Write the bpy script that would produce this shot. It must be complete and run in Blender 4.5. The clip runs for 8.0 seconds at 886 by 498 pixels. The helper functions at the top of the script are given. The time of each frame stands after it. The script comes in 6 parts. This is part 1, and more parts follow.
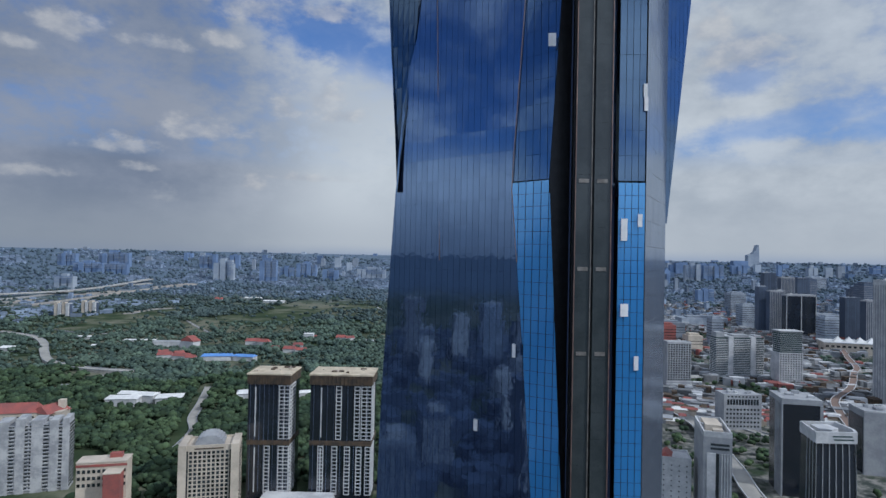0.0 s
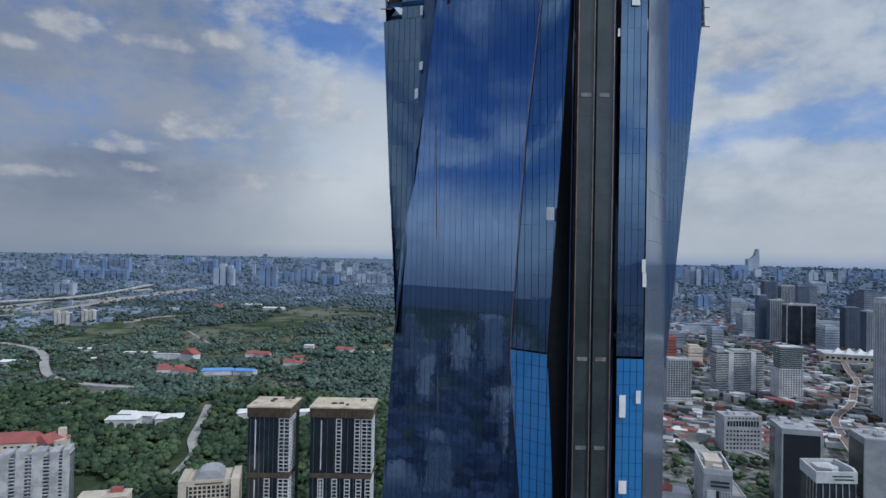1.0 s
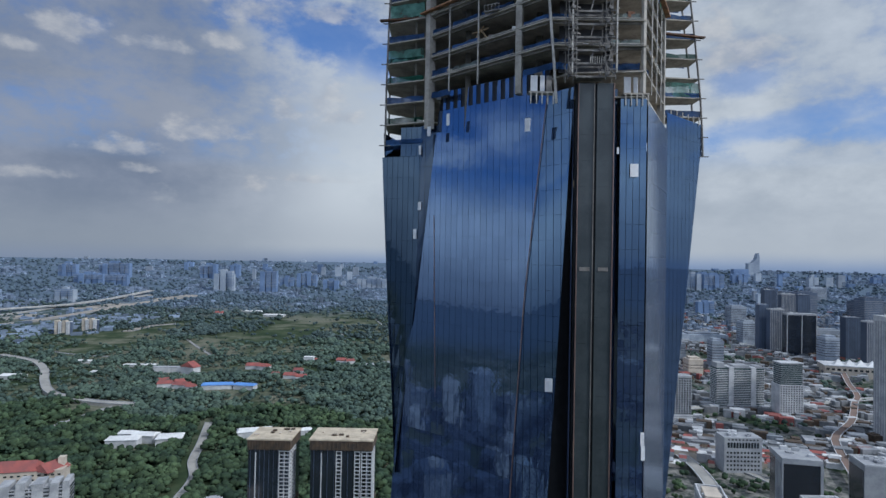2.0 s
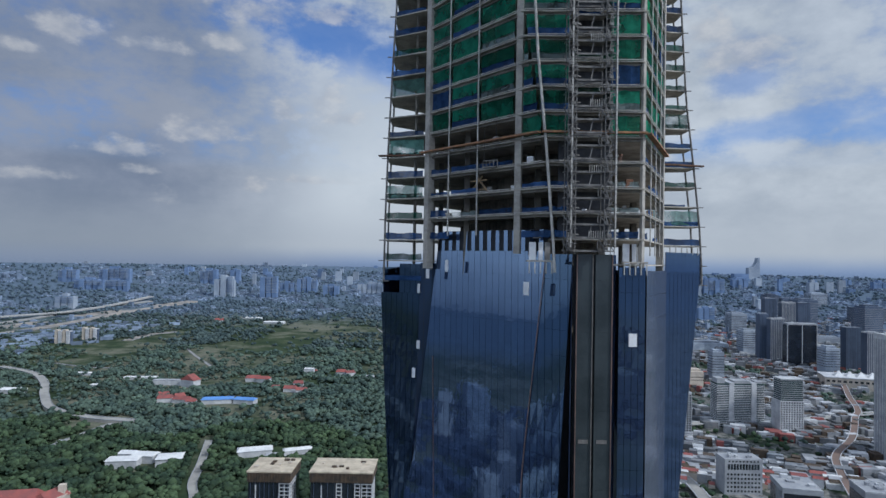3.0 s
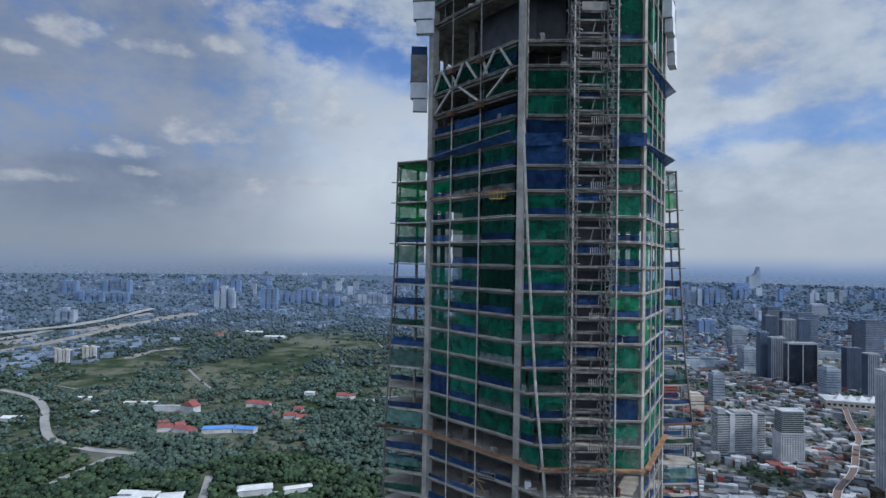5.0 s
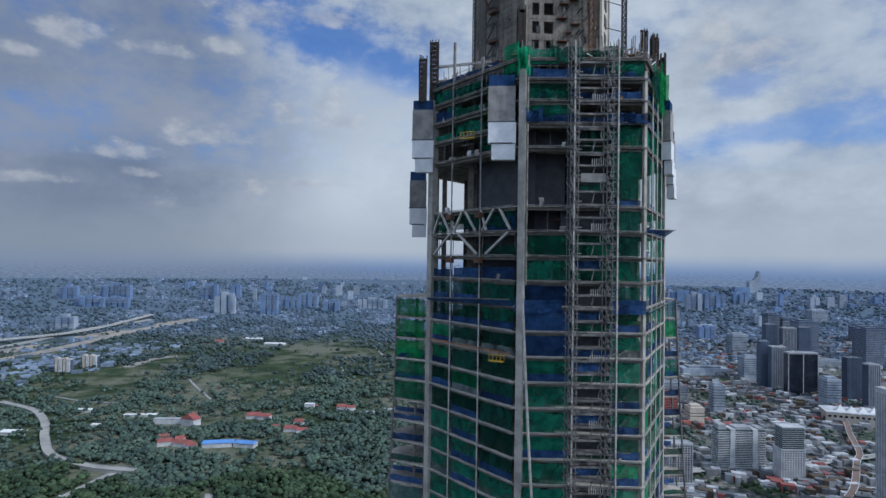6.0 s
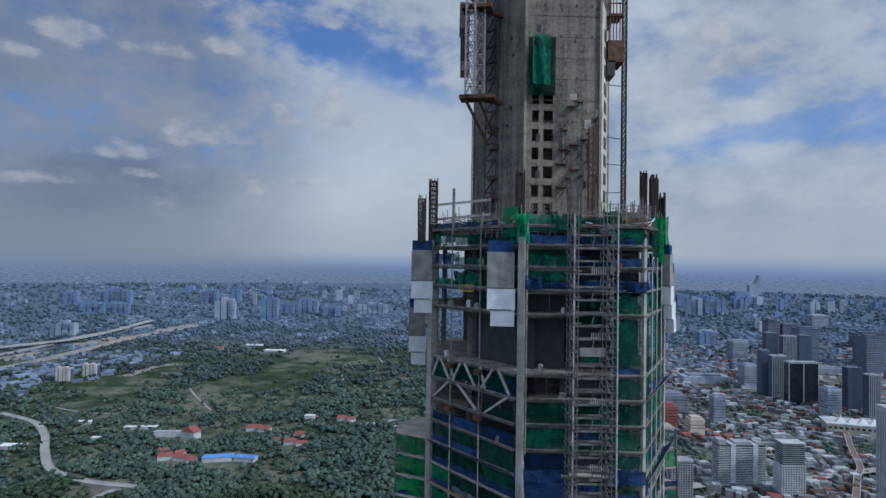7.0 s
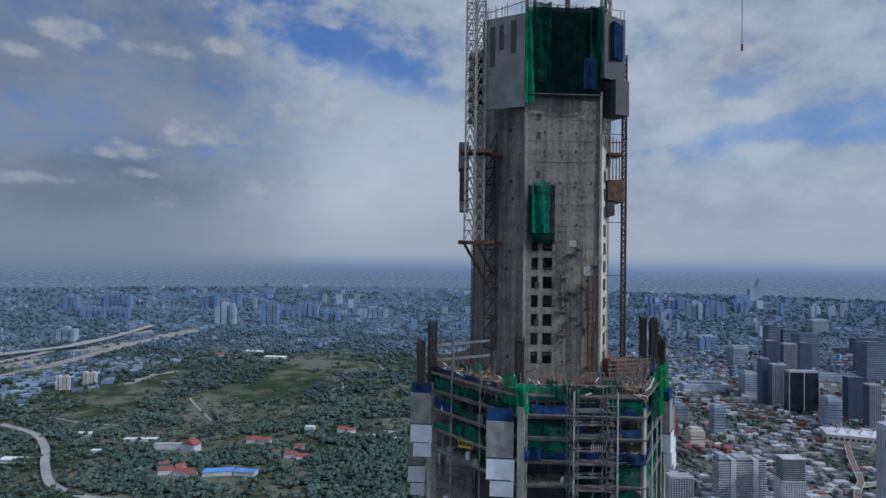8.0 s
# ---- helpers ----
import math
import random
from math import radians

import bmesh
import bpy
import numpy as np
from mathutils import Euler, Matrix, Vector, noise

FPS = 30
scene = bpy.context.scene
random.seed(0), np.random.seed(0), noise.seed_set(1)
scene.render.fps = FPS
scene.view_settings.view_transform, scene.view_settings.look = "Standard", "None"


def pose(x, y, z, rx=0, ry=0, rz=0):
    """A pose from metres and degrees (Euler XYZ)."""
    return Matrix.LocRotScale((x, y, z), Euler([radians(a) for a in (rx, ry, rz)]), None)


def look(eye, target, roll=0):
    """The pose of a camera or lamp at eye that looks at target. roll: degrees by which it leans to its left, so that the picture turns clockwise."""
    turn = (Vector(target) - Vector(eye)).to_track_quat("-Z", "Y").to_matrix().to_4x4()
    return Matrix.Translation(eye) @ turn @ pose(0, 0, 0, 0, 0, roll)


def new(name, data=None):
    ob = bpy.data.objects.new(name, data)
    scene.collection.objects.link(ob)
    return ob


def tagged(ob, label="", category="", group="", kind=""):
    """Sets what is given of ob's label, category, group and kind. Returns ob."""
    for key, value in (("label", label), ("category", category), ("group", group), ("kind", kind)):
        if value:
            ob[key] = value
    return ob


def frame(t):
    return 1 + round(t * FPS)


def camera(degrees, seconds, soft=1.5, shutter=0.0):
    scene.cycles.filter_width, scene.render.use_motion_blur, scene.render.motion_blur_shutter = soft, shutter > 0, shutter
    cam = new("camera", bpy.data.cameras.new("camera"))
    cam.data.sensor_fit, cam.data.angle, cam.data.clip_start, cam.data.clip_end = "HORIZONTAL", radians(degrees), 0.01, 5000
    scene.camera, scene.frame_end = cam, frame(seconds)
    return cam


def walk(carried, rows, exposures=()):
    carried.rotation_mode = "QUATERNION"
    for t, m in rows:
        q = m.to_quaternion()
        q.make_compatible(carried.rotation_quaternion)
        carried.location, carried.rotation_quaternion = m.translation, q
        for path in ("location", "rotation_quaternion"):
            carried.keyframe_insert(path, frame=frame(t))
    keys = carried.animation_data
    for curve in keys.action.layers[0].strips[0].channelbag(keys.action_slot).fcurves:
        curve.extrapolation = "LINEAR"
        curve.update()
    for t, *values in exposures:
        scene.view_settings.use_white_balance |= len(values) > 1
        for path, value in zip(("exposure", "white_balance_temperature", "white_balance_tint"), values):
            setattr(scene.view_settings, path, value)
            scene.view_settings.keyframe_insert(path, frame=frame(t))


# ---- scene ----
# ---- camera ----
cam = camera(73.7, 8.0)
PATH = [
    (0, 0.836, 1.625, 216.49, 90.852, 0.225, 1.16),
    (1, 0.627, 1.219, 244.33, 90.890, 0.245, 1.12),
    (2, 0.418, 0.813, 271.68, 90.961, 0.265, 1.08),
    (3, 0.209, 0.406, 298.70, 91.050, 0.286, 1.04),
    (4, 0.000, 0.000, 325.58, 91.147, 0.306, 1.00),
    (5, -0.209, -0.406, 352.47, 91.239, 0.326, 0.96),
    (6, -0.418, -0.813, 379.55, 91.313, 0.346, 0.92),
    (7, -0.627, -1.219, 406.98, 91.357, 0.367, 0.88),
    (8, -0.836, -1.625, 434.93, 91.358, 0.387, 0.84),
]
walk(cam, [(t, pose(x, y, z, rx, 0, rz) @ pose(0, 0, 0, 0, 0, roll)) for t, x, y, z, rx, rz, roll in PATH],
     [(0, 0.02, 5620, 10), (4, 0.08, 5500, 10), (6.5, -0.05, 5350, 10), (8, -0.24, 5300, 10)])

# ---- world: blue sky with broken cloud, hazy horizon ----
SUN_TO = Vector((0.76, -0.30, 0.66)).normalized()
sun_el = math.asin(SUN_TO.z)
sun_az = math.atan2(SUN_TO.x, SUN_TO.y)


class Nodes:
    """Short hand for a node tree."""

    def __init__(self, tree):
        self.tree = tree

    def add(self, kind, **props):
        n = self.tree.nodes.new(kind)
        for k, v in props.items():
            if k == "operation":
                n.operation = v
            elif k == "blend_type":
                n.blend_type = v
            elif k == "data_type":
                n.data_type = v
        return n

    def put(self, socket, value):
        if isinstance(value, bpy.types.NodeSocket):
            self.tree.links.new(value, socket)
        else:
            socket.default_value = value

    def math(self, op, a, b=0.0, c=0.0):
        n = self.add("ShaderNodeMath", operation=op)
        self.put(n.inputs[0], a)
        self.put(n.inputs[1], b)
        self.put(n.inputs[2], c)
        return n.outputs[0]

    def noise(self, vector, scale, detail=4.0, rough=0.55):
        n = self.add("ShaderNodeTexNoise")
        self.put(n.inputs["Vector"], vector)
        n.inputs["Scale"].default_value = scale
        n.inputs["Detail"].default_value = detail
        n.inputs["Roughness"].default_value = rough
        return n.outputs["Fac"]

    def step(self, value, low, high, to_low=0.0, to_high=1.0):
        n = self.add("ShaderNodeMapRange")
        n.interpolation_type = "SMOOTHSTEP"
        self.put(n.inputs["Value"], value)
        n.inputs["From Min"].default_value, n.inputs["From Max"].default_value = low, high
        n.inputs["To Min"].default_value, n.inputs["To Max"].default_value = to_low, to_high
        return n.outputs[0]

    def mix(self, fac, a, b, blend="MIX"):
        n = self.add("ShaderNodeMix", data_type="RGBA", blend_type=blend)
        self.put(n.inputs[0], fac)
        for sock, v in ((n.inputs[6], a), (n.inputs[7], b)):
            self.put(sock, v if isinstance(v, bpy.types.NodeSocket) else (*v, 1.0))
        return n.outputs[2]


world = bpy.data.worlds.new("sky")
scene.world = world
world.use_nodes = True
wt = world.node_tree
wt.nodes.clear()
W = Nodes(wt)
sky = wt.nodes.new("ShaderNodeTexSky")
sky.sky_type = "NISHITA"
sky.sun_disc = False
sky.sun_elevation = sun_el
sky.sun_rotation = sun_az
sky.altitude = 250
sky.dust_density = 1.0
coord = wt.nodes.new("ShaderNodeTexCoord")
sep = wt.nodes.new("ShaderNodeSeparateXYZ")
wt.links.new(coord.outputs["Generated"], sep.inputs[0])
dx, dy, dz = sep.outputs
azim = W.math("MULTIPLY", W.math("ARCTAN2", dx, dy), 57.2958)
elev = W.math("MULTIPLY", W.math("ARCSINE", dz), 57.2958)
blue = W.mix(1.0, sky.outputs[0], (0.048, 0.074, 0.110), "MULTIPLY")
# cloud field, flattened towards the horizon
rise = W.math("ADD", W.math("MAXIMUM", dz, 0.0), 0.10)
flat = wt.nodes.new("ShaderNodeCombineXYZ")
W.put(flat.inputs[0], W.math("DIVIDE", dx, rise))
W.put(flat.inputs[1], W.math("DIVIDE", dy, rise))
near_dir = wt.nodes.new("ShaderNodeCombineXYZ")
W.put(near_dir.inputs[0], azim)
W.put(near_dir.inputs[1], W.math("MULTIPLY", elev, 1.6))
big = W.noise(flat.outputs[0], 0.42, 6.0, 0.5)
fine = W.noise(near_dir.outputs[0], 0.17, 7.0, 0.6)
wob = W.math("MULTIPLY", W.math("SUBTRACT", fine, 0.5), 2.2)


def puff(az, el, wide, high, tilt=0.0):
    """1 inside an uneven ellipse of the sky, 0 outside it."""
    a = W.math("SUBTRACT", azim, az)
    e = W.math("SUBTRACT", W.math("SUBTRACT", elev, el), W.math("MULTIPLY", a, tilt))
    r = W.math("ADD", W.math("POWER", W.math("ABSOLUTE", W.math("DIVIDE", a, wide)), 2.0),
               W.math("POWER", W.math("ABSOLUTE", W.math("DIVIDE", e, high)), 2.0))
    return W.step(W.math("ADD", W.math("SQRT", r), W.math("MULTIPLY", wob, 0.9)), 1.15, 0.35)


def any_of(items):
    total = items[0]
    for it in items[1:]:
        total = W.math("MAXIMUM", total, it)
    return total


gaps = any_of([puff(-11.5, 20.6, 9.5, 3.2, -0.10), puff(-5.5, 18.4, 6, 2.6, -0.3), puff(-25, 23.8, 8, 1.8), puff(-17, 23.5, 6, 2.2),
               W.math("MULTIPLY", any_of([puff(30, 11.6, 11, 1.5, 0.10), puff(37.5, 11.0, 6, 1.7), puff(26.5, 15.6, 3.5, 1.6), puff(30, 24.5, 6, 1.6)]), 0.6)])
front = W.step(W.math("ABSOLUTE", azim), 75, 55)
cover = W.step(W.math("ADD", big, W.math("MULTIPLY", wob, 0.10)), 0.40, 0.56)
cover = W.math("MAXIMUM", cover, W.step(elev, 13.5, 7.5))
cover = W.math("MAXIMUM", cover, W.math("MULTIPLY", front, W.step(fine, 0.30, 0.55, 0.62, 0.95)))
cover = W.math("MULTIPLY", cover, W.math("SUBTRACT", 1.0, W.math("MULTIPLY", gaps, 0.85)))
# small heaped clouds with crisp, lumpy tops and flat feet
crisp = W.math("MULTIPLY", W.math("SUBTRACT", W.noise(near_dir.outputs[0], 0.42, 7.0, 0.58), 0.5), 2.6)


def heap(az, el, wide, high):
    a = W.math("DIVIDE", W.math("SUBTRACT", azim, az), wide)
    e = W.math("DIVIDE", W.math("SUBTRACT", elev, el), high)
    e = W.math("MAXIMUM", e, W.math("MULTIPLY", e, -1.7))
    r = W.math("SQRT", W.math("ADD", W.math("MULTIPLY", a, a), W.math("MULTIPLY", e, e)))
    return W.step(W.math("ADD", r, crisp), 1.25, 0.25)


cumulus = any_of([heap(*h) for h in ((-33.0, 17.7, 2.9, 1.3), (-36.2, 15.8, 2.1, 0.7), (-22.7, 10.8, 3.9, 1.3), (-29.2, 8.9, 3.2, 0.9), (-35.6, 6.2, 2.5, 0.7), (-15.4, 13.3, 1.3, 1.6), (-11.7, 14.0, 1.8, 2.4), (-10.2, 12.9, 2.5, 1.0), (-25.5, 5.0, 1.3, 1.0), (-18.4, 6.4, 1.5, 0.8), (-12.3, 7.2, 4.6, 0.5), (-27.7, 7.2, 1.6, 0.5), (-18.4, 21.4, 4.1, 1.5), (-11.8, 21.9, 3.1, 1.0), (-26.4, 17.6, 3.2, 0.7), (-21.1, 18.7, 1.7, 0.9), (23.6, 19.7, 2.2, 1.9), (26.1, 17.4, 3.8, 2.1))])
soft = W.step(W.noise(near_dir.outputs[0], 0.085, 6.0, 0.6), 0.32, 0.68)
grey = W.mix(soft, (0.180, 0.205, 0.252), (0.285, 0.298, 0.330))
bright = W.mix(soft, (0.375, 0.395, 0.405), (0.560, 0.565, 0.545))
grey = W.mix(W.step(azim, -27, -7), grey, bright)
# Unseen clouds behind the camera, brightened as fill for the front faces.
behind = W.step(W.math("ABSOLUTE", azim), 60, 100)
grey = W.mix(behind, grey, W.mix(soft, (0.60, 0.66, 0.73), (0.98, 1.0, 1.02)))
air = W.mix(cover, blue, grey)
air = W.mix(W.math("MULTIPLY", cumulus, 0.62), air, W.mix(W.step(crisp, 0.45, -0.75), (0.345, 0.350, 0.365), (0.60, 0.555, 0.49)))
air = W.mix(W.math("MULTIPLY", puff(-6.5, 8.0, 10, 10), 0.5), air, (0.64, 0.645, 0.61))
low_air = W.mix(W.step(azim, -30, -8), (0.268, 0.288, 0.303), (0.440, 0.450, 0.445))
# Low air behind, also unseen, dimmed for the glass reflections.
low_air = W.mix(behind, low_air, (0.26, 0.30, 0.36))
air = W.mix(W.step(elev, 7.5, 0.8, 0.0, 0.8), air, low_air)
# far distance below the horizon
streak_dir = wt.nodes.new("ShaderNodeCombineXYZ")
W.put(streak_dir.inputs[0], azim)
W.put(streak_dir.inputs[1], W.math("MULTIPLY", elev, 5.0))
streak = W.step(W.noise(streak_dir.outputs[0], 2.6, 6.0, 0.75), 0.3, 0.7)
top_far = W.mix(W.step(azim, -22, -4), (0.225, 0.258, 0.315), (0.185, 0.255, 0.385))
deep_far = W.mix(streak, (0.095, 0.128, 0.178), (0.245, 0.285, 0.350))
distance = W.mix(W.step(elev, 0.2, -2.0), top_far, deep_far)
air = W.mix(W.step(W.math("ADD", elev, W.math("MULTIPLY", wob, 0.12)), 1.3, -1.0), air, distance)
back = wt.nodes.new("ShaderNodeBackground")
W.put(back.inputs[0], air)
back.inputs[1].default_value = 1.0
out = wt.nodes.new("ShaderNodeOutputWorld")
wt.links.new(back.outputs[0], out.inputs[0])

sun_data = bpy.data.lights.new("sun", "SUN")
sun_data.energy, sun_data.angle, sun_data.color = 2.6, radians(0.6), (1.0, 0.94, 0.84)
sun = new("sun", sun_data)
sun.matrix_world = look(SUN_TO * 900, (0, 0, 0))

# ---- materials ----


def mat(name, base, base2=None, scale=0.4, rough=0.8, metal=0.0, bump=0.0, fine_scale=6.0, vary=0.0, island=0.0, spec=0.5, stretch=None):
    """Procedural surface: two colours blended by coarse and fine noise, with relief and piece to piece variation."""
    m = bpy.data.materials.new(name)
    m.use_nodes = True
    N = Nodes(m.node_tree)
    b = m.node_tree.nodes["Principled BSDF"]
    pos = N.add("ShaderNodeNewGeometry").outputs["Position"]
    coarse = N.noise(pos, scale, 5.0, 0.6)
    if stretch:
        for way in stretch:
            n = N.add("ShaderNodeVectorMath", operation="MULTIPLY")
            N.put(n.inputs[0], pos)
            n.inputs[1].default_value = way
            coarse = N.math("MULTIPLY_ADD", N.noise(n.outputs[0], scale, 5.0, 0.65), 0.5, N.math("MULTIPLY", coarse, 0.5))
    grain = N.noise(pos, fine_scale, 3.0, 0.6)
    f = N.step(N.math("ADD", N.math("MULTIPLY", coarse, 0.75), N.math("MULTIPLY", grain, 0.25)), 0.36, 0.64)
    base2 = base2 or tuple(c * 0.72 for c in base)
    col = N.mix(f, base2, base)
    if vary:
        rnd = N.add("ShaderNodeObjectInfo").outputs["Random"]
        k = N.math("MULTIPLY_ADD", rnd, vary, 1.0 - vary / 2)
        n = N.add("ShaderNodeVectorMath", operation="SCALE")
        N.put(n.inputs[0], col)
        N.put(n.inputs["Scale"], k)
        col = n.outputs[0]
    if island:
        rnd = N.add("ShaderNodeNewGeometry").outputs["Random Per Island"]
        k = N.math("MULTIPLY_ADD", rnd, island, 1.0 - island / 2)
        n = N.add("ShaderNodeVectorMath", operation="SCALE")
        N.put(n.inputs[0], col)
        N.put(n.inputs["Scale"], k)
        col = n.outputs[0]
    N.put(b.inputs["Base Color"], col)
    N.put(b.inputs["Roughness"], N.math("MULTIPLY_ADD", grain, 0.2, rough - 0.1) if rough > 0.2 else rough)
    b.inputs["Metallic"].default_value = metal
    b.inputs["Specular IOR Level"].default_value = spec
    if bump:
        bn = N.add("ShaderNodeBump")
        bn.inputs["Strength"].default_value = bump
        bn.inputs["Distance"].default_value = 0.05
        N.put(bn.inputs["Height"], grain)
        N.put(b.inputs["Normal"], bn.outputs[0])
    return m


def glass_mat(name, tint, gloss=0.62, rough=0.03, body=(0.028, 0.042, 0.086)):
    """Coated facade glass: a tinted mirror over a dark blue body, each panel set a little out of true."""
    m = bpy.data.materials.new(name)
    m.use_nodes = True
    t = m.node_tree
    t.nodes.clear()
    N = Nodes(t)
    info = N.add("ShaderNodeNewGeometry")
    pos = info.outputs["Position"]
    rnd = N.math("FRACT", N.math("ADD", info.outputs["Random Per Island"], N.add("ShaderNodeObjectInfo").outputs["Random"]))
    ripple = N.math("ADD", N.noise(pos, 0.9, 2.0, 0.5), N.math("MULTIPLY", N.noise(pos, 0.12, 2.0), 4.0))
    bn = N.add("ShaderNodeBump")
    bn.inputs["Strength"].default_value = 0.05
    bn.inputs["Distance"].default_value = 0.10
    N.put(bn.inputs["Height"], ripple)
    g = t.nodes.new("ShaderNodeBsdfGlossy")
    g.inputs["Roughness"].default_value = rough
    k = N.add("ShaderNodeVectorMath", operation="SCALE")
    N.put(k.inputs[0], (*tint,))
    N.put(k.inputs["Scale"], N.math("MULTIPLY_ADD", rnd, 0.12, 0.94))
    N.put(g.inputs["Color"], k.outputs[0])
    N.put(g.inputs["Normal"], bn.outputs[0])
    d = t.nodes.new("ShaderNodeBsdfDiffuse")
    d.inputs["Color"].default_value = (*body, 1)
    mx = t.nodes.new("ShaderNodeMixShader")
    mx.inputs[0].default_value = gloss
    t.links.new(d.outputs[0], mx.inputs[1])
    t.links.new(g.outputs[0], mx.inputs[2])
    o = t.nodes.new("ShaderNodeOutputMaterial")
    t.links.new(mx.outputs[0], o.inputs[0])
    return m


def net_mat(name, base, through_light=0.35, holes=0.12):
    """Woven safety net: cloth that lets some light through, with small worn holes."""
    m = bpy.data.materials.new(name)
    m.use_nodes = True
    t = m.node_tree
    t.nodes.clear()
    N = Nodes(t)
    pos = N.add("ShaderNodeNewGeometry").outputs["Position"]
    rnd = N.add("ShaderNodeObjectInfo").outputs["Random"]
    dirt = N.noise(pos, 0.5, 5.0, 0.65)
    fold = N.noise(pos, 2.2, 2.0, 0.5)
    col = N.mix(N.step(dirt, 0.3, 0.7), tuple(c * 0.45 for c in base), base)
    k = N.add("ShaderNodeVectorMath", operation="SCALE")
    N.put(k.inputs[0], col)
    N.put(k.inputs["Scale"], N.math("MULTIPLY_ADD", rnd, 0.9, 0.5))
    col = k.outputs[0]
    bn = N.add("ShaderNodeBump")
    bn.inputs["Strength"].default_value = 0.5
    bn.inputs["Distance"].default_value = 0.2
    N.put(bn.inputs["Height"], fold)
    d = t.nodes.new("ShaderNodeBsdfDiffuse")
    N.put(d.inputs["Color"], col)
    N.put(d.inputs["Normal"], bn.outputs[0])
    tr = t.nodes.new("ShaderNodeBsdfTranslucent")
    N.put(tr.inputs["Color"], col)
    m1 = t.nodes.new("ShaderNodeMixShader")
    m1.inputs[0].default_value = through_light
    t.links.new(d.outputs[0], m1.inputs[1])
    t.links.new(tr.outputs[0], m1.inputs[2])
    cl = t.nodes.new("ShaderNodeBsdfTransparent")
    m2 = t.nodes.new("ShaderNodeMixShader")
    N.put(m2.inputs[0], N.step(N.noise(pos, 0.33, 3.0), 0.45, 0.75, holes, holes * 3.2))
    t.links.new(m1.outputs[0], m2.inputs[1])
    t.links.new(cl.outputs[0], m2.inputs[2])
    o = t.nodes.new("ShaderNodeOutputMaterial")
    t.links.new(m2.outputs[0], o.inputs[0])
    return m


CONCRETE = mat("concrete", (0.225, 0.205, 0.168), (0.092, 0.083, 0.070), 0.22, 0.9, bump=0.4, fine_scale=1.6)
CORE_CONCRETE = mat("core_concrete", (0.270, 0.240, 0.192), (0.066, 0.059, 0.050), 0.22, 0.9, bump=0.5, fine_scale=1.6, stretch=((0.25, 0.25, 2.2), (4.0, 4.0, 0.22)))
DIRTY_SLAB = mat("dirty_slab_concrete", (0.30, 0.27, 0.225), (0.11, 0.10, 0.085), 0.5, 0.9, bump=0.3, fine_scale=2.0, vary=0.5)
OLD_STEEL = mat("weathered_grey_steel", (0.34, 0.32, 0.29), (0.16, 0.145, 0.13), 0.9, 0.55)
SLAB = mat("slab_concrete", (0.47, 0.43, 0.37), (0.25, 0.23, 0.20), 0.3, 0.9, bump=0.3, fine_scale=2.0, vary=0.3)
COLUMN = mat("column_concrete", (0.44, 0.41, 0.36), (0.25, 0.235, 0.21), 0.3, 0.85, bump=0.2, fine_scale=2.5)
STEEL = mat("galvanised_steel", (0.25, 0.235, 0.215), (0.12, 0.11, 0.10), 0.8, 0.5, metal=0.3)
PALE_STEEL = mat("white_painted_steel", (0.55, 0.52, 0.47), (0.33, 0.31, 0.28), 0.7, 0.5)
HOIST_STEEL = mat("hoist_steel", (0.225, 0.212, 0.195), (0.085, 0.078, 0.072), 0.9, 0.5, metal=0.2)
RUST = mat("rusty_steel", (0.16, 0.075, 0.04), (0.06, 0.035, 0.025), 0.9, 0.85)
REBAR = mat("rebar", (0.045, 0.031, 0.026), (0.018, 0.015, 0.014), 1.5, 0.85)
# Serves dark steel parts and, as painted shade, interior sheets, holes and openings.
DARK = mat("dark_steel_and_shade", (0.05, 0.05, 0.055), (0.025, 0.025, 0.03), 0.6, 0.6)
PANEL_GREY = mat("grey_panel", (0.30, 0.285, 0.265), (0.17, 0.16, 0.15), 0.5, 0.7, vary=0.25)
PANEL_WHITE = mat("white_panel", (0.78, 0.78, 0.78), (0.62, 0.62, 0.63), 0.5, 0.6)
HOIST_CLAD = mat("hoist_cladding", (0.046, 0.056, 0.060), (0.026, 0.033, 0.036), 0.15, 0.22)
# Core flank only: pale because the sunlight is put into the colour.
SUNLIT_WALL = mat("sunlit_flank_tint", (0.60, 0.54, 0.44), (0.40, 0.36, 0.30), 0.4, 0.85)
TIMBER = mat("timber", (0.40, 0.28, 0.15), (0.22, 0.15, 0.09), 0.8, 0.8)
ORANGE = mat("orange_boards", (0.40, 0.20, 0.09), (0.16, 0.09, 0.06), 0.8, 0.8)
YELLOW = mat("yellow_paint", (0.75, 0.48, 0.04), (0.5, 0.32, 0.04), 0.9, 0.5)
NET_GREEN = net_mat("green_net", (0.045, 0.285, 0.180), 0.45, 0.19)
NET_LIME = net_mat("lime_green_net", (0.06, 0.55, 0.16), 0.55, 0.14)
NET_HAZE = net_mat("threadbare_pale_net", (0.20, 0.42, 0.36), 0.5, 0.2)
NET_BRIGHT = net_mat("bright_green_net", (0.04, 0.33, 0.15), 0.45, 0.10)
NET_BLUE = net_mat("blue_tarpaulin", (0.052, 0.11, 0.26), 0.35, 0.05)
NET_DARK = net_mat("dark_green_net", (0.022, 0.092, 0.066), 0.35, 0.10)
NET_FORM = net_mat("blackish_green_net", (0.009, 0.032, 0.028), 0.3, 0.02)
SCREEN_GREY = mat("screen_grey", (0.23, 0.22, 0.21), (0.15, 0.145, 0.14), 0.3, 0.75)
NET_WHITE = net_mat("pale_net", (0.32, 0.40, 0.40), 0.45, 0.25)
GLASS = glass_mat("blue_mirror_glass", (0.32, 0.45, 0.66), 0.39)
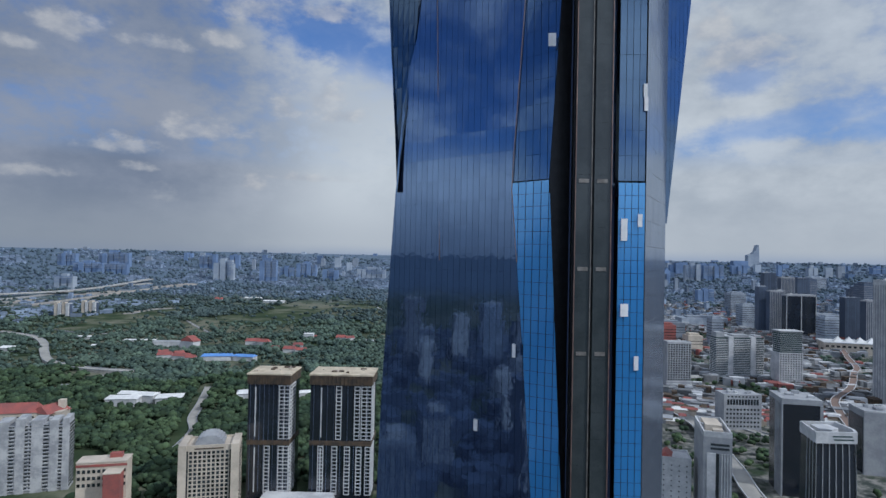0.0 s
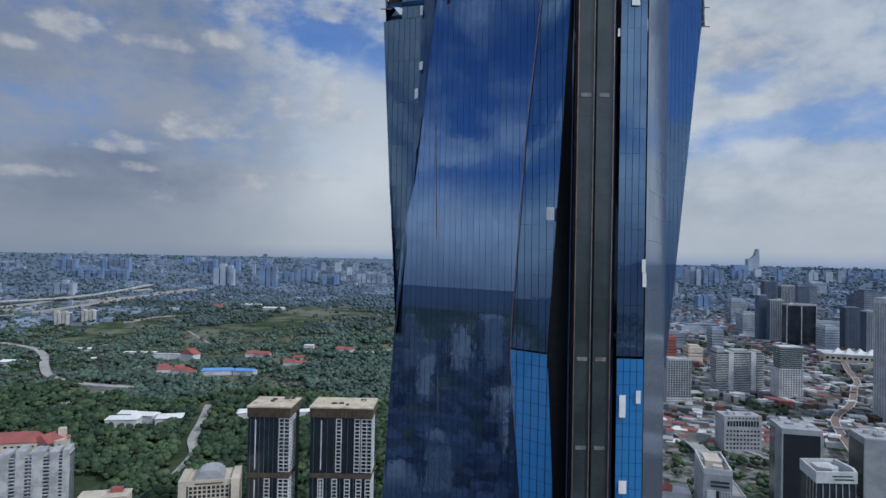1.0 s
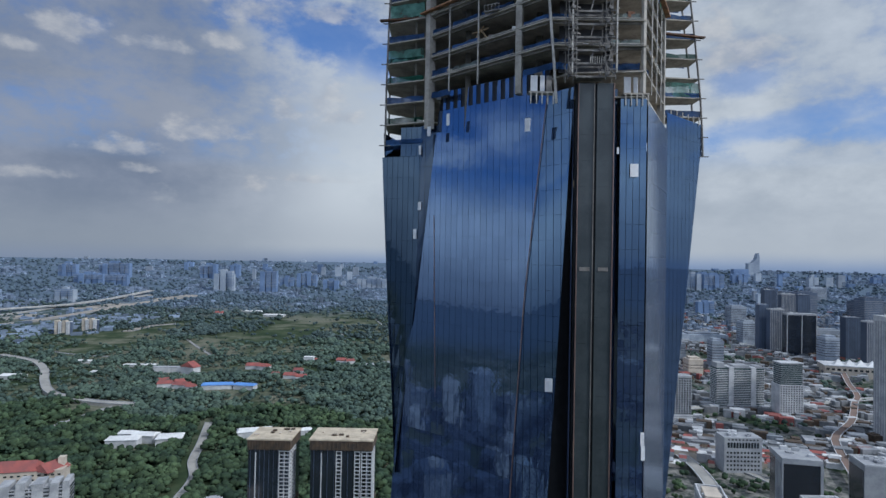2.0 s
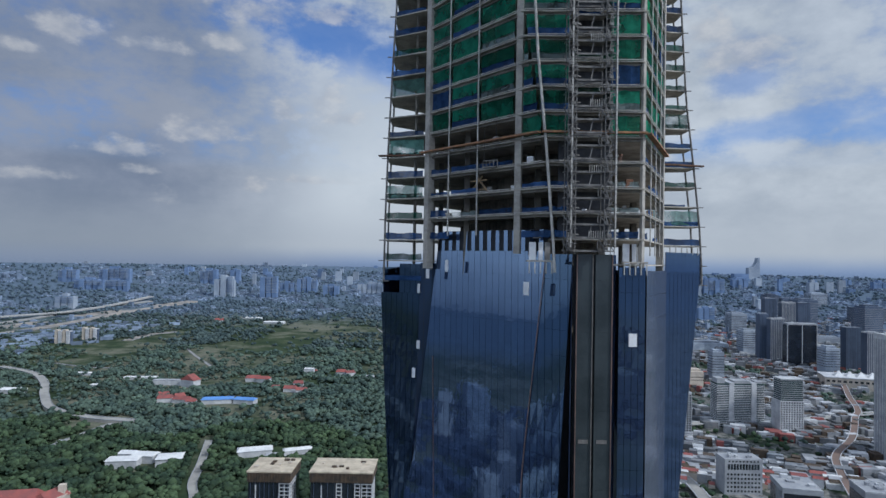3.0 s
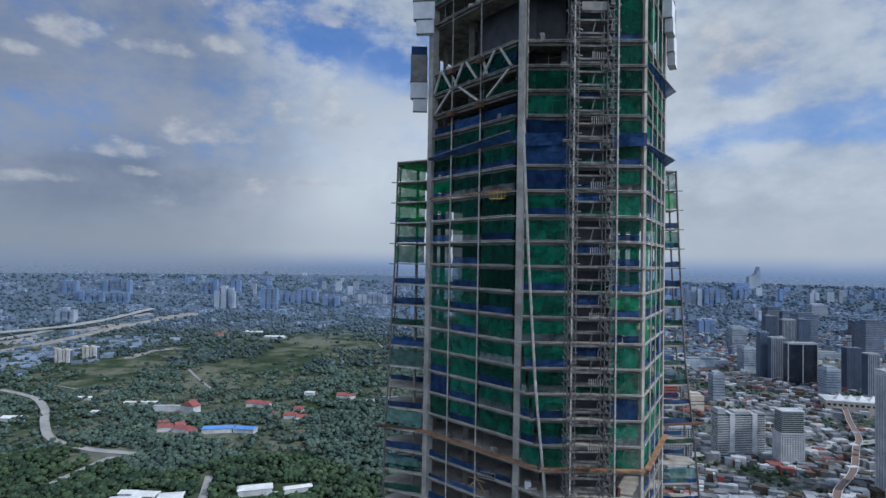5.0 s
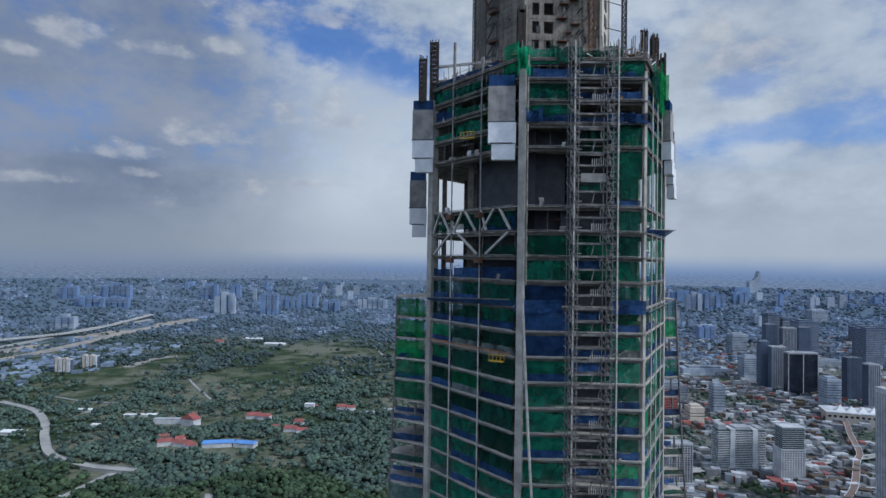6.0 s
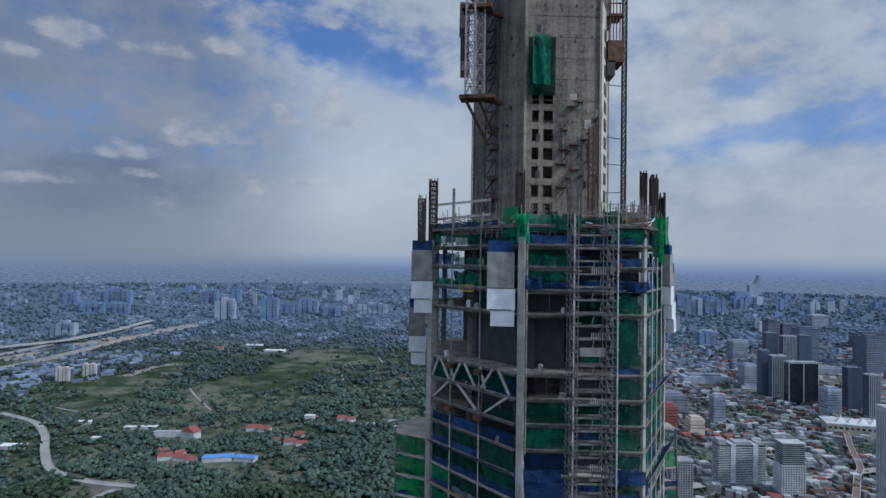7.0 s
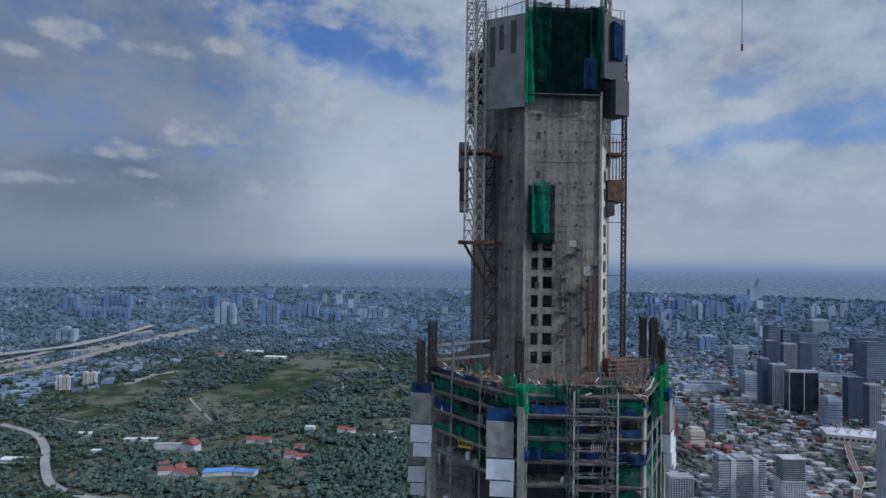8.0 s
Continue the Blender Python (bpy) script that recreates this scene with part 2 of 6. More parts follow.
GLASS_DIM = glass_mat("dark_blue_glass", (0.25, 0.38, 0.55), 0.38)
GLASS_NIGHT = glass_mat("night_blue_glass", (0.24, 0.34, 0.46), 0.30, 0.04, (0.010, 0.017, 0.032))
GLASS_DARK = glass_mat("black_glass", (0.28, 0.36, 0.45), 0.22, 0.08)
GLASS_PALE = glass_mat("silver_glass", (0.80, 0.88, 1.0), 0.45, 0.14, (0.075, 0.09, 0.12))
FILM = glass_mat("film_covered_glass", (0.40, 0.70, 1.0), 0.30, 0.12, (0.045, 0.22, 0.54))
GLASS_JOINT = mat("blue_black_glass_joint", (0.022, 0.034, 0.062), (0.014, 0.022, 0.042), 0.8, 0.25, metal=0.3)
MULLION = mat("dark_mullion", (0.012, 0.014, 0.018), (0.006, 0.007, 0.010), 0.8, 0.4, metal=0.4)
COPPER = mat("copper_trim", (0.30, 0.20, 0.16), (0.18, 0.12, 0.11), 0.5, 0.45, metal=0.5)
WHITE_WALL = mat("white_render", (0.56, 0.565, 0.57), (0.36, 0.37, 0.385), 0.06, 0.85, fine_scale=0.5)
APARTMENT_WALL = mat("weathered_apartment_render", (0.43, 0.435, 0.44), (0.24, 0.25, 0.265), 0.09, 0.85, fine_scale=0.7)
TAN_ROOF = mat("tan_roof_deck", (0.58, 0.50, 0.37), (0.38, 0.32, 0.24), 0.12, 0.85, fine_scale=0.9)
GREY_WALL = mat("grey_render", (0.36, 0.37, 0.38), (0.25, 0.26, 0.28), 0.06, 0.85, fine_scale=0.5)
CREAM_WALL = mat("cream_render", (0.56, 0.49, 0.40), (0.40, 0.35, 0.29), 0.06, 0.85, fine_scale=0.5)
RED_TILE = mat("red_roof_tiles", (0.30, 0.085, 0.07), (0.19, 0.07, 0.065), 0.08, 0.85, fine_scale=0.8)
BLUE_ROOF = mat("blue_sheet_roof", (0.13, 0.29, 0.62), (0.10, 0.22, 0.5), 0.05, 0.5)
WHITE_ROOF = mat("white_sheet_roof", (0.72, 0.72, 0.70), (0.55, 0.55, 0.54), 0.05, 0.6, fine_scale=0.4)
BROWN_BAND = mat("brown_parapet", (0.10, 0.068, 0.042), (0.042, 0.034, 0.028), 0.2, 0.8)
WINDOW = mat("window_glass", (0.030, 0.038, 0.045), (0.015, 0.02, 0.025), 0.1, 0.15, vary=0.9, spec=0.8)
DARK_GLASS = mat("dark_curtain_wall", (0.018, 0.024, 0.036), (0.010, 0.014, 0.022), 0.04, 0.18, spec=0.8)
GREEN_GLASS = mat("green_curtain_wall", (0.05, 0.085, 0.085), (0.03, 0.055, 0.058), 0.05, 0.2)
ROAD = mat("pale_road", (0.36, 0.345, 0.31), (0.24, 0.235, 0.22), 0.03, 0.9, fine_scale=0.3)
SANDY = mat("sandy_roadworks", (0.34, 0.30, 0.25), (0.17, 0.165, 0.155), 0.02, 0.9, fine_scale=0.1)
# Tree tiers by distance: paler and bluer, with haze put into the base colour.
HAZED_MID_LEAF = mat("haze_tinted_middle_crowns", (0.084, 0.118, 0.088), (0.046, 0.070, 0.062), 0.02, 0.9, fine_scale=0.35, island=0.8, spec=0.1)
HAZED_FAR_LEAF = mat("haze_tinted_far_crowns", (0.078, 0.106, 0.098), (0.044, 0.066, 0.068), 0.02, 0.9, fine_scale=0.35, island=0.7, spec=0.1)
HAZED_DISTANT_LEAF = mat("haze_tinted_distant_crowns", (0.096, 0.132, 0.160), (0.075, 0.106, 0.132), 0.02, 0.9, fine_scale=0.35, island=0.4, spec=0.1)
RAIL = mat("rail_deck", (0.20, 0.13, 0.10), (0.15, 0.11, 0.09), 0.03, 0.9, fine_scale=0.3)
LEAF = mat("tree_crowns", (0.060, 0.090, 0.045), (0.024, 0.041, 0.028), 0.02, 0.9, fine_scale=0.35, island=0.9, spec=0.1)
HOUSES = mat("far_houses", (0.26, 0.262, 0.27), (0.10, 0.115, 0.13), 0.02, 0.85, fine_scale=0.15, island=1.2)
# Bluish base colours: distance haze is put into far blocks and houses.
HAZED_CITY = mat("haze_tinted_distant_blocks", (0.175, 0.248, 0.385), (0.130, 0.187, 0.300), 0.012, 0.9, fine_scale=0.08, island=0.5, spec=0.1)
HAZED_PALE = mat("haze_tinted_pale_blocks", (0.34, 0.38, 0.43), (0.24, 0.28, 0.34), 0.012, 0.9, fine_scale=0.08, island=0.5, spec=0.1)
HAZED_HOUSES = mat("haze_tinted_houses", (0.215, 0.262, 0.340), (0.112, 0.150, 0.208), 0.012, 0.9, fine_scale=0.08, island=0.9, spec=0.1)
# Dark walls, with a blue tint that carries haze on the farther towers.
DARK_BLOCK = mat("dark_haze_blue_blocks", (0.075, 0.10, 0.15), (0.05, 0.068, 0.105), 0.03, 0.4, fine_scale=0.3, vary=0.5)
MID_BLOCK = mat("mid_blocks", (0.34, 0.38, 0.43), (0.19, 0.22, 0.27), 0.03, 0.8, fine_scale=0.35, vary=0.7)


def ground_mat():
    m = bpy.data.materials.new("ground")
    m.use_nodes = True
    N = Nodes(m.node_tree)
    b = m.node_tree.nodes["Principled BSDF"]
    pos = N.add("ShaderNodeNewGeometry").outputs["Position"]
    s = N.add("ShaderNodeSeparateXYZ")
    N.put(s.inputs[0], pos)
    x, y = s.outputs[0], s.outputs[1]
    big = N.noise(pos, 0.0022, 6.0, 0.6)
    mid = N.noise(pos, 0.012, 6.0, 0.65)
    tiny = N.noise(pos, 0.06, 4.0, 0.7)
    green = N.mix(N.step(mid, 0.35, 0.65), (0.026, 0.044, 0.022), (0.056, 0.076, 0.038))
    khaki = N.mix(N.step(tiny, 0.3, 0.7), (0.098, 0.108, 0.076), (0.180, 0.176, 0.130))
    green = N.mix(N.step(N.math("ADD", big, N.math("MULTIPLY", N.math("SUBTRACT", mid, 0.5), 0.5)), 0.44, 0.60), green, khaki)
    town = N.mix(N.step(tiny, 0.38, 0.66), (0.045, 0.055, 0.050), (0.25, 0.24, 0.22))
    town = N.mix(N.step(mid, 0.52, 0.62), town, (0.030, 0.048, 0.026))
    edge = N.math("ADD", x, N.math("MULTIPLY", N.math("SUBTRACT", big, 0.5), 900.0))
    col = N.mix(N.step(edge, 60, 260), green, town)
    # Haze painted into the ground colour: blue-grey takes over with distance.
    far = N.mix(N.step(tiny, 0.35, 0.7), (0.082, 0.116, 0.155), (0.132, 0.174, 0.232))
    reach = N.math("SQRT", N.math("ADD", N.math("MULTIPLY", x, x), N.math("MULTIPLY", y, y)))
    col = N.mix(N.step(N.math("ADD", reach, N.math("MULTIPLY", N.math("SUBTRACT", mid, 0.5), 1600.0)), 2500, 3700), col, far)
    N.put(b.inputs["Base Color"], col)
    b.inputs["Roughness"].default_value = 0.95
    b.inputs["Specular IOR Level"].default_value = 0.1
    return m


GROUND = ground_mat()


# ---- mesh helpers ----
class Shape:
    """Collects vertices and faces; becomes one mesh object."""

    def __init__(self):
        self.v, self.f = [], []

    def quad(self, a, b, c, d):
        n = len(self.v)
        self.v += [tuple(a), tuple(b), tuple(c), tuple(d)]
        self.f.append((n, n + 1, n + 2, n + 3))
        return self

    def box(self, c, s, turn=0.0):
        """A box with centre c, size s, turned about z by degrees."""
        n = len(self.v)
        co, si = math.cos(radians(turn)), math.sin(radians(turn))
        for k in (-0.5, 0.5):
            for i, j in ((-0.5, -0.5), (0.5, -0.5), (0.5, 0.5), (-0.5, 0.5)):
                x, y = i * s[0], j * s[1]
                self.v.append((c[0] + x * co - y * si, c[1] + x * si + y * co, c[2] + k * s[2]))
        self.f += [(n + 3, n + 2, n + 1, n), (n + 4, n + 5, n + 6, n + 7)]
        self.f += [(n + i, n + (i + 1) % 4, n + 4 + (i + 1) % 4, n + 4 + i) for i in range(4)]
        return self

    def beam(self, p, q, w, h=None, sides=4):
        """A bar from p to q."""
        p, q = Vector(p), Vector(q)
        d = (q - p).normalized()
        up = Vector((0, 0, 1)) if abs(d.z) < 0.95 else Vector((0, 1, 0))
        a = d.cross(up).normalized()
        b = a.cross(d)
        h = h or w
        n = len(self.v)
        for e in (p, q):
            for i in range(sides):
                t = 2 * math.pi * (i + 0.5) / sides
                k = 0.7071 if sides == 4 else 0.5
                self.v.append(tuple(e + a * (math.cos(t) * w * k) + b * (math.sin(t) * h * k)))
        self.f.append(tuple(range(n, n + sides)))
        self.f.append(tuple(range(n + 2 * sides - 1, n + sides - 1, -1)))
        for i in range(sides):
            j = (i + 1) % sides
            self.f.append((n + j, n + i, n + sides + i, n + sides + j))
        return self

    def prism(self, ring, z0, z1, ring1=None):
        """An upright prism over a ring of (x, y), drawn anticlockwise; ring1: its top, where it differs."""
        ring1 = ring1 or ring
        n, k = len(self.v), len(ring)
        self.v += [(x, y, z0) for x, y in ring] + [(x, y, z1) for x, y in ring1]
        self.f += [tuple(range(n + k - 1, n - 1, -1)), tuple(range(n + k, n + 2 * k))]
        self.f += [(n + i, n + (i + 1) % k, n + k + (i + 1) % k, n + k + i) for i in range(k)]
        return self

    def gable(self, c, s, rise, turn=0.0):
        """A pitched roof with its ridge along x, resting at c."""
        n = len(self.v)
        co, si = math.cos(radians(turn)), math.sin(radians(turn))
        for x, y, z in ((-.5, -.5, 0), (.5, -.5, 0), (.5, .5, 0), (-.5, .5, 0), (-.42, 0, 1), (.42, 0, 1)):
            x, y = x * s[0], y * s[1]
            self.v.append((c[0] + x * co - y * si, c[1] + x * si + y * co, c[2] + z * rise))
        self.f += [(n + 3, n + 2, n + 1, n), (n, n + 1, n + 5, n + 4), (n + 2, n + 3, n + 4, n + 5), (n + 1, n + 2, n + 5), (n + 3, n, n + 4)]
        return self

    def mesh(self, name):
        me = bpy.data.meshes.new(name)
        me.from_pydata(self.v, [], self.f)
        me.update()
        return me


def part(name, shape, material, parent, label=""):
    """One mesh object under a thing or a part (or a thing of its own, with no parent)."""
    me = shape.mesh(name) if isinstance(shape, Shape) else shape
    if not me.materials:
        me.materials.append(material)
    ob = new(name, me)
    if parent is not None:
        ob.parent = parent
        if parent.type == "EMPTY" or parent.location.length:
            ob.matrix_parent_inverse = Matrix.Translation(-Vector(parent.location))
    if label:
        ob["label"] = label
    return ob


def thing(name, at, label, category, group="", kind=""):
    e = new(name)
    e.location = at
    e.empty_display_size = 1
    return tagged(e, label, category, group, kind)


def lerp(a, b, t):
    return tuple(x + (y - x) * t for x, y in zip(a, b))


rng = random.Random(11)

# ---- ground ----


def rise_at(x, y):
    """Low far hills: the ground lifts gently towards the edge of sight."""
    r = math.hypot(x, y)
    return 0.0 if r < 2600 else 228.0 * ((r - 2600) / 2360) ** 1.8


gs = Shape()
STEPS = [0, 40, 120, 300, 600, 1000, 1500, 2100, 2600, 2900, 3200, 3500, 3800, 4100, 4400, 4700, 4960]
for i in range(72):
    a0, a1 = 2 * math.pi * i / 72, 2 * math.pi * (i + 1) / 72
    for r0, r1 in zip(STEPS, STEPS[1:]):
        h0, h1 = rise_at(r0, 0), rise_at(r1, 0)
        q = [(r0 * math.cos(a0), r0 * math.sin(a0), h0), (r1 * math.cos(a0), r1 * math.sin(a0), h1),
             (r1 * math.cos(a1), r1 * math.sin(a1), h1), (r0 * math.cos(a1), r0 * math.sin(a1), h0)]
        if r0 == 0:
            n = len(gs.v)
            gs.v += q[:3]
            gs.f.append((n, n + 1, n + 2))
        else:
            gs.quad(*q)
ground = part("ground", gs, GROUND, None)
tagged(ground, "wooded and built-up ground, tinted blue-grey for haze towards the horizon", "ground", kind="structure")

# ---- the skyscraper under construction ----
tower = thing("skyscraper", (21, 124, 0), "faceted blue glass skyscraper under construction with bare concrete floors above", "skyscraper")
P1, P2, P3, P4 = (-3.8, 115.5), (10.8, 96.2), (32.0, 95.4), (42.4, 115.6)
YC = 124.0


def mirror(p):
    return (p[0], 2 * YC - p[1])


def table(rows, z):
    """Linear look-up in rows of (z, values...)."""
    if z <= rows[0][0]:
        return rows[0][1:]
    for a, b in zip(rows, rows[1:]):
        if z <= b[0]:
            t = (z - a[0]) / (b[0] - a[0])
            return tuple(p + (q - p) * t for p, q in zip(a[1:], b[1:]))
    return rows[-1][1:]


WL = [(290, -12.4), (307, -12.3), (320, -12.0), (337, -11.4), (350, -10.8), (376, -10.4)]
WR = [(290, 54.6), (299, 54.3), (307, 53.8), (320, 52.4), (333, 50.8), (354, 49.5), (377, 48.4)]


LEAN = [(297, 17.7, 95.6), (301.7, 17.4, 95.6), (312, 16.4, 95.6), (322, 15.0, 95.6), (335, 12.6, 95.9), (346, *P2)]


def corner(z):
    """The front corner of the floors, which walks along the face as the tower rises."""
    return table(LEAN, z)


def face_at(z, p, out=0.0):
    """The point of the slanting face at height z that lies behind plan point p, moved out by so much."""
    c = corner(z)
    ex, ey = c[0] - P1[0], c[1] - P1[1]
    k = (P1[0] * ey - P1[1] * ex) / (p[0] * ey - p[1] * ex)
    ln = math.hypot(ex, ey)
    return (p[0] * k + ey / ln * out, p[1] * k - ex / ln * out)


def outline(z, wings=True):
    """The floor's edge at height z, anticlockwise from the front."""
    ring = [corner(z), P3, P4] if z > 304 else [(-1.2, 116.8), (9.8, 107.6), (17.5, 101.2), (20, 97.2), P3, P4]
    if wings:
        w = table(WR, z)[0]
        ring += [(43.4, 124.5), (w, 125.5), (w, 130.0), (43.4, 132.0)]
    ring += [mirror(P4), mirror(P3), mirror(P2), mirror(P1)]
    if wings:
        w = table(WL, z)[0]
        ring += [(w, 126.5), (w, 119.5)]
    ring += [P1]
    return ring


LEVELS = [290.2, 294.4, 298.5] + [302.6 + 4.12 * k for k in range(22)]
UPPER = [398.9, 402.8, 406.6, 410.2, 413.4]
for z in LEVELS[2:]:
    part("floor_slab", Shape().prism(outline(z, z < 374), z - 0.24, z), SLAB if z < 376 else DIRTY_SLAB, tower)
for z in UPPER:
    part("floor_slab", Shape().prism(outline(z, False), z - 0.24, z), DIRTY_SLAB, tower)

# concrete core: a hollow shaft with door openings in its front
CORE = [(13.7, 110.2), (28.1, 111.0), (33.6, 124.5), (28.1, 139), (13.7, 139), (4.9, 130), (8.4, 118.0)]
core = Shape()
CORE_TOP = 468.5
for a, b in zip(CORE[1:], CORE[2:] + CORE[:1]):
    core.quad((*a, 0), (*b, 0), (*b, CORE_TOP), (*a, CORE_TOP))
cols = [13.7, 15.15, 16.45, 17.35, 19.15, 28.1]
rows_z = [0, 415.0]
for k in range(7):
    rows_z += [416.2 + 3.54 * k, 418.5 + 3.54 * k]
rows_z.append(CORE_TOP)


def core_y(x):
    return 110.2 + (x - 13.7) * 0.8 / 14.4


for i in range(5):
    for j in range(len(rows_z) - 1):
        x0, x1, z0, z1 = cols[i], cols[i + 1], rows_z[j], rows_z[j + 1]
        y0, y1 = core_y(x0), core_y(x1)
        if i in (1, 3) and 2 <= j < len(rows_z) - 2 and j % 2 == 0:
            for (xa, ya, xb, yb) in ((x0, y0, x0, y0 + 0.7), (x1, y1 + 0.7, x1, y1)):
                core.quad((xa, ya, z0), (xb, yb, z0), (xb, yb, z1), (xa, ya, z1))
            core.quad((x0, y0, z0), (x1, y1, z0), (x1, y1 + .7, z0), (x0, y0 + .7, z0))
            core.quad((x0, y0 + .7, z1), (x1, y1 + .7, z1), (x1, y1, z1), (x0, y0, z1))
        else:
            core.quad((x0, y0, z0), (x1, y1, z0), (x1, y1, z1), (x0, y0, z1))
core_ob = part("core", core, CORE_CONCRETE, tower, "stained bare concrete core shaft")
# pour joints and edge rib
joints = Shape()
for k in range(13):
    z = 418 + 4.05 * k
    for a, b in zip([CORE[6], CORE[0], CORE[1]], [CORE[0], CORE[1], CORE[2]]):
        joints.beam((*a, z), (*b, z), 0.10, 0.07)
part("pour_joint", joints, CORE_CONCRETE, core_ob)
for c, w in ((CORE[0], 0.9), (CORE[1], 0.7)):
    part("corner_rib", Shape().box((c[0], c[1], 440), (w * .8, w * .8, 56), 30), CORE_CONCRETE, core_ob)
part("core_inner_wall", Shape().box((20, 124, 440), (9, 16, 60)), CONCRETE, core_ob)
# Dark boxes set on the wall, standing in for shade in small holes.
holes = [((17.5 + 3.0 * k, z), (0.35, 0.12, 0.5)) for z in (450.5, 456.5, 460) for k in range(4)]
holes += [((16.3, z), (0.8, 0.12, 1.3)) for z in (424, 431, 452, 459.5, 463)]
holes += [((20 + rng.random() * 7.5, 416 + 40 * rng.random()), (0.25 + .3 * rng.random(), 0.12, 0.3 + .4 * rng.random())) for k in range(26)]
for (x, z), size in holes:
    part("tie_hole", Shape().box((x, core_y(x) - 0.02, z), size), DARK, core_ob)

# big corner columns
for p, w, d, turn in ((P1, 1.4, 1.4, -53), ((11.35, 96.2), 1.25, 1.1, -25), (P3, 0.55, 0.6, 25), (P4, 1.3, 1.3, 62)):
    for q in (p, mirror(p)):
        ins = Vector((21 - q[0], 124 - q[1])).normalized() * 0.55
        z0 = (300.0 if q[0] > 5 else 297.0) if q[0] < 20 else 288.0
        if q[0] > 5 and q[0] < 20 and q == p:
            for za, zb in zip((300, 312, 322, 335, 346), (312, 322, 335, 346, 411.5)):
                lo, hi = face_at(za, (11.35, 96.2), -.55), face_at(zb, (11.35, 96.2), -.55)
                ring0 = [(lo[0] + dx, lo[1] + dy) for dx, dy in ((-.65, -.3), (.35, -.75), (.75, .3), (-.3, .75))]
                ring1 = [(hi[0] + dx, hi[1] + dy) for dx, dy in ((-.65, -.3), (.35, -.75), (.75, .3), (-.3, .75))]
                part("corner_column", Shape().prism(ring0, za, zb, ring1), COLUMN, tower, "pale concrete corner column")
            continue
        part("corner_column", Shape().box((q[0] + ins.x, q[1] + ins.y, (z0 + 411.5) / 2), (w, d, 411.5 - z0), turn if q == p else -turn), COLUMN, tower, "pale concrete corner column")
# inner columns, seen against the light through the open floors
for x, y in ((4, 112), (16, 103), (27, 103), (37, 117), (-1, 124), (38, 128), (4, 137), (16, 145), (27, 145)):
    part("inner_column", Shape().box((x, y, 350), (1.0, 1.0, 122)), CONCRETE, tower)
# slim posts on the faces


def on(a, b, t, inset=0.0):
    x, y = a[0] + (b[0] - a[0]) * t, a[1] + (b[1] - a[1]) * t
    n = Vector((b[1] - a[1], -(b[0] - a[0]))).normalized()
    return (x - n.x * inset, y - n.y * inset)


for t in (0.30, 0.64):
    p = on(P1, P2, t, -0.1)
    for za, zb in zip((303.2, 312, 322, 335, 346, 377), (312, 322, 335, 346, 377, 414)):
        part("face_post", Shape().beam((*face_at(za, p, .12), za), (*face_at(zb, p, .12), zb), 0.28, sides=8), PALE_STEEL if za < 370 else OLD_STEEL, tower)
for t in (0.25, 0.5, 0.75):
    x, y = on(P3, P4, t, -0.1)
    part("face_post", Shape().beam((x, y, 300), (x, y, 411), 0.22, sides=8), PALE_STEEL, tower)
lean = [(297, 17.7), (301.7, 17.4), (318, 16.0), (332.6, 14.5), (353.4, 13.1), (376, 11.9)]
for (za, xa), (zb, xb) in zip(lean, lean[1:]):
    part("leaning_post", Shape().beam((xa, 95.3, za), (xb, 95.3, zb), 0.46, sides=8), PALE_STEEL, tower, "white leaning steel post")
part("face_post", Shape().beam((12.6, 95.8, 376), (12.6, 95.8, 414), 0.28, sides=8), OLD_STEEL, tower)
for z0, z1 in zip(LEVELS[1:21], LEVELS[2:21]):
    a, b = table(WL, z0)[0], table(WL, z1)[0]
    for y in (119.5, 126.5):
        part("wing_post", Shape().beam((a + .15, y, z0), (b + .15, y, z1), 0.42, sides=6), STEEL, tower)
    a, b = table(WR, z0)[0], table(WR, z1)[0]
    for y in (125.5, 130.0):
        part("wing_post", Shape().beam((a - .15, y, z0), (b - .15, y, z1), 0.42, sides=6), STEEL, tower)
    part("wing_post", Shape().beam((-6.2, 118.2, z0), (-6.2, 118.2, z1), 0.5, sides=6), CONCRETE, tower)
    part("wing_post", Shape().beam((-6.5, 127.2, z0), (-6.5, 127.2, z1), 0.5, sides=6), CONCRETE, tower)
    for s, tab in ((-1, WL), (1, WR)):
        w = table(tab, z0)[0]
        y = 119.4 if s < 0 else 125.4
        part("outrigger", Shape().beam((w + s * 1.0, y, z0 - .15), (w - s * 1.2, y, z0 - .15), 0.18), STEEL, tower)

# edge beams, a little proud of each slab, give the doubled line of the floor edges
for z in LEVELS[4:] + UPPER:
    for a, b in ((P1, corner(z)), (corner(z), P3), (P3, P4)):
        p, q = on(a, b, 0.02, -0.08), on(a, b, 0.98, -0.08)
        part("edge_rail", Shape().beam((*p, z + 0.12), (*q, z + 0.14), 0.10), PALE_STEEL if z < 376 else OLD_STEEL, tower)
        p, q = on(a, b, 0.02, 0.6), on(a, b, 0.98, 0.6)
        part("edge_beam", Shape().beam((*p, z - 0.5), (*q, z - 0.5), 0.25, 0.4), CONCRETE, tower)


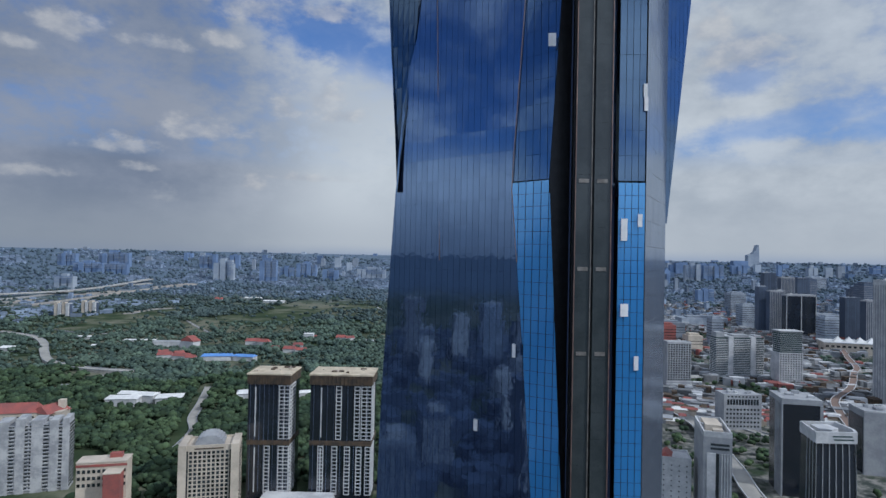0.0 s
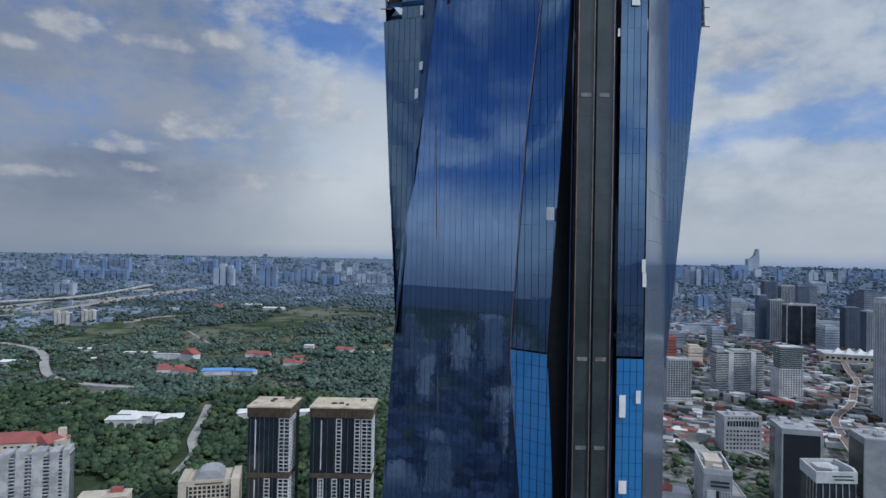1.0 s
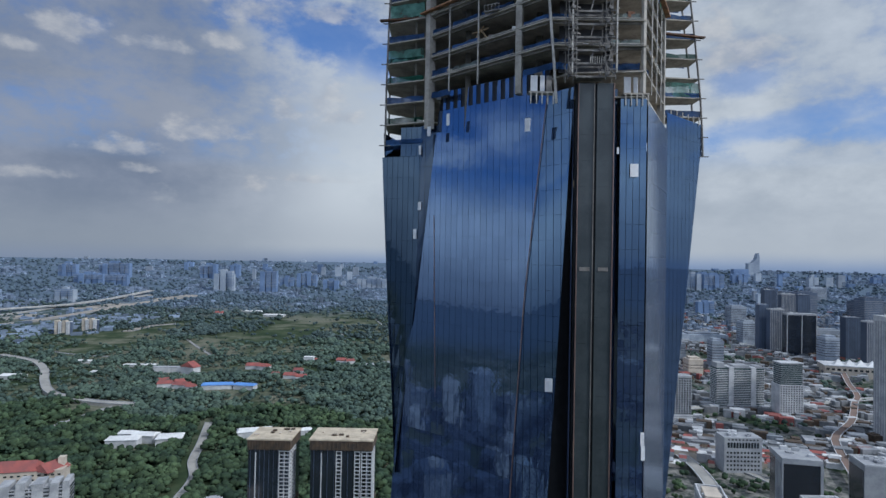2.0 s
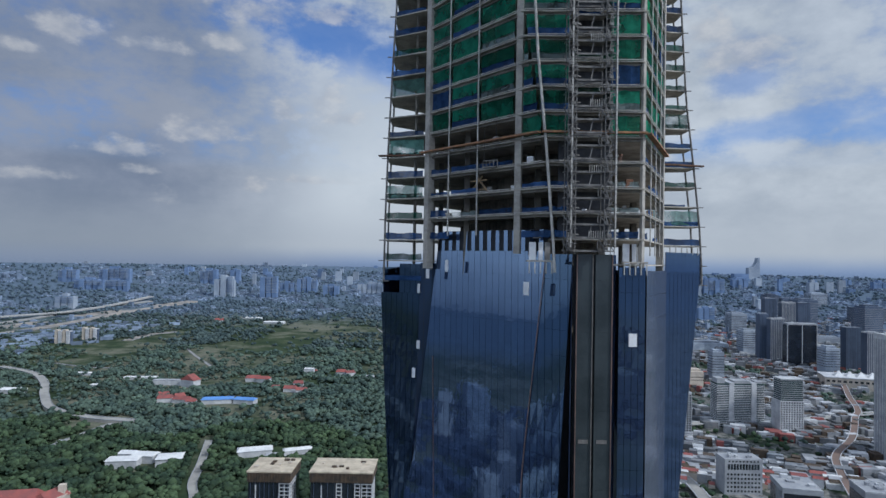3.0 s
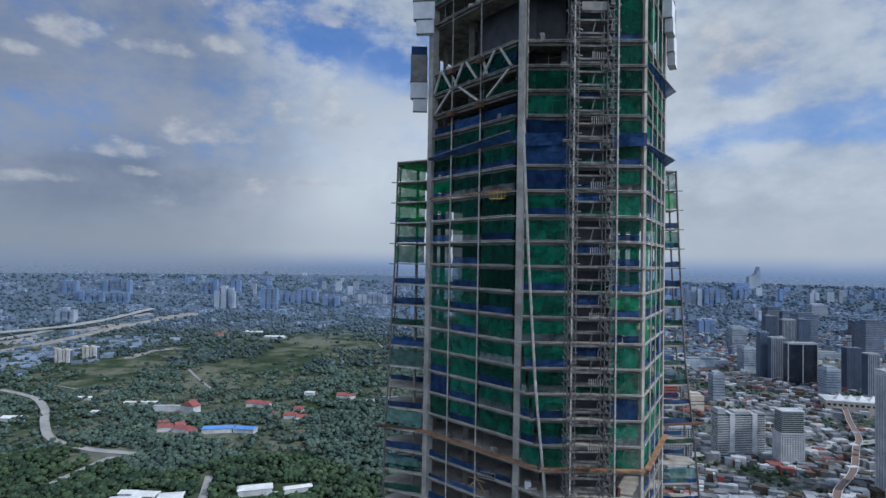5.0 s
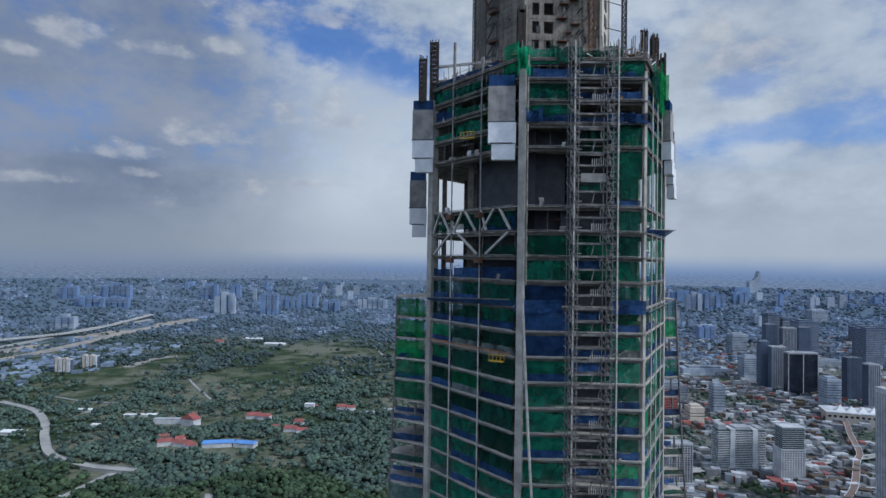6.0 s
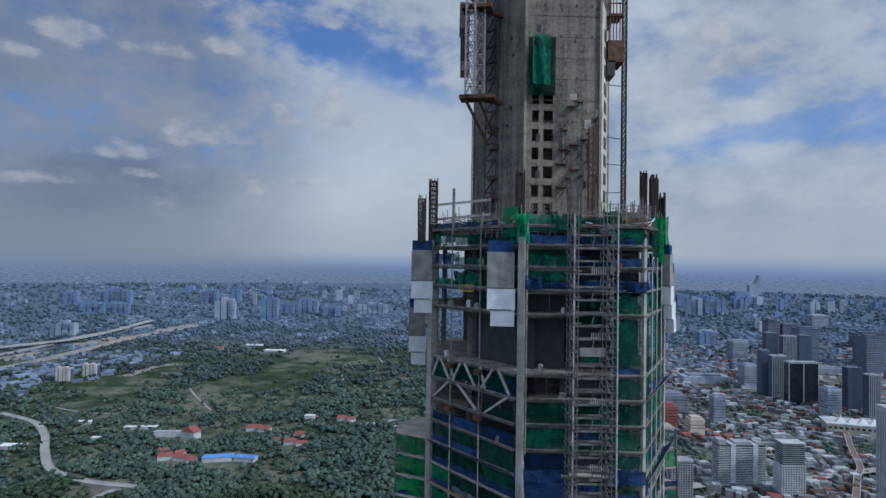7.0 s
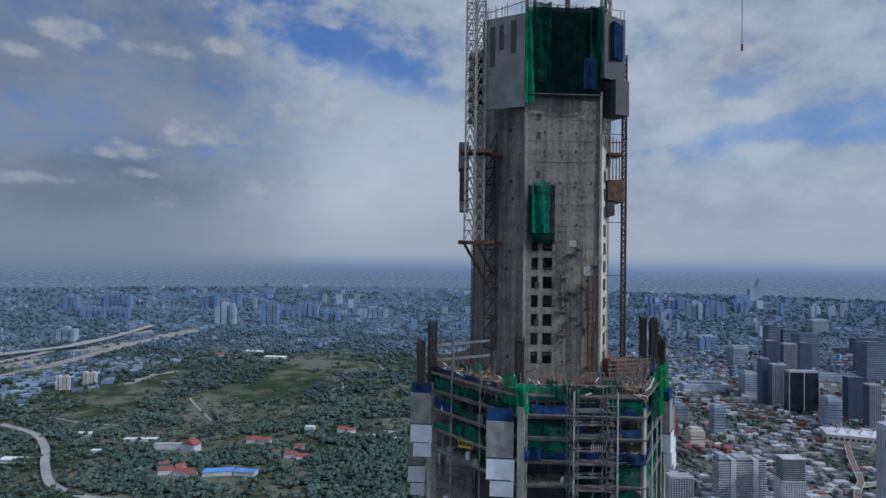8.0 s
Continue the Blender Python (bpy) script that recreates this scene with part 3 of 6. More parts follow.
def cloth(a, b, z0, z1, sag=0.12, n=6, m=3):
    """A hung sheet between two plan points, puckered along its ties."""
    s = Shape()
    nx, ny = b[1] - a[1], -(b[0] - a[0])
    ln = math.hypot(nx, ny)
    nx, ny = nx / ln, ny / ln
    ph = rng.random() * 9
    for j in range(m + 1):
        for i in range(n + 1):
            t, u = i / n, j / m
            bulge = sag * (math.sin(ph + t * 9 + u * 2) * 0.6 + rng.uniform(-.5, .5))
            x, y = a[0] + (b[0] - a[0]) * t, a[1] + (b[1] - a[1]) * t
            dip = (-0.25 * math.sin(math.pi * t) * sag * 4 - 0.22 * rng.random()) if j == m else (0.12 if j == 0 else 0)
            s.v.append((x + nx * bulge, y + ny * bulge, z0 + (z1 - z0) * u + dip * rng.random()))
    for j in range(m):
        for i in range(n):
            k = j * (n + 1) + i
            s.f.append((k, k + 1, k + n + 2, k + n + 1))
    return s


BAYS = [(P1, P2, 0.05, 0.29), (P1, P2, 0.31, 0.63), (P1, P2, 0.65, 0.985), (P2, P3, 0.08, 0.42), (P2, P3, 0.43, 0.73), (P2, P3, 0.74, 0.96),
        (P3, P4, 0.04, 0.24), (P3, P4, 0.26, 0.49), (P3, P4, 0.51, 0.74), (P3, P4, 0.76, 0.97)]


def hang(z0, z1, bay, kind):
    a, b, t0, t1 = bay
    mat_of = {"g": NET_GREEN, "b": NET_BLUE, "k": NET_DARK, "w": NET_WHITE, "G": NET_BRIGHT}[kind]
    name = "tarpaulin" if kind == "b" else "safety_net"
    if a is P1:
        p, q = face_at(z0, on(a, b, t0), -.3), face_at(z0, on(a, b, t1), -.3)
    elif a is P2:
        c = corner(z0)
        p, q = on(c, b, 0.02, 0.3) if t0 < .1 else on(a, b, t0, 0.3), on(a, b, t1, 0.3)
        if t0 < .1 and c[0] > 12.9:
            part(name, cloth(face_at(z0, (12.2, 96.2), -.3), (c[0] - .15, c[1] + .3), z0, z1, n=4), mat_of, tower)
    else:
        p, q = on(a, b, t0, 0.3), on(a, b, t1, 0.3)
    part(name, cloth(p, q, z0, z1), mat_of, tower)


ALL = LEVELS[3:] + UPPER
for i, z in enumerate(ALL[:-1]):
    top = ALL[i + 1] - 0.7
    for j, bay in enumerate(BAYS):
        r = rng.random()
        if z < 319:                                   # open floors with a low blue screen
            if j == 4:
                continue
            if r < 0.72 and z > 300:
                hang(z + 0.05, z + 0.8 + 0.75 * rng.random(), bay, "b" if r < .6 else "w")
            if j >= 6 and z > 315 and r < 0.5:
                hang(z + .1, top, bay, "g")
        elif z < 376:
            if j == 4:
                if r < 0.5:
                    hang(z + 0.05, z + 1.3, bay, "b" if r < 0.2 else "k")
                continue
            low = 1.25 if rng.random() < 0.55 else 0.0
            kind = "g" if r < 0.72 else ("k" if r < 0.86 else ("G" if r < 0.92 else "b"))
            if z > 368 and j == 3:
                kind = "b"
            if 319 < z < 323 and j < 3:
                continue
            if z > 352 and j < 3 and r < 0.6:
                kind = "k"
            hang(z + low, top + 0.1, bay, kind)
            if low:
                hang(z + 0.02, z + low + 0.15, bay, "b" if rng.random() < 0.75 else "w")
        elif z < 390:
            if j < 3:
                if r < 0.5:
                    hang(z + 0.05, z + 1.6 + rng.random(), bay, "b" if r < 0.2 else "k")
            elif j >= 5 or z < 385:
                hang(z + (1.2 if r < 0.5 else 0), top, bay, "g" if r < 0.75 else "k")
                if r < 0.5:
                    hang(z, z + 1.2, bay, "b")
        else:
            if j < 3:
                if z > 402:
                    hang(z + .1, z + 1.2 + 1.2 * rng.random(), bay, "g" if r < 0.4 else ("k" if r < 0.8 else "b"))
            elif z > 400:
                hang(z + 0.05, z + 1.3 + r, bay, "b" if r < 0.65 else "g")
                if rng.random() < 0.5:
                    hang(z + 1.5, top, bay, "g" if r < .5 else "k")
            elif j >= 5:
                hang(z + 0.05, z + 3.5, bay, "g")
                hang(z + 4.0, top, bay, "k")
# nets and screens along the wings
for z0, z1 in zip(LEVELS[1:20], LEVELS[2:21]):
    for tab, y, x_in, s in ((WL, 119.7, -4.6, -1), (WR, 125.7, 43.6, 1)):
        w = table(tab, z0)[0] - s * 0.3
        a, b = ((w, y), (x_in, y - 2.6 if s < 0 else y - .8))
        if s > 0:
            a, b = b, a
        r = rng.random()
        if 336 < z0 < 376 and r < (0.85 if z0 > 350 else 0.3):
            part("safety_net", cloth(a, b, z0 + .1, z1 - .5), NET_LIME if z0 > 358 and r < .5 else (NET_BRIGHT if r < 0.3 else (NET_HAZE if r < .6 else NET_GREEN)), tower)
        elif r < 0.35:
            part("safety_net", cloth(a, b, z0 + .1, z1 - .5 - 1.5 * rng.random()), NET_HAZE, tower, "threadbare pale green net")
        if rng.random() < 0.85:
            part("tarpaulin", cloth(a, b, z0 + 0.02, z0 + 1.0 + 0.5 * rng.random()), NET_BLUE if rng.random() < 0.6 else NET_DARK, tower)
        back = (a[0], a[1] + 6), (b[0], b[1] + 6)
        if rng.random() < 0.35:
            part("tarpaulin", cloth(*back, z0 + 0.02, z0 + 1.1), NET_BLUE, tower)

# dark sheets added behind the open upper bays, standing in for interior shade
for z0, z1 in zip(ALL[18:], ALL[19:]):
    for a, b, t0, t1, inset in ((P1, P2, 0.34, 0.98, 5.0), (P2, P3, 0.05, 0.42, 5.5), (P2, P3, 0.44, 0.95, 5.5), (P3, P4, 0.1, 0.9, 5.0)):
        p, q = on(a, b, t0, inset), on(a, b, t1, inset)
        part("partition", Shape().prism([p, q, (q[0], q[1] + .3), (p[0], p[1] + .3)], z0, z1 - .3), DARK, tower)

# one more dark sheet per floor behind the hoist, again painted shade
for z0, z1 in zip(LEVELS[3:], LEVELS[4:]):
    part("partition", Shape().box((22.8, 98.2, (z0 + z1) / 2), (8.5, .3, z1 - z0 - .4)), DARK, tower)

# belt trusses on the left face
def truss(z0, z1, spans):
    for t0, t1, up in spans:
        p, q = on(P1, P2, t0, -0.05), on(P1, P2, t1, -0.05)
        a, b = (z0, z1) if up else (z1, z0)
        part("truss_brace", Shape().beam((*p, a), (*q, b), 0.34), PALE_STEEL, tower)


truss(385.3, 388.9, ((0.06, 0.14, 1), (0.16, 0.27, 0), (0.32, 0.42, 1), (0.34, 0.26, 1), (0.46, 0.58, 0), (0.66, 0.78, 1), (0.64, 0.70, 0), (0.84, 0.95, 0)))
truss(381.2, 384.8, ((0.07, 0.27, 1), (0.38, 0.60, 0), (0.70, 0.93, 1)))
for t in (0.3, 0.64):
    for z in (380.0, 388.0):
        part("bracket", Shape().box((*on(P1, P2, t, -0.5), z), (1.5, 0.9, 0.9), -53), RUST, tower)

# white and grey panel jackets on the columns near the top


def jacket(cx, cy, w, turn, z, parent=tower):
    d = 1.5
    part("jacket_panel", Shape().box((cx, cy, z + 9.3), (w, d, 5.9), turn), PANEL_GREY, parent, "grey formwork panel")
    part("jacket_panel", Shape().box((cx + .1, cy - .1, z + 4.5), (w + .1, d + .1, 3.5), turn), PANEL_WHITE, parent, "white formwork panel")
    part("jacket_panel", Shape().box((cx + .35, cy - .05, z + 1.35), (w - .6, d, 2.7), turn), PANEL_WHITE, parent, "white formwork panel")
    part("jacket_seam", Shape().box((cx, cy - .1, z + 6.28), (w + .2, d + .2, 0.16), turn), DARK, parent)
    part("jacket_seam", Shape().box((cx, cy - .1, z + 2.72), (w - .8, d + .2, 0.16), turn), DARK, parent)
    part("jacket_tarpaulin", Shape().box((cx, cy + .1, z + 13.2), (w - .2, d - .3, 1.9), turn), NET_BLUE, parent)


jacket(8.4, 97.2, 4.5, -6, 396.7)
jacket(-5.4, 115.2, 4.1, -6, 397.2)
jacket(42.0, 113.2, 4.2, 62, 397.0)
jacket(-6.8, 127.5, 3.6, 0, 385.0)
jacket(45.6, 121.5, 4.2, 62, 393.5)
# vertical starter bars


def rebar(x, y, z0, z1, w):
    for k in range(26):
        a = 2 * math.pi * k / 26
        px, py = x + w * .5 * max(-1, min(1, 1.4 * math.cos(a))), y + w * .5 * max(-1, min(1, 1.4 * math.sin(a)))
        part("starter_bar", Shape().beam((px, py, z0), (px + rng.uniform(-.1, .1), py, z1 - 1.6 * rng.random()), 0.17), REBAR, tower)
    for k in range(int((z1 - z0) / 0.9)):
        part("rebar_tie", Shape().box((x, y, z0 + .4 + .9 * k), (w + .1, w + .1, 0.12)), REBAR, tower)


rebar(-5.6, 115.2, 411, 420.5, 1.4)
rebar(-3.4, 116.0, 411, 424, 1.6)
rebar(11.6, 98.0, 411, 423, 1.2)
rebar(37.2, 113.0, 411, 425.5, 1.0)
rebar(39.6, 114.2, 411, 425, 1.2)
rebar(41.6, 115.0, 411, 421.5, 0.9)
rebar(41.8, 117.5, 409, 415, 1.2)

# ---- glass skin ----
def lean_back(z):
    return 0.058 * max(0.0, z - 238)


def PLANE(x, z=0.0):
    """Depth of the main facet, which leans back a little above its fold."""
    return 113 - 0.851 * (x + 2.3) + lean_back(z)


M_L = [(0, -13.0), (171, -12.0), (190, -11.4), (217, -10.0), (236, -8.9), (250, -7.7), (260, -5.4), (291, -2.3), (304, -1.0)]
M_R = [(0, 24.0), (178, 15.4), (203.6, 13.7), (229.3, 11.7), (234, 12.0), (265.5, 13.6), (300.6, 16.6), (304, 16.9)]
N_R = [(0, 24.0), (178, 19.9), (229.3, 17.2), (260, 18.8), (300, 20.7)]


def facet(z0, z1, left, right, du, dv, material, label, gap=0.035, drop=None, back=0.12, single=None, vgap=0.02, joint=None):
    """Glazing between two edges (functions of z giving x, y), cut into panels by upright mullions at even steps and by floors."""
    panes, frame_sh, singles = Shape(), Shape(), []
    lo, hi = min(left(z0)[0], left(z1)[0]), max(right(z0)[0], right(z1)[0])
    nz = max(1, round((z1 - z0) / dv))
    zs = [z0 + (z1 - z0) * k / nz for k in range(nz + 1)]

    def at(x, z, off=0.0):
        (xa, ya), (xb, yb) = left(z), right(z)
        t = 0 if abs(xb - xa) < 1e-6 else (x - xa) / (xb - xa)
        t = min(1, max(0, t))
        ln = math.hypot(xb - xa, yb - ya) or 1
        return (xa + (xb - xa) * t - (yb - ya) / ln * off, ya + (yb - ya) * t + (xb - xa) / ln * off, z)

    for za, zb in zip(zs, zs[1:]):
        frame_sh.quad(at(-1e3, za, back), at(1e3, za, back), at(1e3, zb, back), at(-1e3, zb, back))
        x, k = lo, 0
        while x < hi:
            x1 = x + du
            if x1 > min(left(za)[0], left(zb)[0]) and x < max(right(za)[0], right(zb)[0]):
                if not (drop and drop(k, za)):
                    a, b, c, d = at(x + gap, za + vgap), at(x1 - gap, za + vgap), at(x1 - gap, zb - vgap), at(x + gap, zb - vgap)
                    if max(abs(b[0] - a[0]), abs(c[0] - d[0])) > 0.08:
                        j = [rng.uniform(-.004, .004) for _ in range(4)]
                        corners = [(p[0], p[1] + e, p[2]) for p, e in zip((a, b, c, d), j)]
                        if single and single[0] < za < single[1]:
                            singles.append(Shape().quad(*corners))
                        else:
                            panes.quad(*corners)
            x, k = x1, k + 1
    f = part("facade_facet", frame_sh, joint or MULLION, tower)
    if panes.f:
        part("glazing", panes, material, f, label)["kind"] = "stuff"
    for s in singles:
        part("glass_panel", s, material, f)
    return f


def edge(rows, yfun):
    return lambda z: (table(rows, z)[0] * (1 + lean_back(z) / 105), yfun(table(rows, z)[0], z))


m_left, m_right = edge(M_L, PLANE), edge(M_R, PLANE)
facet(120, 300.5, m_left, m_right, 1.05, 4.12, GLASS, "blue mirror glass with thin dark joints", gap=0.022, single=(242, 300), vgap=0.012, joint=GLASS_JOINT)
facet(300.5, 304.2, m_left, m_right, 0.70, 3.7, GLASS, "blue glass fins with gaps", drop=lambda k, z: k % 2 == 0)
facet(229.5, 300.0, m_right, lambda z: (table(N_R, z)[0], 96.2), 1.05, 4.12, GLASS_DIM, "blue glass panels on a tilted facet", joint=GLASS_JOINT)
facet(120, 229.3, lambda z: (m_right(z)[0], m_right(z)[1] - 0.25), lambda z: (table(N_R, z)[0], 96.0 - .25), 1.1, 2.06, FILM, "bright blue film-covered glass panels", gap=0.045, vgap=0.03)
facet(120, 300.0, lambda z: (table(N_R, z)[0], 96.6), lambda z: (21.0, 97.4), 1.4, 4.12, GLASS_DARK, "near-black recessed glass")
facet(120, 300.0, lambda z: (26.6, 97.2), lambda z: (28.1, 97.2), 1.5, 4.12, GLASS_DARK, "near-black recessed glass")
facet(229.3, 298.0, lambda z: (28.1, 95.6), lambda z: (32.3, 95.4), 1.05, 4.12, GLASS_DIM, "blue glass panels")
facet(120, 229.0, lambda z: (28.1, 95.3), lambda z: (32.4, 95.1), 1.05, 2.06, FILM, "bright blue film-covered glass panels", gap=0.045, vgap=0.03)
facet(120, 297.4, lambda z: (32.5, 95.4), lambda z: (43.0, 115.2), 1.4, 4.12, GLASS_PALE, "silvery mirror glass", gap=0.015)
L1_L = [(229, -8.9), (258, -10.9), (292, -12.8)]
L1_R = [(229, -8.8), (262, -5.6), (280, -5.0), (298, -4.8)]
facet(229.3, 292, lambda z: (table(L1_L, z)[0], 120.2), lambda z: (table(L1_R, z)[0], 117.5), 1.1, 4.12, GLASS_NIGHT, "night-blue glass on the wing", joint=GLASS_JOINT)
facet(292, 297.8, lambda z: (-9.0, 118.8), lambda z: (table(L1_R, z)[0], 117.5), 1.1, 5.8, GLASS_NIGHT, "night-blue glass on the wing", joint=GLASS_JOINT)
facet(229.3, 298, lambda z: (table(L1_R, z)[0] + .01, 117.6), lambda z: (m_left(z)[0] + 0.4, m_left(z)[1] + 1.2), 1.6, 4.12, GLASS_DARK, "near-black return facet")
WRG = [(224, 43.6), (301.4, 54.6)]
facet(224, 301.0, lambda z: (43.0, 115.6), lambda z: (table(WRG, z)[0], 115.6 + (table(WRG, z)[0] - 43.0) * 0.9), 1.2, 4.12, GLASS_DIM, "dark blue glass on the wing", joint=GLASS_JOINT)
# sides and back that close the tower
rear = Shape()
rear.prism([(43.0, 115.3), (43.6, 124), (42, 133), (32, 152.5), (11, 152), (-4, 133), (-9.2, 124), (-9.5, 120.4)][::1], 100, 224)
part("rear_glazing", rear, GLASS_DIM, tower)
rear = Shape()
rear.prism([(43.2, 115.8), (43.6, 124), (42, 133), (32, 152.5), (11, 152), (-4, 133), (-6.5, 124), (-6.0, 121)], 224, 229, None)
part("rear_glazing", rear, GLASS_DIM, tower)
for (xa, ya), (xb, yb), x_top, s in (((43.6, 124.5), (42, 133), 54.4, 1), ((-8.9, 121), (-4, 133), -12.6, -1)):
    r = Shape()
    y0 = 126.0 if s > 0 else 120.4
    r.quad((xa, y0 - 1, 226), (xb, 133, 226), (x_top - s * 3, 131, 297), (x_top, y0, 297))
    r.quad((xb, 133, 226), (21, 152.5, 226), (21, 152.5, 297), (x_top - s * 3, 131, 297))
    part("rear_glazing", r, GLASS_DIM, tower)
# copper coloured trim lines
for za, zb in zip(range(216, 300, 6), range(222, 306, 6)):
    a, b = m_right(min(za, 229.3) if za < 229 and zb > 229 else za), m_right(zb)
    part("copper_trim", Shape().beam((a[0], a[1] - .25, za), (b[0], b[1] - .25, zb), 0.13), COPPER, tower)
crease = [(216, -0.2), (250, -1.2), (280, -2.0)]
for (za, xa), (zb, xb) in zip(crease, crease[1:]):
    part("copper_trim", Shape().beam((xa, PLANE(xa, za) - .1, za), (xb, PLANE(xb, zb) - .1, zb), 0.09), COPPER, tower)
# pale temporary panels in the glazing
for x, y, z, w, h in ((29.0, 95.0, 221.5, 1.0, 3.5), (31.5, 95.0, 223.0, .7, 2.0), (29.2, 95.0, 208.8, 1.2, 2.0), (31.2, 95.0, 200.5, .7, 2.2),
                      (32.2, 95.0, 241.5, .6, 2.2), (17.3, 95.9, 251.8, 1.2, 2.1), (30.3, 95.2, 286.4, 1.3, 2.1), (32.1, 95.1, 243.7, .6, 2.1),
                      (-4.9, 116.6, 282.0, .8, 1.6), (-5.7, 116.6, 276.5, .8, 1.9), (-5.0, 116.8, 293.0, .6, 1.8), (12.4, 98.9, 201.5, .6, 2.2),
                      (6.7, 105.0, 187.5, .8, 2.0), (13.6, 98.6, 294.2, 1.0, 2.2), (0.4, 110.2, 297.6, .7, 2.2), (-3.2, 113.4, 296.0, .8, 1.8)):
    part("temporary_panel", Shape().box((x, y, z), (w, 0.12, h), -40 if x < 14 else 0), PANEL_WHITE, tower, "white temporary facade panel")
# bare corner floors just above the glass, pale soffit boxes
for x, y, z in ((15.4, 96.8, 300.4), (30.6, 96.8, 300.4)):
    for dx, w in ((-1.1, 1.1), (.25, .7), (1.35, .9)):
        part("soffit_wall", Shape().box((x + dx, y, z), (w, .3, 2.9)), PANEL_GREY if dx > 1 else PANEL_WHITE, tower)
    part("soffit_ledge", Shape().box((x, y - .6, z - 1.6), (4.2, 1.6, .25)), SLAB, tower)
    for k in range(5):
        part("stub_post", Shape().beam((x - 1.8 + .9 * k, 95.2, 296.8), (x - 1.8 + .9 * k, 95.2, 298.6), 0.16), PALE_STEEL, tower)
for k in range(6):
    part("stub_post", Shape().beam((44.5 + 1.7 * k, 117.5 + 1.4 * k, 300.6), (44.5 + 1.7 * k, 117.5 + 1.4 * k, 302.2), 0.16), PALE_STEEL, tower)

# orange board ledge round the tower
for a, b, e0, e1 in ((P1, corner(319.6), -0.05, 1.0), (corner(319.6), P3, 0, 1.0), (P3, P4, 0, 1.0)):
    p, q = on(a, b, e0, -0.55), on(a, b, e1, -0.55)
    part("board_ledge", Shape().beam((*p, 319.6), (*q, 319.6), 0.9, 0.28), ORANGE, tower, "orange-brown timber board ledge")
for w, y, s in ((-12.6, 119.2, -1), (53.2, 125.2, 1)):
    part("board_ledge", Shape().beam((w + s * 1.0, y, 319.4), (w - s * 8.0, y - 2.0, 319.4), 0.9, 0.3), RUST, tower)
# tilted catch nets
for a, b, z in ((P3, P4, 385.0), (P3, P4, 371.5), (P1, P2, 372.2)):
    p, q = on(a, b, 0.0, -0.1), on(a, b, 1.0, -0.1)
    r, t = on(a, b, 0.0, -0.5), on(a, b, 1.03, -1.9)
    s = Shape()
    s.quad((*p, z), (*q, z + .3), (*t, z + 1.6), (*r, z + .5))
    part("catch_net", s, NET_BLUE, tower, "blue catch net tilted out from the edge")
    part("catch_net_pole", Shape().beam((*r, z + .5), (*t, z + 1.6), 0.14), STEEL, tower)
for j in (0, 1, 2):
    hang(385.6, 388.4, BAYS[j], "k")
for t0, t1 in ((0.0, 0.36), (0.74, 1.0)):
    part("catch_net", cloth(on(P2, P3, t0, -0.5), on(P2, P3, t1, -0.5), 371.6, 373.9, .25), NET_BLUE, tower, "blue catch net slung along the edge")

# ---- top deck ----
deck = part("deck_edge", Shape().prism(outline(413, False), 413.45, 413.7), RUST, tower, "timber formwork deck")
for k in range(110):
    a, b = ((P2, P3), (P1, P2), (P3, P4))[k % 3]
    x, y = on(a, b, rng.random(), rng.uniform(0.2, 5))
    part("scaffold_pole", Shape().beam((x, y, 413.6), (x + rng.uniform(-.3, .3), y, 413.6 + rng.uniform(1.2, 4.8)), 0.13), STEEL, tower)
for k in range(80):
    a, b = ((P2, P3), (P2, P3), (P3, P4), (P1, P2))[k % 4]
    x, y = on(a, b, rng.random(), rng.uniform(0.3, 6))
    t = rng.uniform(0, 6.28)
    part("loose_plank", Shape().beam((x, y, 413.9), (x + 2.4 * math.cos(t), y + 2.4 * math.sin(t), 413.9 + rng.random() * 1.6), 0.22, 0.08), TIMBER if k % 3 else PANEL_WHITE, tower)
for a, b, t0, t1, z0, z1, kind in ((P2, P3, 0.0, 0.32, 412.6, 415.2, "g"), (P1, P2, 0.85, 1.0, 411.5, 416.5, "G"), (P1, P2, 0.05, 0.8, 413.4, 414.6, "b"),
                                   (P3, P4, 0.4, 0.9, 411, 416, "G"), (P1, P2, -0.05, 0.12, 410, 414.8, "k"), (P2, P3, .72, .98, 410.6, 413.2, "g"),
                                   (P2, P3, .45, .72, 413.5, 415, "k")):
    hang(z0, z1, (a, b, t0, t1), kind)
for k in range(34):
    a, b = ((P2, P3), (P2, P3), (P3, P4), (P1, P2))[k % 4]
    t = rng.uniform(.02, .85)
    i = rng.uniform(.3, 7)
    p, q = on(a, b, t, i), on(a, b, t + rng.uniform(.06, .18), i + rng.uniform(-.6, .6))
    z = 413.7
    if k % 3 == 0:
        part("screen_cloth", cloth(p, q, z, z + rng.uniform(.8, 2.6), .3), (NET_GREEN, NET_DARK, NET_BLUE, NET_BRIGHT)[k % 4], tower)
    elif k % 3 == 1:
        part("scaffold_rail", Shape().beam((*p, z + rng.uniform(1, 3.4)), (*q, z + rng.uniform(1, 3.4)), .13), STEEL, tower)
    else:
        part("crate", Shape().box((*p, z + .5), (.6 + .6 * rng.random(), .6, .5 + .6 * rng.random()), 40 * rng.random()), (RUST, DARK, REBAR)[k % 3], tower)
for t in (0.30, 0.64):
    x, y = on(P1, P2, t, 0)
    part("column_head", Shape().beam((x, y, 413), (x, y, 421 if t < .5 else 416), 0.6, sides=8), STEEL, tower)
for z in (415.6, 418.5):
    part("scaffold_rail", Shape().beam((-3, 116.4, z), (8.0, 116.0, z + 1.2), 0.45), PALE_STEEL, tower)
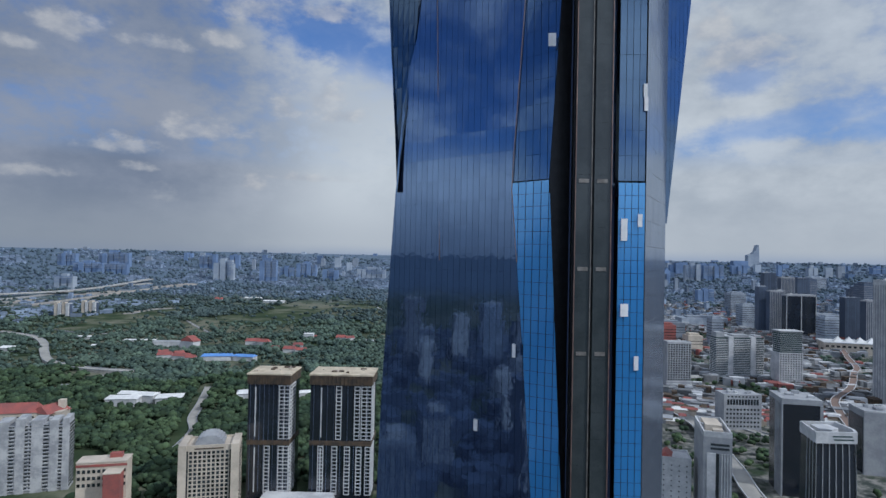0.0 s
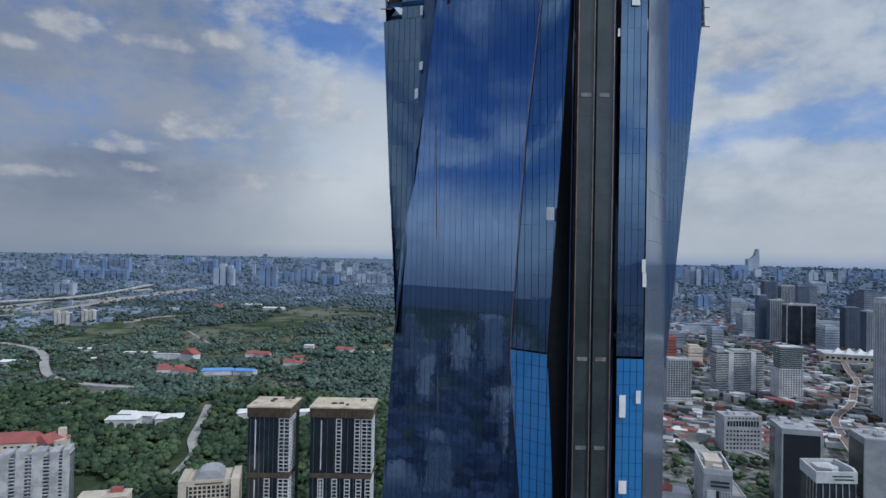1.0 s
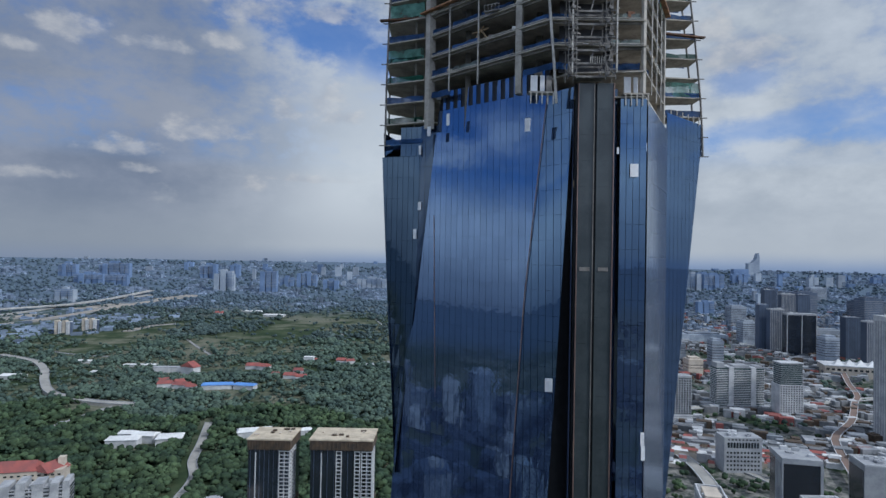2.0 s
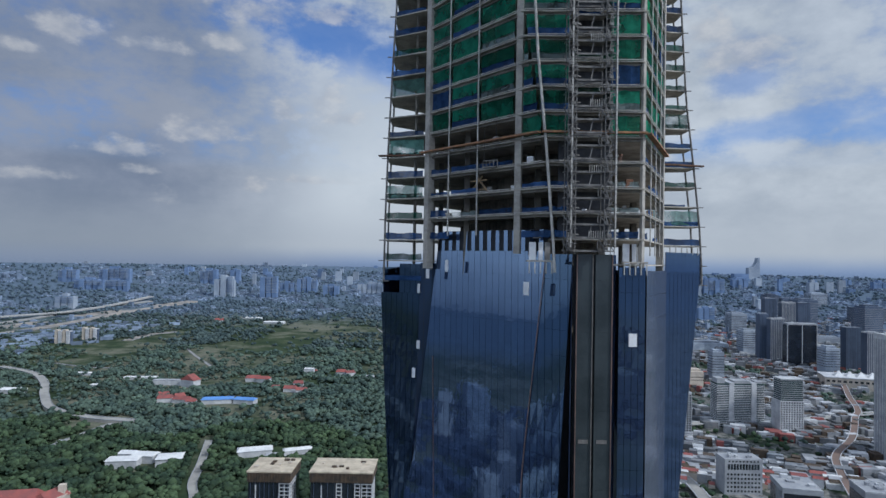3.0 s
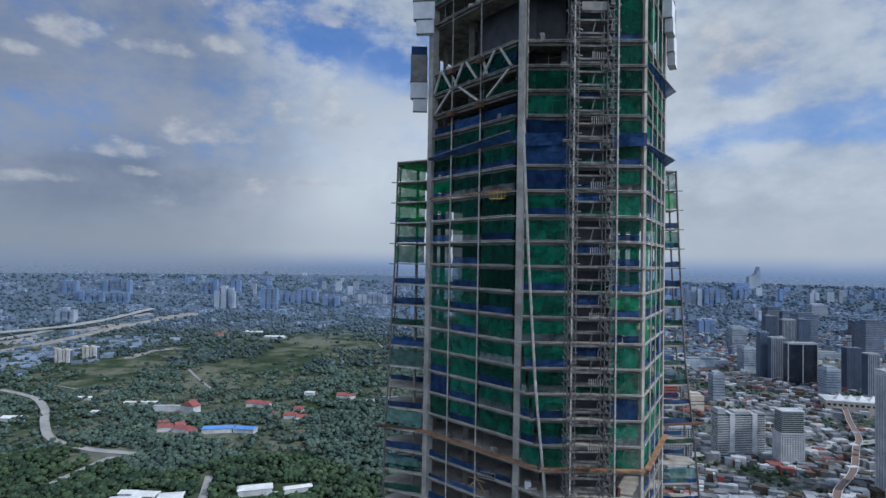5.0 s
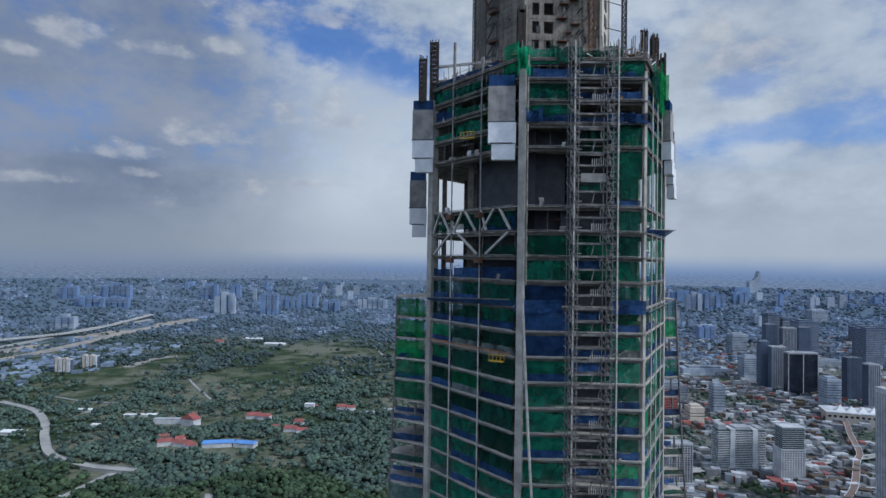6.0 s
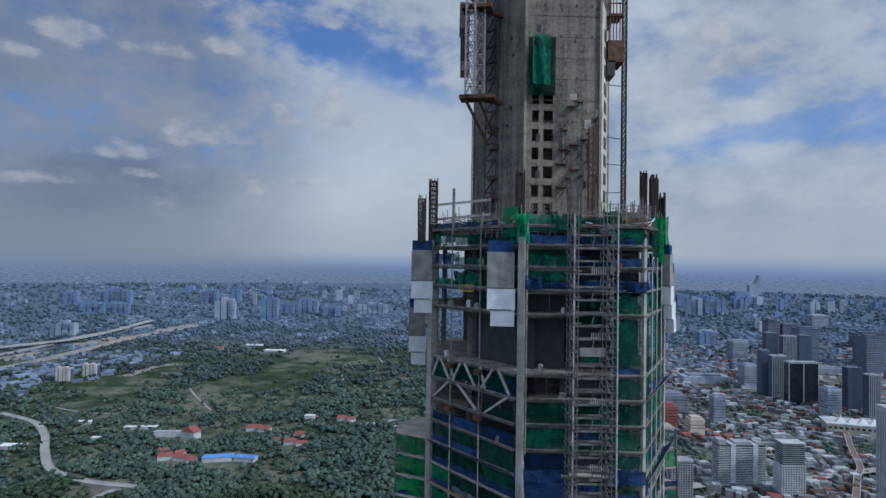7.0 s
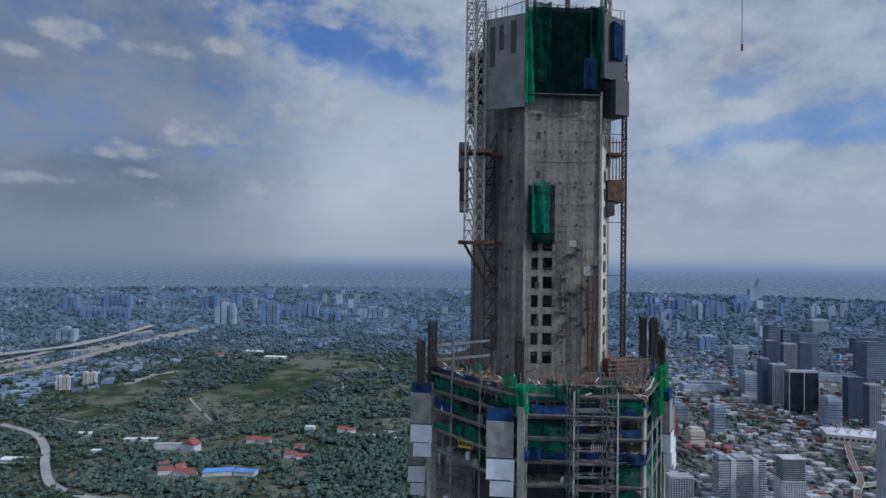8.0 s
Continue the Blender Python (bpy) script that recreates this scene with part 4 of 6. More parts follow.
for k in range(6):
    part("scaffold_rail", Shape().beam((28.0, 104, 414.2 + .75 * k), (37.0, 108, 414.2 + .75 * k), 0.12), STEEL, tower)
for k in range(7):
    part("scaffold_rail", Shape().beam((28.5 + 1.5 * k, 104.2 + .5 * k, 413.6), (28.5 + 1.5 * k, 104.2 + .5 * k, 419 - rng.random()), 0.12), STEEL, tower)
part("site_hut", Shape().box((33.5, 112.5, 415.4), (7, 4, 3.4), 20), RUST, tower, "rusty brown steel formwork box")

# shores between the unfinished upper floors, and their cross ties
shores = random.Random(31)
TOP_FLOORS = [z for z in ALL if z > 376]
for z0, z1 in zip(TOP_FLOORS, TOP_FLOORS[1:] + [413.5]):
    if z1 - z0 < 2 or z1 - z0 > 6:
        continue
    for a, b in ((P1, P2), (P2, P3), (P3, P4)):
        for k in range(9 if z0 > 397 else 5):
            i = shores.uniform(.5, 2.6)
            x, y = on(a, b, shores.uniform(.06, .95), i)
            part("shore", Shape().beam((x, y, z0), (x + shores.uniform(-.12, .12), y, z1 - .2), shores.uniform(.08, .15)), shores.choice((STEEL, RUST, REBAR, OLD_STEEL)), tower)
        for k in range(3 if z0 > 397 else 1):
            t = shores.uniform(.05, .75)
            i = shores.uniform(.3, 1.8)
            z = z0 + shores.uniform(.8, 2.6)
            part("tie_bar", Shape().beam((*on(a, b, t, i), z), (*on(a, b, t + shores.uniform(.1, .22), i), z + shores.uniform(-.5, .5)), .09), shores.choice((STEEL, RUST, TIMBER)), tower)
        if z0 > 397:
            for k in range(3):
                t = shores.uniform(.05, .8)
                part("hanging_cloth", cloth(on(a, b, t, .35), on(a, b, t + shores.uniform(.06, .16), .45), z0 + shores.uniform(0, 1), z0 + shores.uniform(1.6, 3.0), .35), shores.choice((NET_DARK, NET_GREEN, NET_BLUE, NET_DARK, NET_FORM)), tower)
# tube scaffolding standing round the rim of the deck
for a, b, t0, t1 in ((P2, P3, .02, .98), (P3, P4, .05, .95), (P1, P2, .3, .98)):
    n = 13
    for k in range(n):
        t = t0 + (t1 - t0) * (k + shores.uniform(-.2, .2)) / n
        for i in (.4, 2.0):
            x, y = on(a, b, t, i)
            part("scaffold_pole", Shape().beam((x, y, 410.5), (x + shores.uniform(-.1, .1), y, 415.2 + shores.uniform(-.8, 2.6)), .09), shores.choice((STEEL, RUST, OLD_STEEL)), tower)
        p, q = on(a, b, t, .4), on(a, b, t + (t1 - t0) / n, .4)
        if k % 2:
            part("scaffold_brace", Shape().beam((*p, 411.5), (*q, 414.6), .08), STEEL, tower)
        if k % 3 == 0:
            part("scaffold_board", Shape().box((*on(a, b, t, 1.2), 414.4 + shores.uniform(-.3, .5)), (1.8, 1.2, .07), shores.uniform(-40, 40)), TIMBER, tower)
    for z in (412.4, 413.9, 415.2):
        part("scaffold_rail", Shape().beam((*on(a, b, t0, .4), z), (*on(a, b, t1, .4), z + shores.uniform(-.2, .2)), .08), OLD_STEEL, tower)
for a, b, t0, t1, z0, z1, m in ((P3, P4, .55, 1.02, 407.5, 416.8, NET_LIME), (P3, P4, .2, .5, 408.5, 413.5, NET_DARK), (P2, P3, .0, .1, 410.5, 415.5, NET_BRIGHT), (P2, P3, .3, .5, 412.6, 415.4, NET_DARK),
                               (P2, P3, .06, .2, 402.8, 405.2, NET_BLUE), (P2, P3, .8, 1.0, 402.6, 404.6, NET_BLUE)):
    part("draped_net", cloth(on(a, b, t0, -.35), on(a, b, t1, -.45), z0, z1, .45, 9, 5), m, tower)
# orange toe board along one middle floor
part("toe_board", Shape().beam((*on(P1, corner(364.7), .02, -.2), 364.7), (*on(P1, corner(364.7), .97, -.2), 364.7), .12, .3), ORANGE, tower, "orange-brown timber toe board")

# ---- climbing formwork on the core ----
form = thing("climbing_formwork", (21, 118, 466), "screened climbing formwork clasping the top of the core", "formwork")
ring0 = [(13.3, 108.7), (28.3, 109.4), (33.4, 113.0), (34.6, 124.5), (28, 140), (13, 140), (3.5, 130), (5.6, 112.6)]
part("screen", Shape().prism([ring0[7], ring0[0], (13.3, 109.4), (6.0, 113.2)], 466.3, 482.3, None), SCREEN_GREY, form, "pale grey screen with large dark lettering")
part("screen_skirt", Shape().prism([(5.7, 112.5), (13.4, 108.6), (13.4, 109.2), (6, 113.0)], 464.6, 467.2), SCREEN_GREY, form)
for x0, z0, z1, w in ((7.4, 473.0, 480.6, 1.0), (9.0, 476.0, 480.8, .8), (11.2, 475.0, 481.2, 1.0)):
    y = 112.6 - (x0 - 5.6) * 3.9 / 7.7
    part("lettering_bar", Shape().box((x0, y - .12, (z0 + z1) / 2), (w, .1, z1 - z0), -27), DARK, form)
part("screen", cloth((13.4, 108.5), (15.2, 108.6), 465.2, 483.5, 0.25), NET_BRIGHT, form, "torn green net")
part("screen", cloth((15.0, 108.7), (27.8, 109.3), 467.0, 483.6, 0.2, 12, 6), NET_FORM, form, "dark green net")
part("screen", cloth((14.6, 108.4), (18.2, 108.6), 469.0, 484.3, 0.4), NET_DARK, form)
part("screen", cloth((25.6, 109.1), (28.4, 109.2), 470.0, 484.0, 0.4), NET_DARK, form)
part("screen_backing", Shape().box((20.8, 110.4, 475.2), (14.2, .6, 16.0), 3), DARK, form)
part("screen", cloth((24.4, 108.9), (27.0, 109.0), 468.0, 474.0, 0.1), NET_BLUE, form)
part("screen", Shape().prism([(28.0, 109.5), (33.4, 113.0), (33.0, 113.4), (28, 110)], 470.5, 482.8), DARK, form)
part("screen", Shape().prism([(30.4, 110.0), (33.2, 113.0), (33.0, 113.4), (30, 110.6)], 474.5, 481.5), NET_BLUE, form)
part("screen", Shape().prism([(33.4, 113.0), (34.6, 124.5), (34.2, 124.5), (33.1, 113.2)], 471, 482), SCREEN_GREY, form)
part("hanging_platform", Shape().box((31.6, 113.0, 467.2), (3.6, 3.5, 6.8), 30), DARK, form)
part("platform_edge", Shape().beam((14.4, 108.4, 466.9), (28.2, 109.1, 466.9), 0.25), DARK, form)
part("rear_screen", Shape().prism([ring0[3], ring0[4], ring0[5], ring0[6], (4.2, 129), (13.4, 138.6), (27.6, 138.6), (33.8, 124)], 466, 482), DARK, form)
part("working_deck", Shape().prism(CORE, 481.2, 481.6), TIMBER, form)
for k in range(22):
    t = rng.random()
    p = on((13.4, 108.9), (33, 112), t, 0.3) if k % 2 else on((5.8, 112.8), (13.4, 109), t, .2)
    part("rail_post", Shape().beam((*p, 481), (*p, 484.2 + rng.random()), 0.12), STEEL, form)
part("rail", Shape().beam((6, 112.6, 483.6), (13.4, 108.8, 484.6), 0.12), STEEL, form)
part("rail", Shape().beam((13.4, 108.8, 484.3), (32.6, 112.2, 484.4), 0.12), STEEL, form)
for x, y, h in ((13.8, 110, 488), (15.2, 110, 488), (21.6, 112, 492), (22.1, 112, 492), (29.5, 113, 489)):
    part("mast_stub", Shape().beam((x, y, 480), (x, y, h), 0.45), DARK if x > 20 else RUST, form)
part("hanging_net", cloth((14.3, 109.3), (19.4, 109.6), 438.8, 450.0, 0.45, 10, 8), NET_DARK, core_ob, "green net hung over the core openings")
part("hanging_net", cloth((15.0, 109.0), (18.4, 109.2), 440.8, 450.6, 0.45, 8, 6), NET_GREEN, core_ob)


# core flank panel, sunlight put into its pale colour, with a column of dark openings
fa, fb = (28.25, 110.9), (33.8, 124.4)
p, q = on(fa, fb, 0.05, -0.12), on(fa, fb, 0.62, -0.12)
part("flank_wall", Shape().prism([p, q, (q[0] - .3, q[1] + .1), (p[0] - .3, p[1] + .1)], 413.7, 458), SUNLIT_WALL, core_ob, "pale flank panel with sunlight put into its colour")
# Dark boxes on the panel stand in for shade inside the openings.
for k in range(11):
    p = on(fa, fb, 0.34, -0.16)
    part("opening", Shape().box((*p, 417 + 3.54 * k), (2.6, .2, 2.2), 67.6), DARK, core_ob)
# brackets, pipes and small platforms on the core's front
for k in range(44):
    x, z = rng.uniform(20, 28), rng.uniform(415, 441)
    if k % 4 == 0:
        part("bracket", Shape().box((x, core_y(x) - .5, z), (rng.uniform(.8, 2.2), 1.0, .18)), RUST, core_ob)
    elif k % 4 == 1:
        part("pipe", Shape().beam((x, core_y(x) - .25, z), (x, core_y(x) - .25, z + rng.uniform(2, 6)), .12), STEEL, core_ob)
    elif k % 4 == 2:
        part("bracket", Shape().beam((x, core_y(x) - .1, z), (x + .6, core_y(x) - 1.2, z + .7), .14), DARK, core_ob)
    else:
        part("patch_board", Shape().box((x, core_y(x) - .06, z), (rng.uniform(.4, 1.4), .1, rng.uniform(.4, 1.8))), (TIMBER, DARK, SLAB)[k % 3], core_ob)
for k in range(14):
    z = 417 + 3.4 * k
    part("bracket", Shape().box((10.4 + 2.2 * rng.random(), 114.0 - 1.4 * rng.random(), z), (.5, .4, .5), -45), DARK, core_ob)


# ---- lattice masts ----
def lattice(name, x, y, z0, z1, w, leg, step, material, label, category, thin=None):
    e = thing(name, (x, y, z0), label, category)
    thin = thin or leg * 0.55
    cs = [(x - w / 2, y - w / 2), (x + w / 2, y - w / 2), (x + w / 2, y + w / 2), (x - w / 2, y + w / 2)]
    for c in cs:
        part("leg", Shape().beam((*c, z0), (*c, z1), leg), material, e)
    n = max(1, round((z1 - z0) / step))
    br = Shape()
    for k in range(n):
        a, b = z0 + (z1 - z0) * k / n, z0 + (z1 - z0) * (k + 1) / n
        for i in range(4):
            p, q = cs[i], cs[(i + 1) % 4]
            m = ((p[0] + q[0]) / 2, (p[1] + q[1]) / 2)
            br.beam((*p, a), (*q, a), thin)
            br.beam((*p, a), (*m, b), thin)
            br.beam((*m, b), (*q, a), thin)
    part("bracing", br, material, e)["kind"] = "stuff"
    return e


crane = lattice("tower_crane", 3.3, 111.5, 439.2, 512, 1.75, 0.30, 2.0, OLD_STEEL, "grey steel lattice crane mast bracketed to the core", "crane", 0.15)
part("second_mast", Shape().beam((4.4, 112.4, 439.2), (4.4, 112.4, 512), 0.34), OLD_STEEL, crane)
crane2 = lattice("tower_crane", 5.3, 112.6, 439.2, 512, 1.6, 0.26, 2.0, OLD_STEEL, "grey steel lattice crane mast bracketed to the core", "crane", 0.14)
for z, w in ((439.0, 9.0), (456.5, 8.0)):
    part("collar", Shape().box((4.6 + (w - 8) * .3, 112.6, z), (w - 2.2, 3.4, 0.7), -10), RUST, crane, "rusty steel collar")
    part("tie_frame", Shape().beam((5.5, 113, z), (10.0, 116, z), 0.8), RUST, crane)
part("strut", Shape().beam((2.4, 112, 438.8), (7.4, 116.5, 430.5), 0.4), RUST, crane)
part("strut", Shape().beam((5.0, 112, 438.8), (8.3, 116.5, 433.0), 0.35), RUST, crane)
for z in (433.5, 430.0, 424.0, 420.0):
    part("ladder_bracket", Shape().box((8.3, 117.0, z), (2.2, 1.2, .5), -50), RUST, crane)
# open steel frames on the left flank of the core
fl = Shape()
for k in range(13):
    z = 418 + 3.3 * k
    for a, b in (((6.9, 119.2), (8.9, 116.4)),):
        fl.beam((*a, z), (*b, z), 0.28)
        fl.beam((*a, z), (*b, z + 3.3), 0.18)
for a in ((6.9, 119.2), (8.9, 116.4)):
    fl.beam((*a, 418), (*a, 461), 0.26)
part("access_stair", fl, DARK, core_ob)
side = thing("formwork_box", (2.5, 118, 449), "grey and black formwork box on the flank of the core", "formwork")
part("box_panel", Shape().box((2.4, 118.0, 450.5), (1.7, 5, 6.5)), DARK, side)
part("box_panel", Shape().box((2.3, 117.9, 456.4), (2.0, 5.2, 5.2)), PANEL_GREY, side)
part("box_panel", Shape().box((2.5, 118, 446.4), (1.8, 4.8, 2.0)), PANEL_GREY, side)
side = thing("formwork_box", (33, 118, 449), "rusty bracket platform on the sunny flank of the core", "formwork")
part("platform", Shape().box((32.6, 118.5, 449.8), (3.2, 5, 4.4)), RUST, side)
part("platform", Shape().box((31.6, 118.0, 446.4), (1.6, 4, 3.0)), DARK, side)
part("platform", Shape().box((32.6, 118.0, 457.2), (2.8, 4, 0.5)), RUST, side)
for k in range(5):
    part("handrail_post", Shape().beam((31.4 + .65 * k, 116.2, 452), (31.4 + .65 * k, 116.2, 461 - k * .4), 0.18), RUST, side)
part("handrail", Shape().beam((31.0, 116.2, 459.5), (34.4, 116.2, 459.5), 0.2), RUST, side)
lattice("crane_mast", 30.9, 118.0, 455, 500, 1.7, 0.22, 2.2, OLD_STEEL, "grey lattice mast rising behind the core", "crane", 0.12)
# ladder-like hoist masts
hm = lattice("hoist_mast", 35.4, 120.0, 413.6, 478.4, 0.8, 0.16, 1.15, DARK, "slim dark hoist mast tied to the core", "hoist", 0.12)
for z in (421.5, 427.5, 433.0, 443.5, 461.5, 472.5):
    part("tie_bar", Shape().beam((29.5, 117, z), (35.4, 120, z + rng.uniform(-.2, .5)), 0.14), DARK, hm)
lattice("hoist_mast", 4.7, 124.0, 414, 439, 0.6, 0.12, 1.0, DARK, "slim dark hoist mast beside the core", "hoist", 0.09)
ho = lattice("hoist_mast", 26.2, 109.6, 415, 433, 0.9, 0.10, 1.5, RUST, "rusty scaffold tower against the core", "scaffold", 0.08)

# ---- builders' hoist up the front face ----
hoist = thing("builders_hoist", (23, 93, 180), "steel builders' hoist with landings up the front face", "hoist")
for x in (19.5, 26.4):
    part("guide_pole", Shape().beam((x, 92.0, 301), (x, 92.0, 415), 0.20), PALE_STEEL, hoist)
for x0, x1 in ((18.9, 20.2), (24.7, 26.3)):
    for x in (x0, x1):
        for y in (92.2, 94.4):
            part("mast_leg", Shape().beam((x, y, 300), (x, y, 415.5), 0.12), HOIST_STEEL, hoist)
    s = Shape()
    for k in range(55):
        z = 300.5 + 2.06 * k
        s.beam((x0, 92.2, z), (x1, 92.2, z), 0.2)
        s.beam((x0 - .3, 92.2, z), (x0 - .3, 94.4, z + .1), 0.12)
        if k % 2:
            s.beam((x0, 92.2, z), (x1, 92.3, z + 2.0), 0.12)
            s.beam((x1, 92.2, z + .5), (x1 + .6, 92.6, z + .5), 0.14)
        else:
            s.beam((x1, 92.2, z), (x0, 92.3, z + 2.0), 0.12)
            s.beam((x0, 92.2, z + .5), (x0 - .6, 92.6, z + 1.5), 0.14)
        s.beam((x0 - .2, 91.9, z + 1.0), (x1 + .2, 91.9, z + 1.1 + .3 * (k % 3)), 0.10)
        s.beam((x0 + .4, 91.8, z + .2), (x0 + .7 * (k % 2), 91.8, z + 1.9), 0.13)
        s.box((x0 + .3 + .5 * (k % 2), 92.0, z + .35), (.5, .4, .45))
    part("mast_bracing", s, HOIST_STEEL, hoist)["kind"] = "stuff"
for k in range(55):
    z = 300.5 + 2.06 * k
    s = Shape()
    s.beam((20.3, 92.6, z), (24.7, 92.6, z), 0.22, 0.3)
    s.beam((20.3, 94.3, z), (24.7, 94.3, z), 0.22, 0.3)
    if k % 2 == 0:
        s.box((22.5, 93.5, z), (4.4, 1.9, 0.1))
    part("landing_beam", s, HOIST_STEEL, hoist)
    if k % 2 == 0:
        bow = Shape()
        for (xa, za), (xb, zb) in zip(((24.0, 0), (23.75, .5), (23.75, 1.3), (24.1, 1.9)), ((23.75, .5), (23.75, 1.3), (24.1, 1.9), (24.4, 2.0))):
            bow.beam((xa, 92.4, z + za), (xb, 92.4, z + zb), 0.13)
        part("hanger", bow, HOIST_STEEL, hoist)
    if k % 2 == 1:
        part("landing_strut", Shape().beam((22.4, 92.6, z), (22.9, 92.7, z + 2.0), 0.14), HOIST_STEEL, hoist)
    if k % 5 == 1:
        for j in range(7):
            part("railing_bar", Shape().beam((22.4 + .35 * j, 92.4, z), (22.4 + .35 * j, 92.4, z + 1.1), 0.08), PALE_STEEL, hoist)
    if k in (12, 18, 22, 26, 30, 34, 38, 40, 44, 47):
        part("landing_screen", cloth((20.4, 94.6), (24.6, 94.6), z, z + 1.5), NET_BLUE if k % 4 == 2 else NET_DARK, hoist)
part("landing_gate", Shape().box((22.6, 92.3, 393.3), (4.0, .1, 1.4)), PANEL_GREY, hoist)
# closed cladding strips of the hoist way beside the glass
for x0, x1 in ((21.1, 23.45), (23.95, 26.5)):
    for k in range(45):
        z = 300.0 - 4.12 * k
        part("cladding_panel", Shape().box(((x0 + x1) / 2, 94.3, z - 2.06), (x1 - x0, 0.5, 4.105)), HOIST_CLAD, hoist)
part("cladding_gap", Shape().box((23.7, 94.8, 210), (6.0, 0.4, 180)), MULLION, hoist)
for x in (21.0, 23.5, 26.6):
    part("cladding_edge", Shape().box((x, 94.0, 210), (0.12, 0.3, 180)), COPPER if x != 23.5 else STEEL, hoist)
for x in (22.3, 25.2):
    for z in (270.5, 229.0, 215.2, 202.0):
        part("cladding_bolt_plate", Shape().box((x, 94.0, z), (1.6, .06, .6)), STEEL, hoist)

# ---- materials stacked along the open floor edges ----
stacks = random.Random(23)
EDGES = ((P1, P2, .05, .93), (P2, P3, .1, .38), (P2, P3, .76, .95), (P3, P4, .06, .9))
for z in ALL:
    for a, b, t0, t1 in EDGES:
        first = a is P1
        a, b = (corner(z) if e is P2 else e for e in (a, b))
        n = 3 if z < 322 or z > 396 else 1
        for k in range(n if first else 1):
            x, y = on(a, b, stacks.uniform(t0, t1), stacks.uniform(.55, 1.6))
            w, d, h = stacks.uniform(.5, 1.6), stacks.uniform(.4, .8), stacks.uniform(.4, 1.5)
            m = stacks.choice((PANEL_WHITE, SLAB, TIMBER, SLAB, RUST, STEEL, PANEL_GREY))
            e = thing("material_stack", (x, y, z), "small stack of building materials on a bare concrete floor", "building materials", "stacked materials")
            turn = stacks.uniform(-60, 20)
            for i in range(3):
                part("bundle", Shape().box((x + stacks.uniform(-.1, .1), y, z + h * (i + .5) / 3), (w * stacks.uniform(.75, 1), d, h / 3 - .04), turn + stacks.uniform(-6, 6)), m, e)
# timber trestle leaning on an open floor
e = thing("trestle", (6, 107.3, 310.9), "brown timber trestle standing on an open floor", "trestle")
for p, q in (((4.4, 109.2), (6.6, 107.2)), ((7.6, 106.0), (5.6, 108.0))):
    part("leg", Shape().beam((*p, 310.9), (*q, 314.0), .22), TIMBER, e)
for z in (311.6, 313.2):
    part("rail", Shape().beam((4.6, 109.0, z), (7.4, 106.2, z), .2), TIMBER, e)

# ---- gondolas ----
for x, y, z, m in ((8.2, 98.6, 363.2, YELLOW), (7.6, 103.2, 315.0, PANEL_GREY), (3.0, 105.3, 402.0, YELLOW)):
    g = thing("gondola", (x, y, z), "suspended work cradle hung on the facade", "cradle")
    part("basket", Shape().box((x, y, z), (2.6, 0.7, 0.18), -30), m, g)
    for k in range(5):
        part("bar", Shape().beam((x - 1.2 + .6 * k, y - .35 + (.6 - .3 * k), z), (x - 1.2 + .6 * k, y - .35 + (.6 - .3 * k), z + 1.1), 0.09), m, g)
    part("handrail", Shape().beam((x - 1.25, y + .3, z + 1.1), (x + 1.25, y - .95, z + 1.1), 0.12), m, g)
    part("rope", Shape().beam((x - 1, y, z + 1.0), (x - 1, y, z + 9), 0.05), DARK, g)
    part("rope", Shape().beam((x + 1, y - .5, z + 1.0), (x + 1, y - .5, z + 9), 0.05), DARK, g)

jib = part("jib", Shape().beam((4.4, 112.4, 507), (60, 112, 511), 0.9), PALE_STEEL, crane, "pale steel crane jib")
part("cable", Shape().beam((55.6, 112, 478), (55.6, 112, 510.5), 0.10), DARK, jib)
part("hook_block", Shape().box((55.6, 112, 477.4), (.35, .3, 1.3)), RUST, jib)

# ---- the city round the tower ----


def local(name, mesh, material, parent, at=(0, 0, 0), turn=0.0, label=""):
    """A part placed in its thing's own axes; alike parts share one mesh."""
    me = mesh.mesh(name) if isinstance(mesh, Shape) else mesh
    if not me.materials:
        me.materials.append(material)
    ob = new(name, me)
    ob.parent = parent
    ob.location = at
    ob.rotation_euler = (0, 0, radians(turn))
    if label:
        ob["label"] = label
    return ob


def site(name, x, y, turn, label, category, group=""):
    e = thing(name, (x, y, 0), label, category, group)
    e.rotation_euler = (0, 0, radians(turn))
    return e


def windows(e, w, d, z0, z1, rows, cols, ww, wh, material=None, side=0, side_cols=0, name="window"):
    """Rows of panes on the front, and on one side, each set in a shallow reveal."""
    material = material or WINDOW
    me = Shape().box((0, 0, 0), (ww, 0.5, wh)).mesh(name)
    me.materials.append(material)
    for r in range(rows):
        z = z0 + (z1 - z0) * (r + 0.5) / rows
        for c in range(cols):
            local(name, me, material, e, (-w / 2 + w * (c + 0.5) / cols, -d / 2, z))
        for c in range(side_cols):
            local(name, me, material, e, (side * w / 2, -d / 2 + d * (c + 0.5) / side_cols, z), 90)


def body(e, w, d, h, material, name="wall", z0=0, at=(0, 0), label=""):
    s = Shape().box((at[0], at[1], (h + z0) / 2), (w, d, h - z0))
    return local(name, s, material, e, label=label)


def parapet(e, w, d, h, material, t=0.8, rise=1.4):
    for x, y, sx, sy in ((0, -d / 2 + t / 2, w, t), (0, d / 2 - t / 2, w, t), (-w / 2 + t / 2, 0, t, d - 2 * t), (w / 2 - t / 2, 0, t, d - 2 * t)):
        local("parapet", Shape().box((x, y, h + rise / 2), (sx, sy, rise)), material, e)


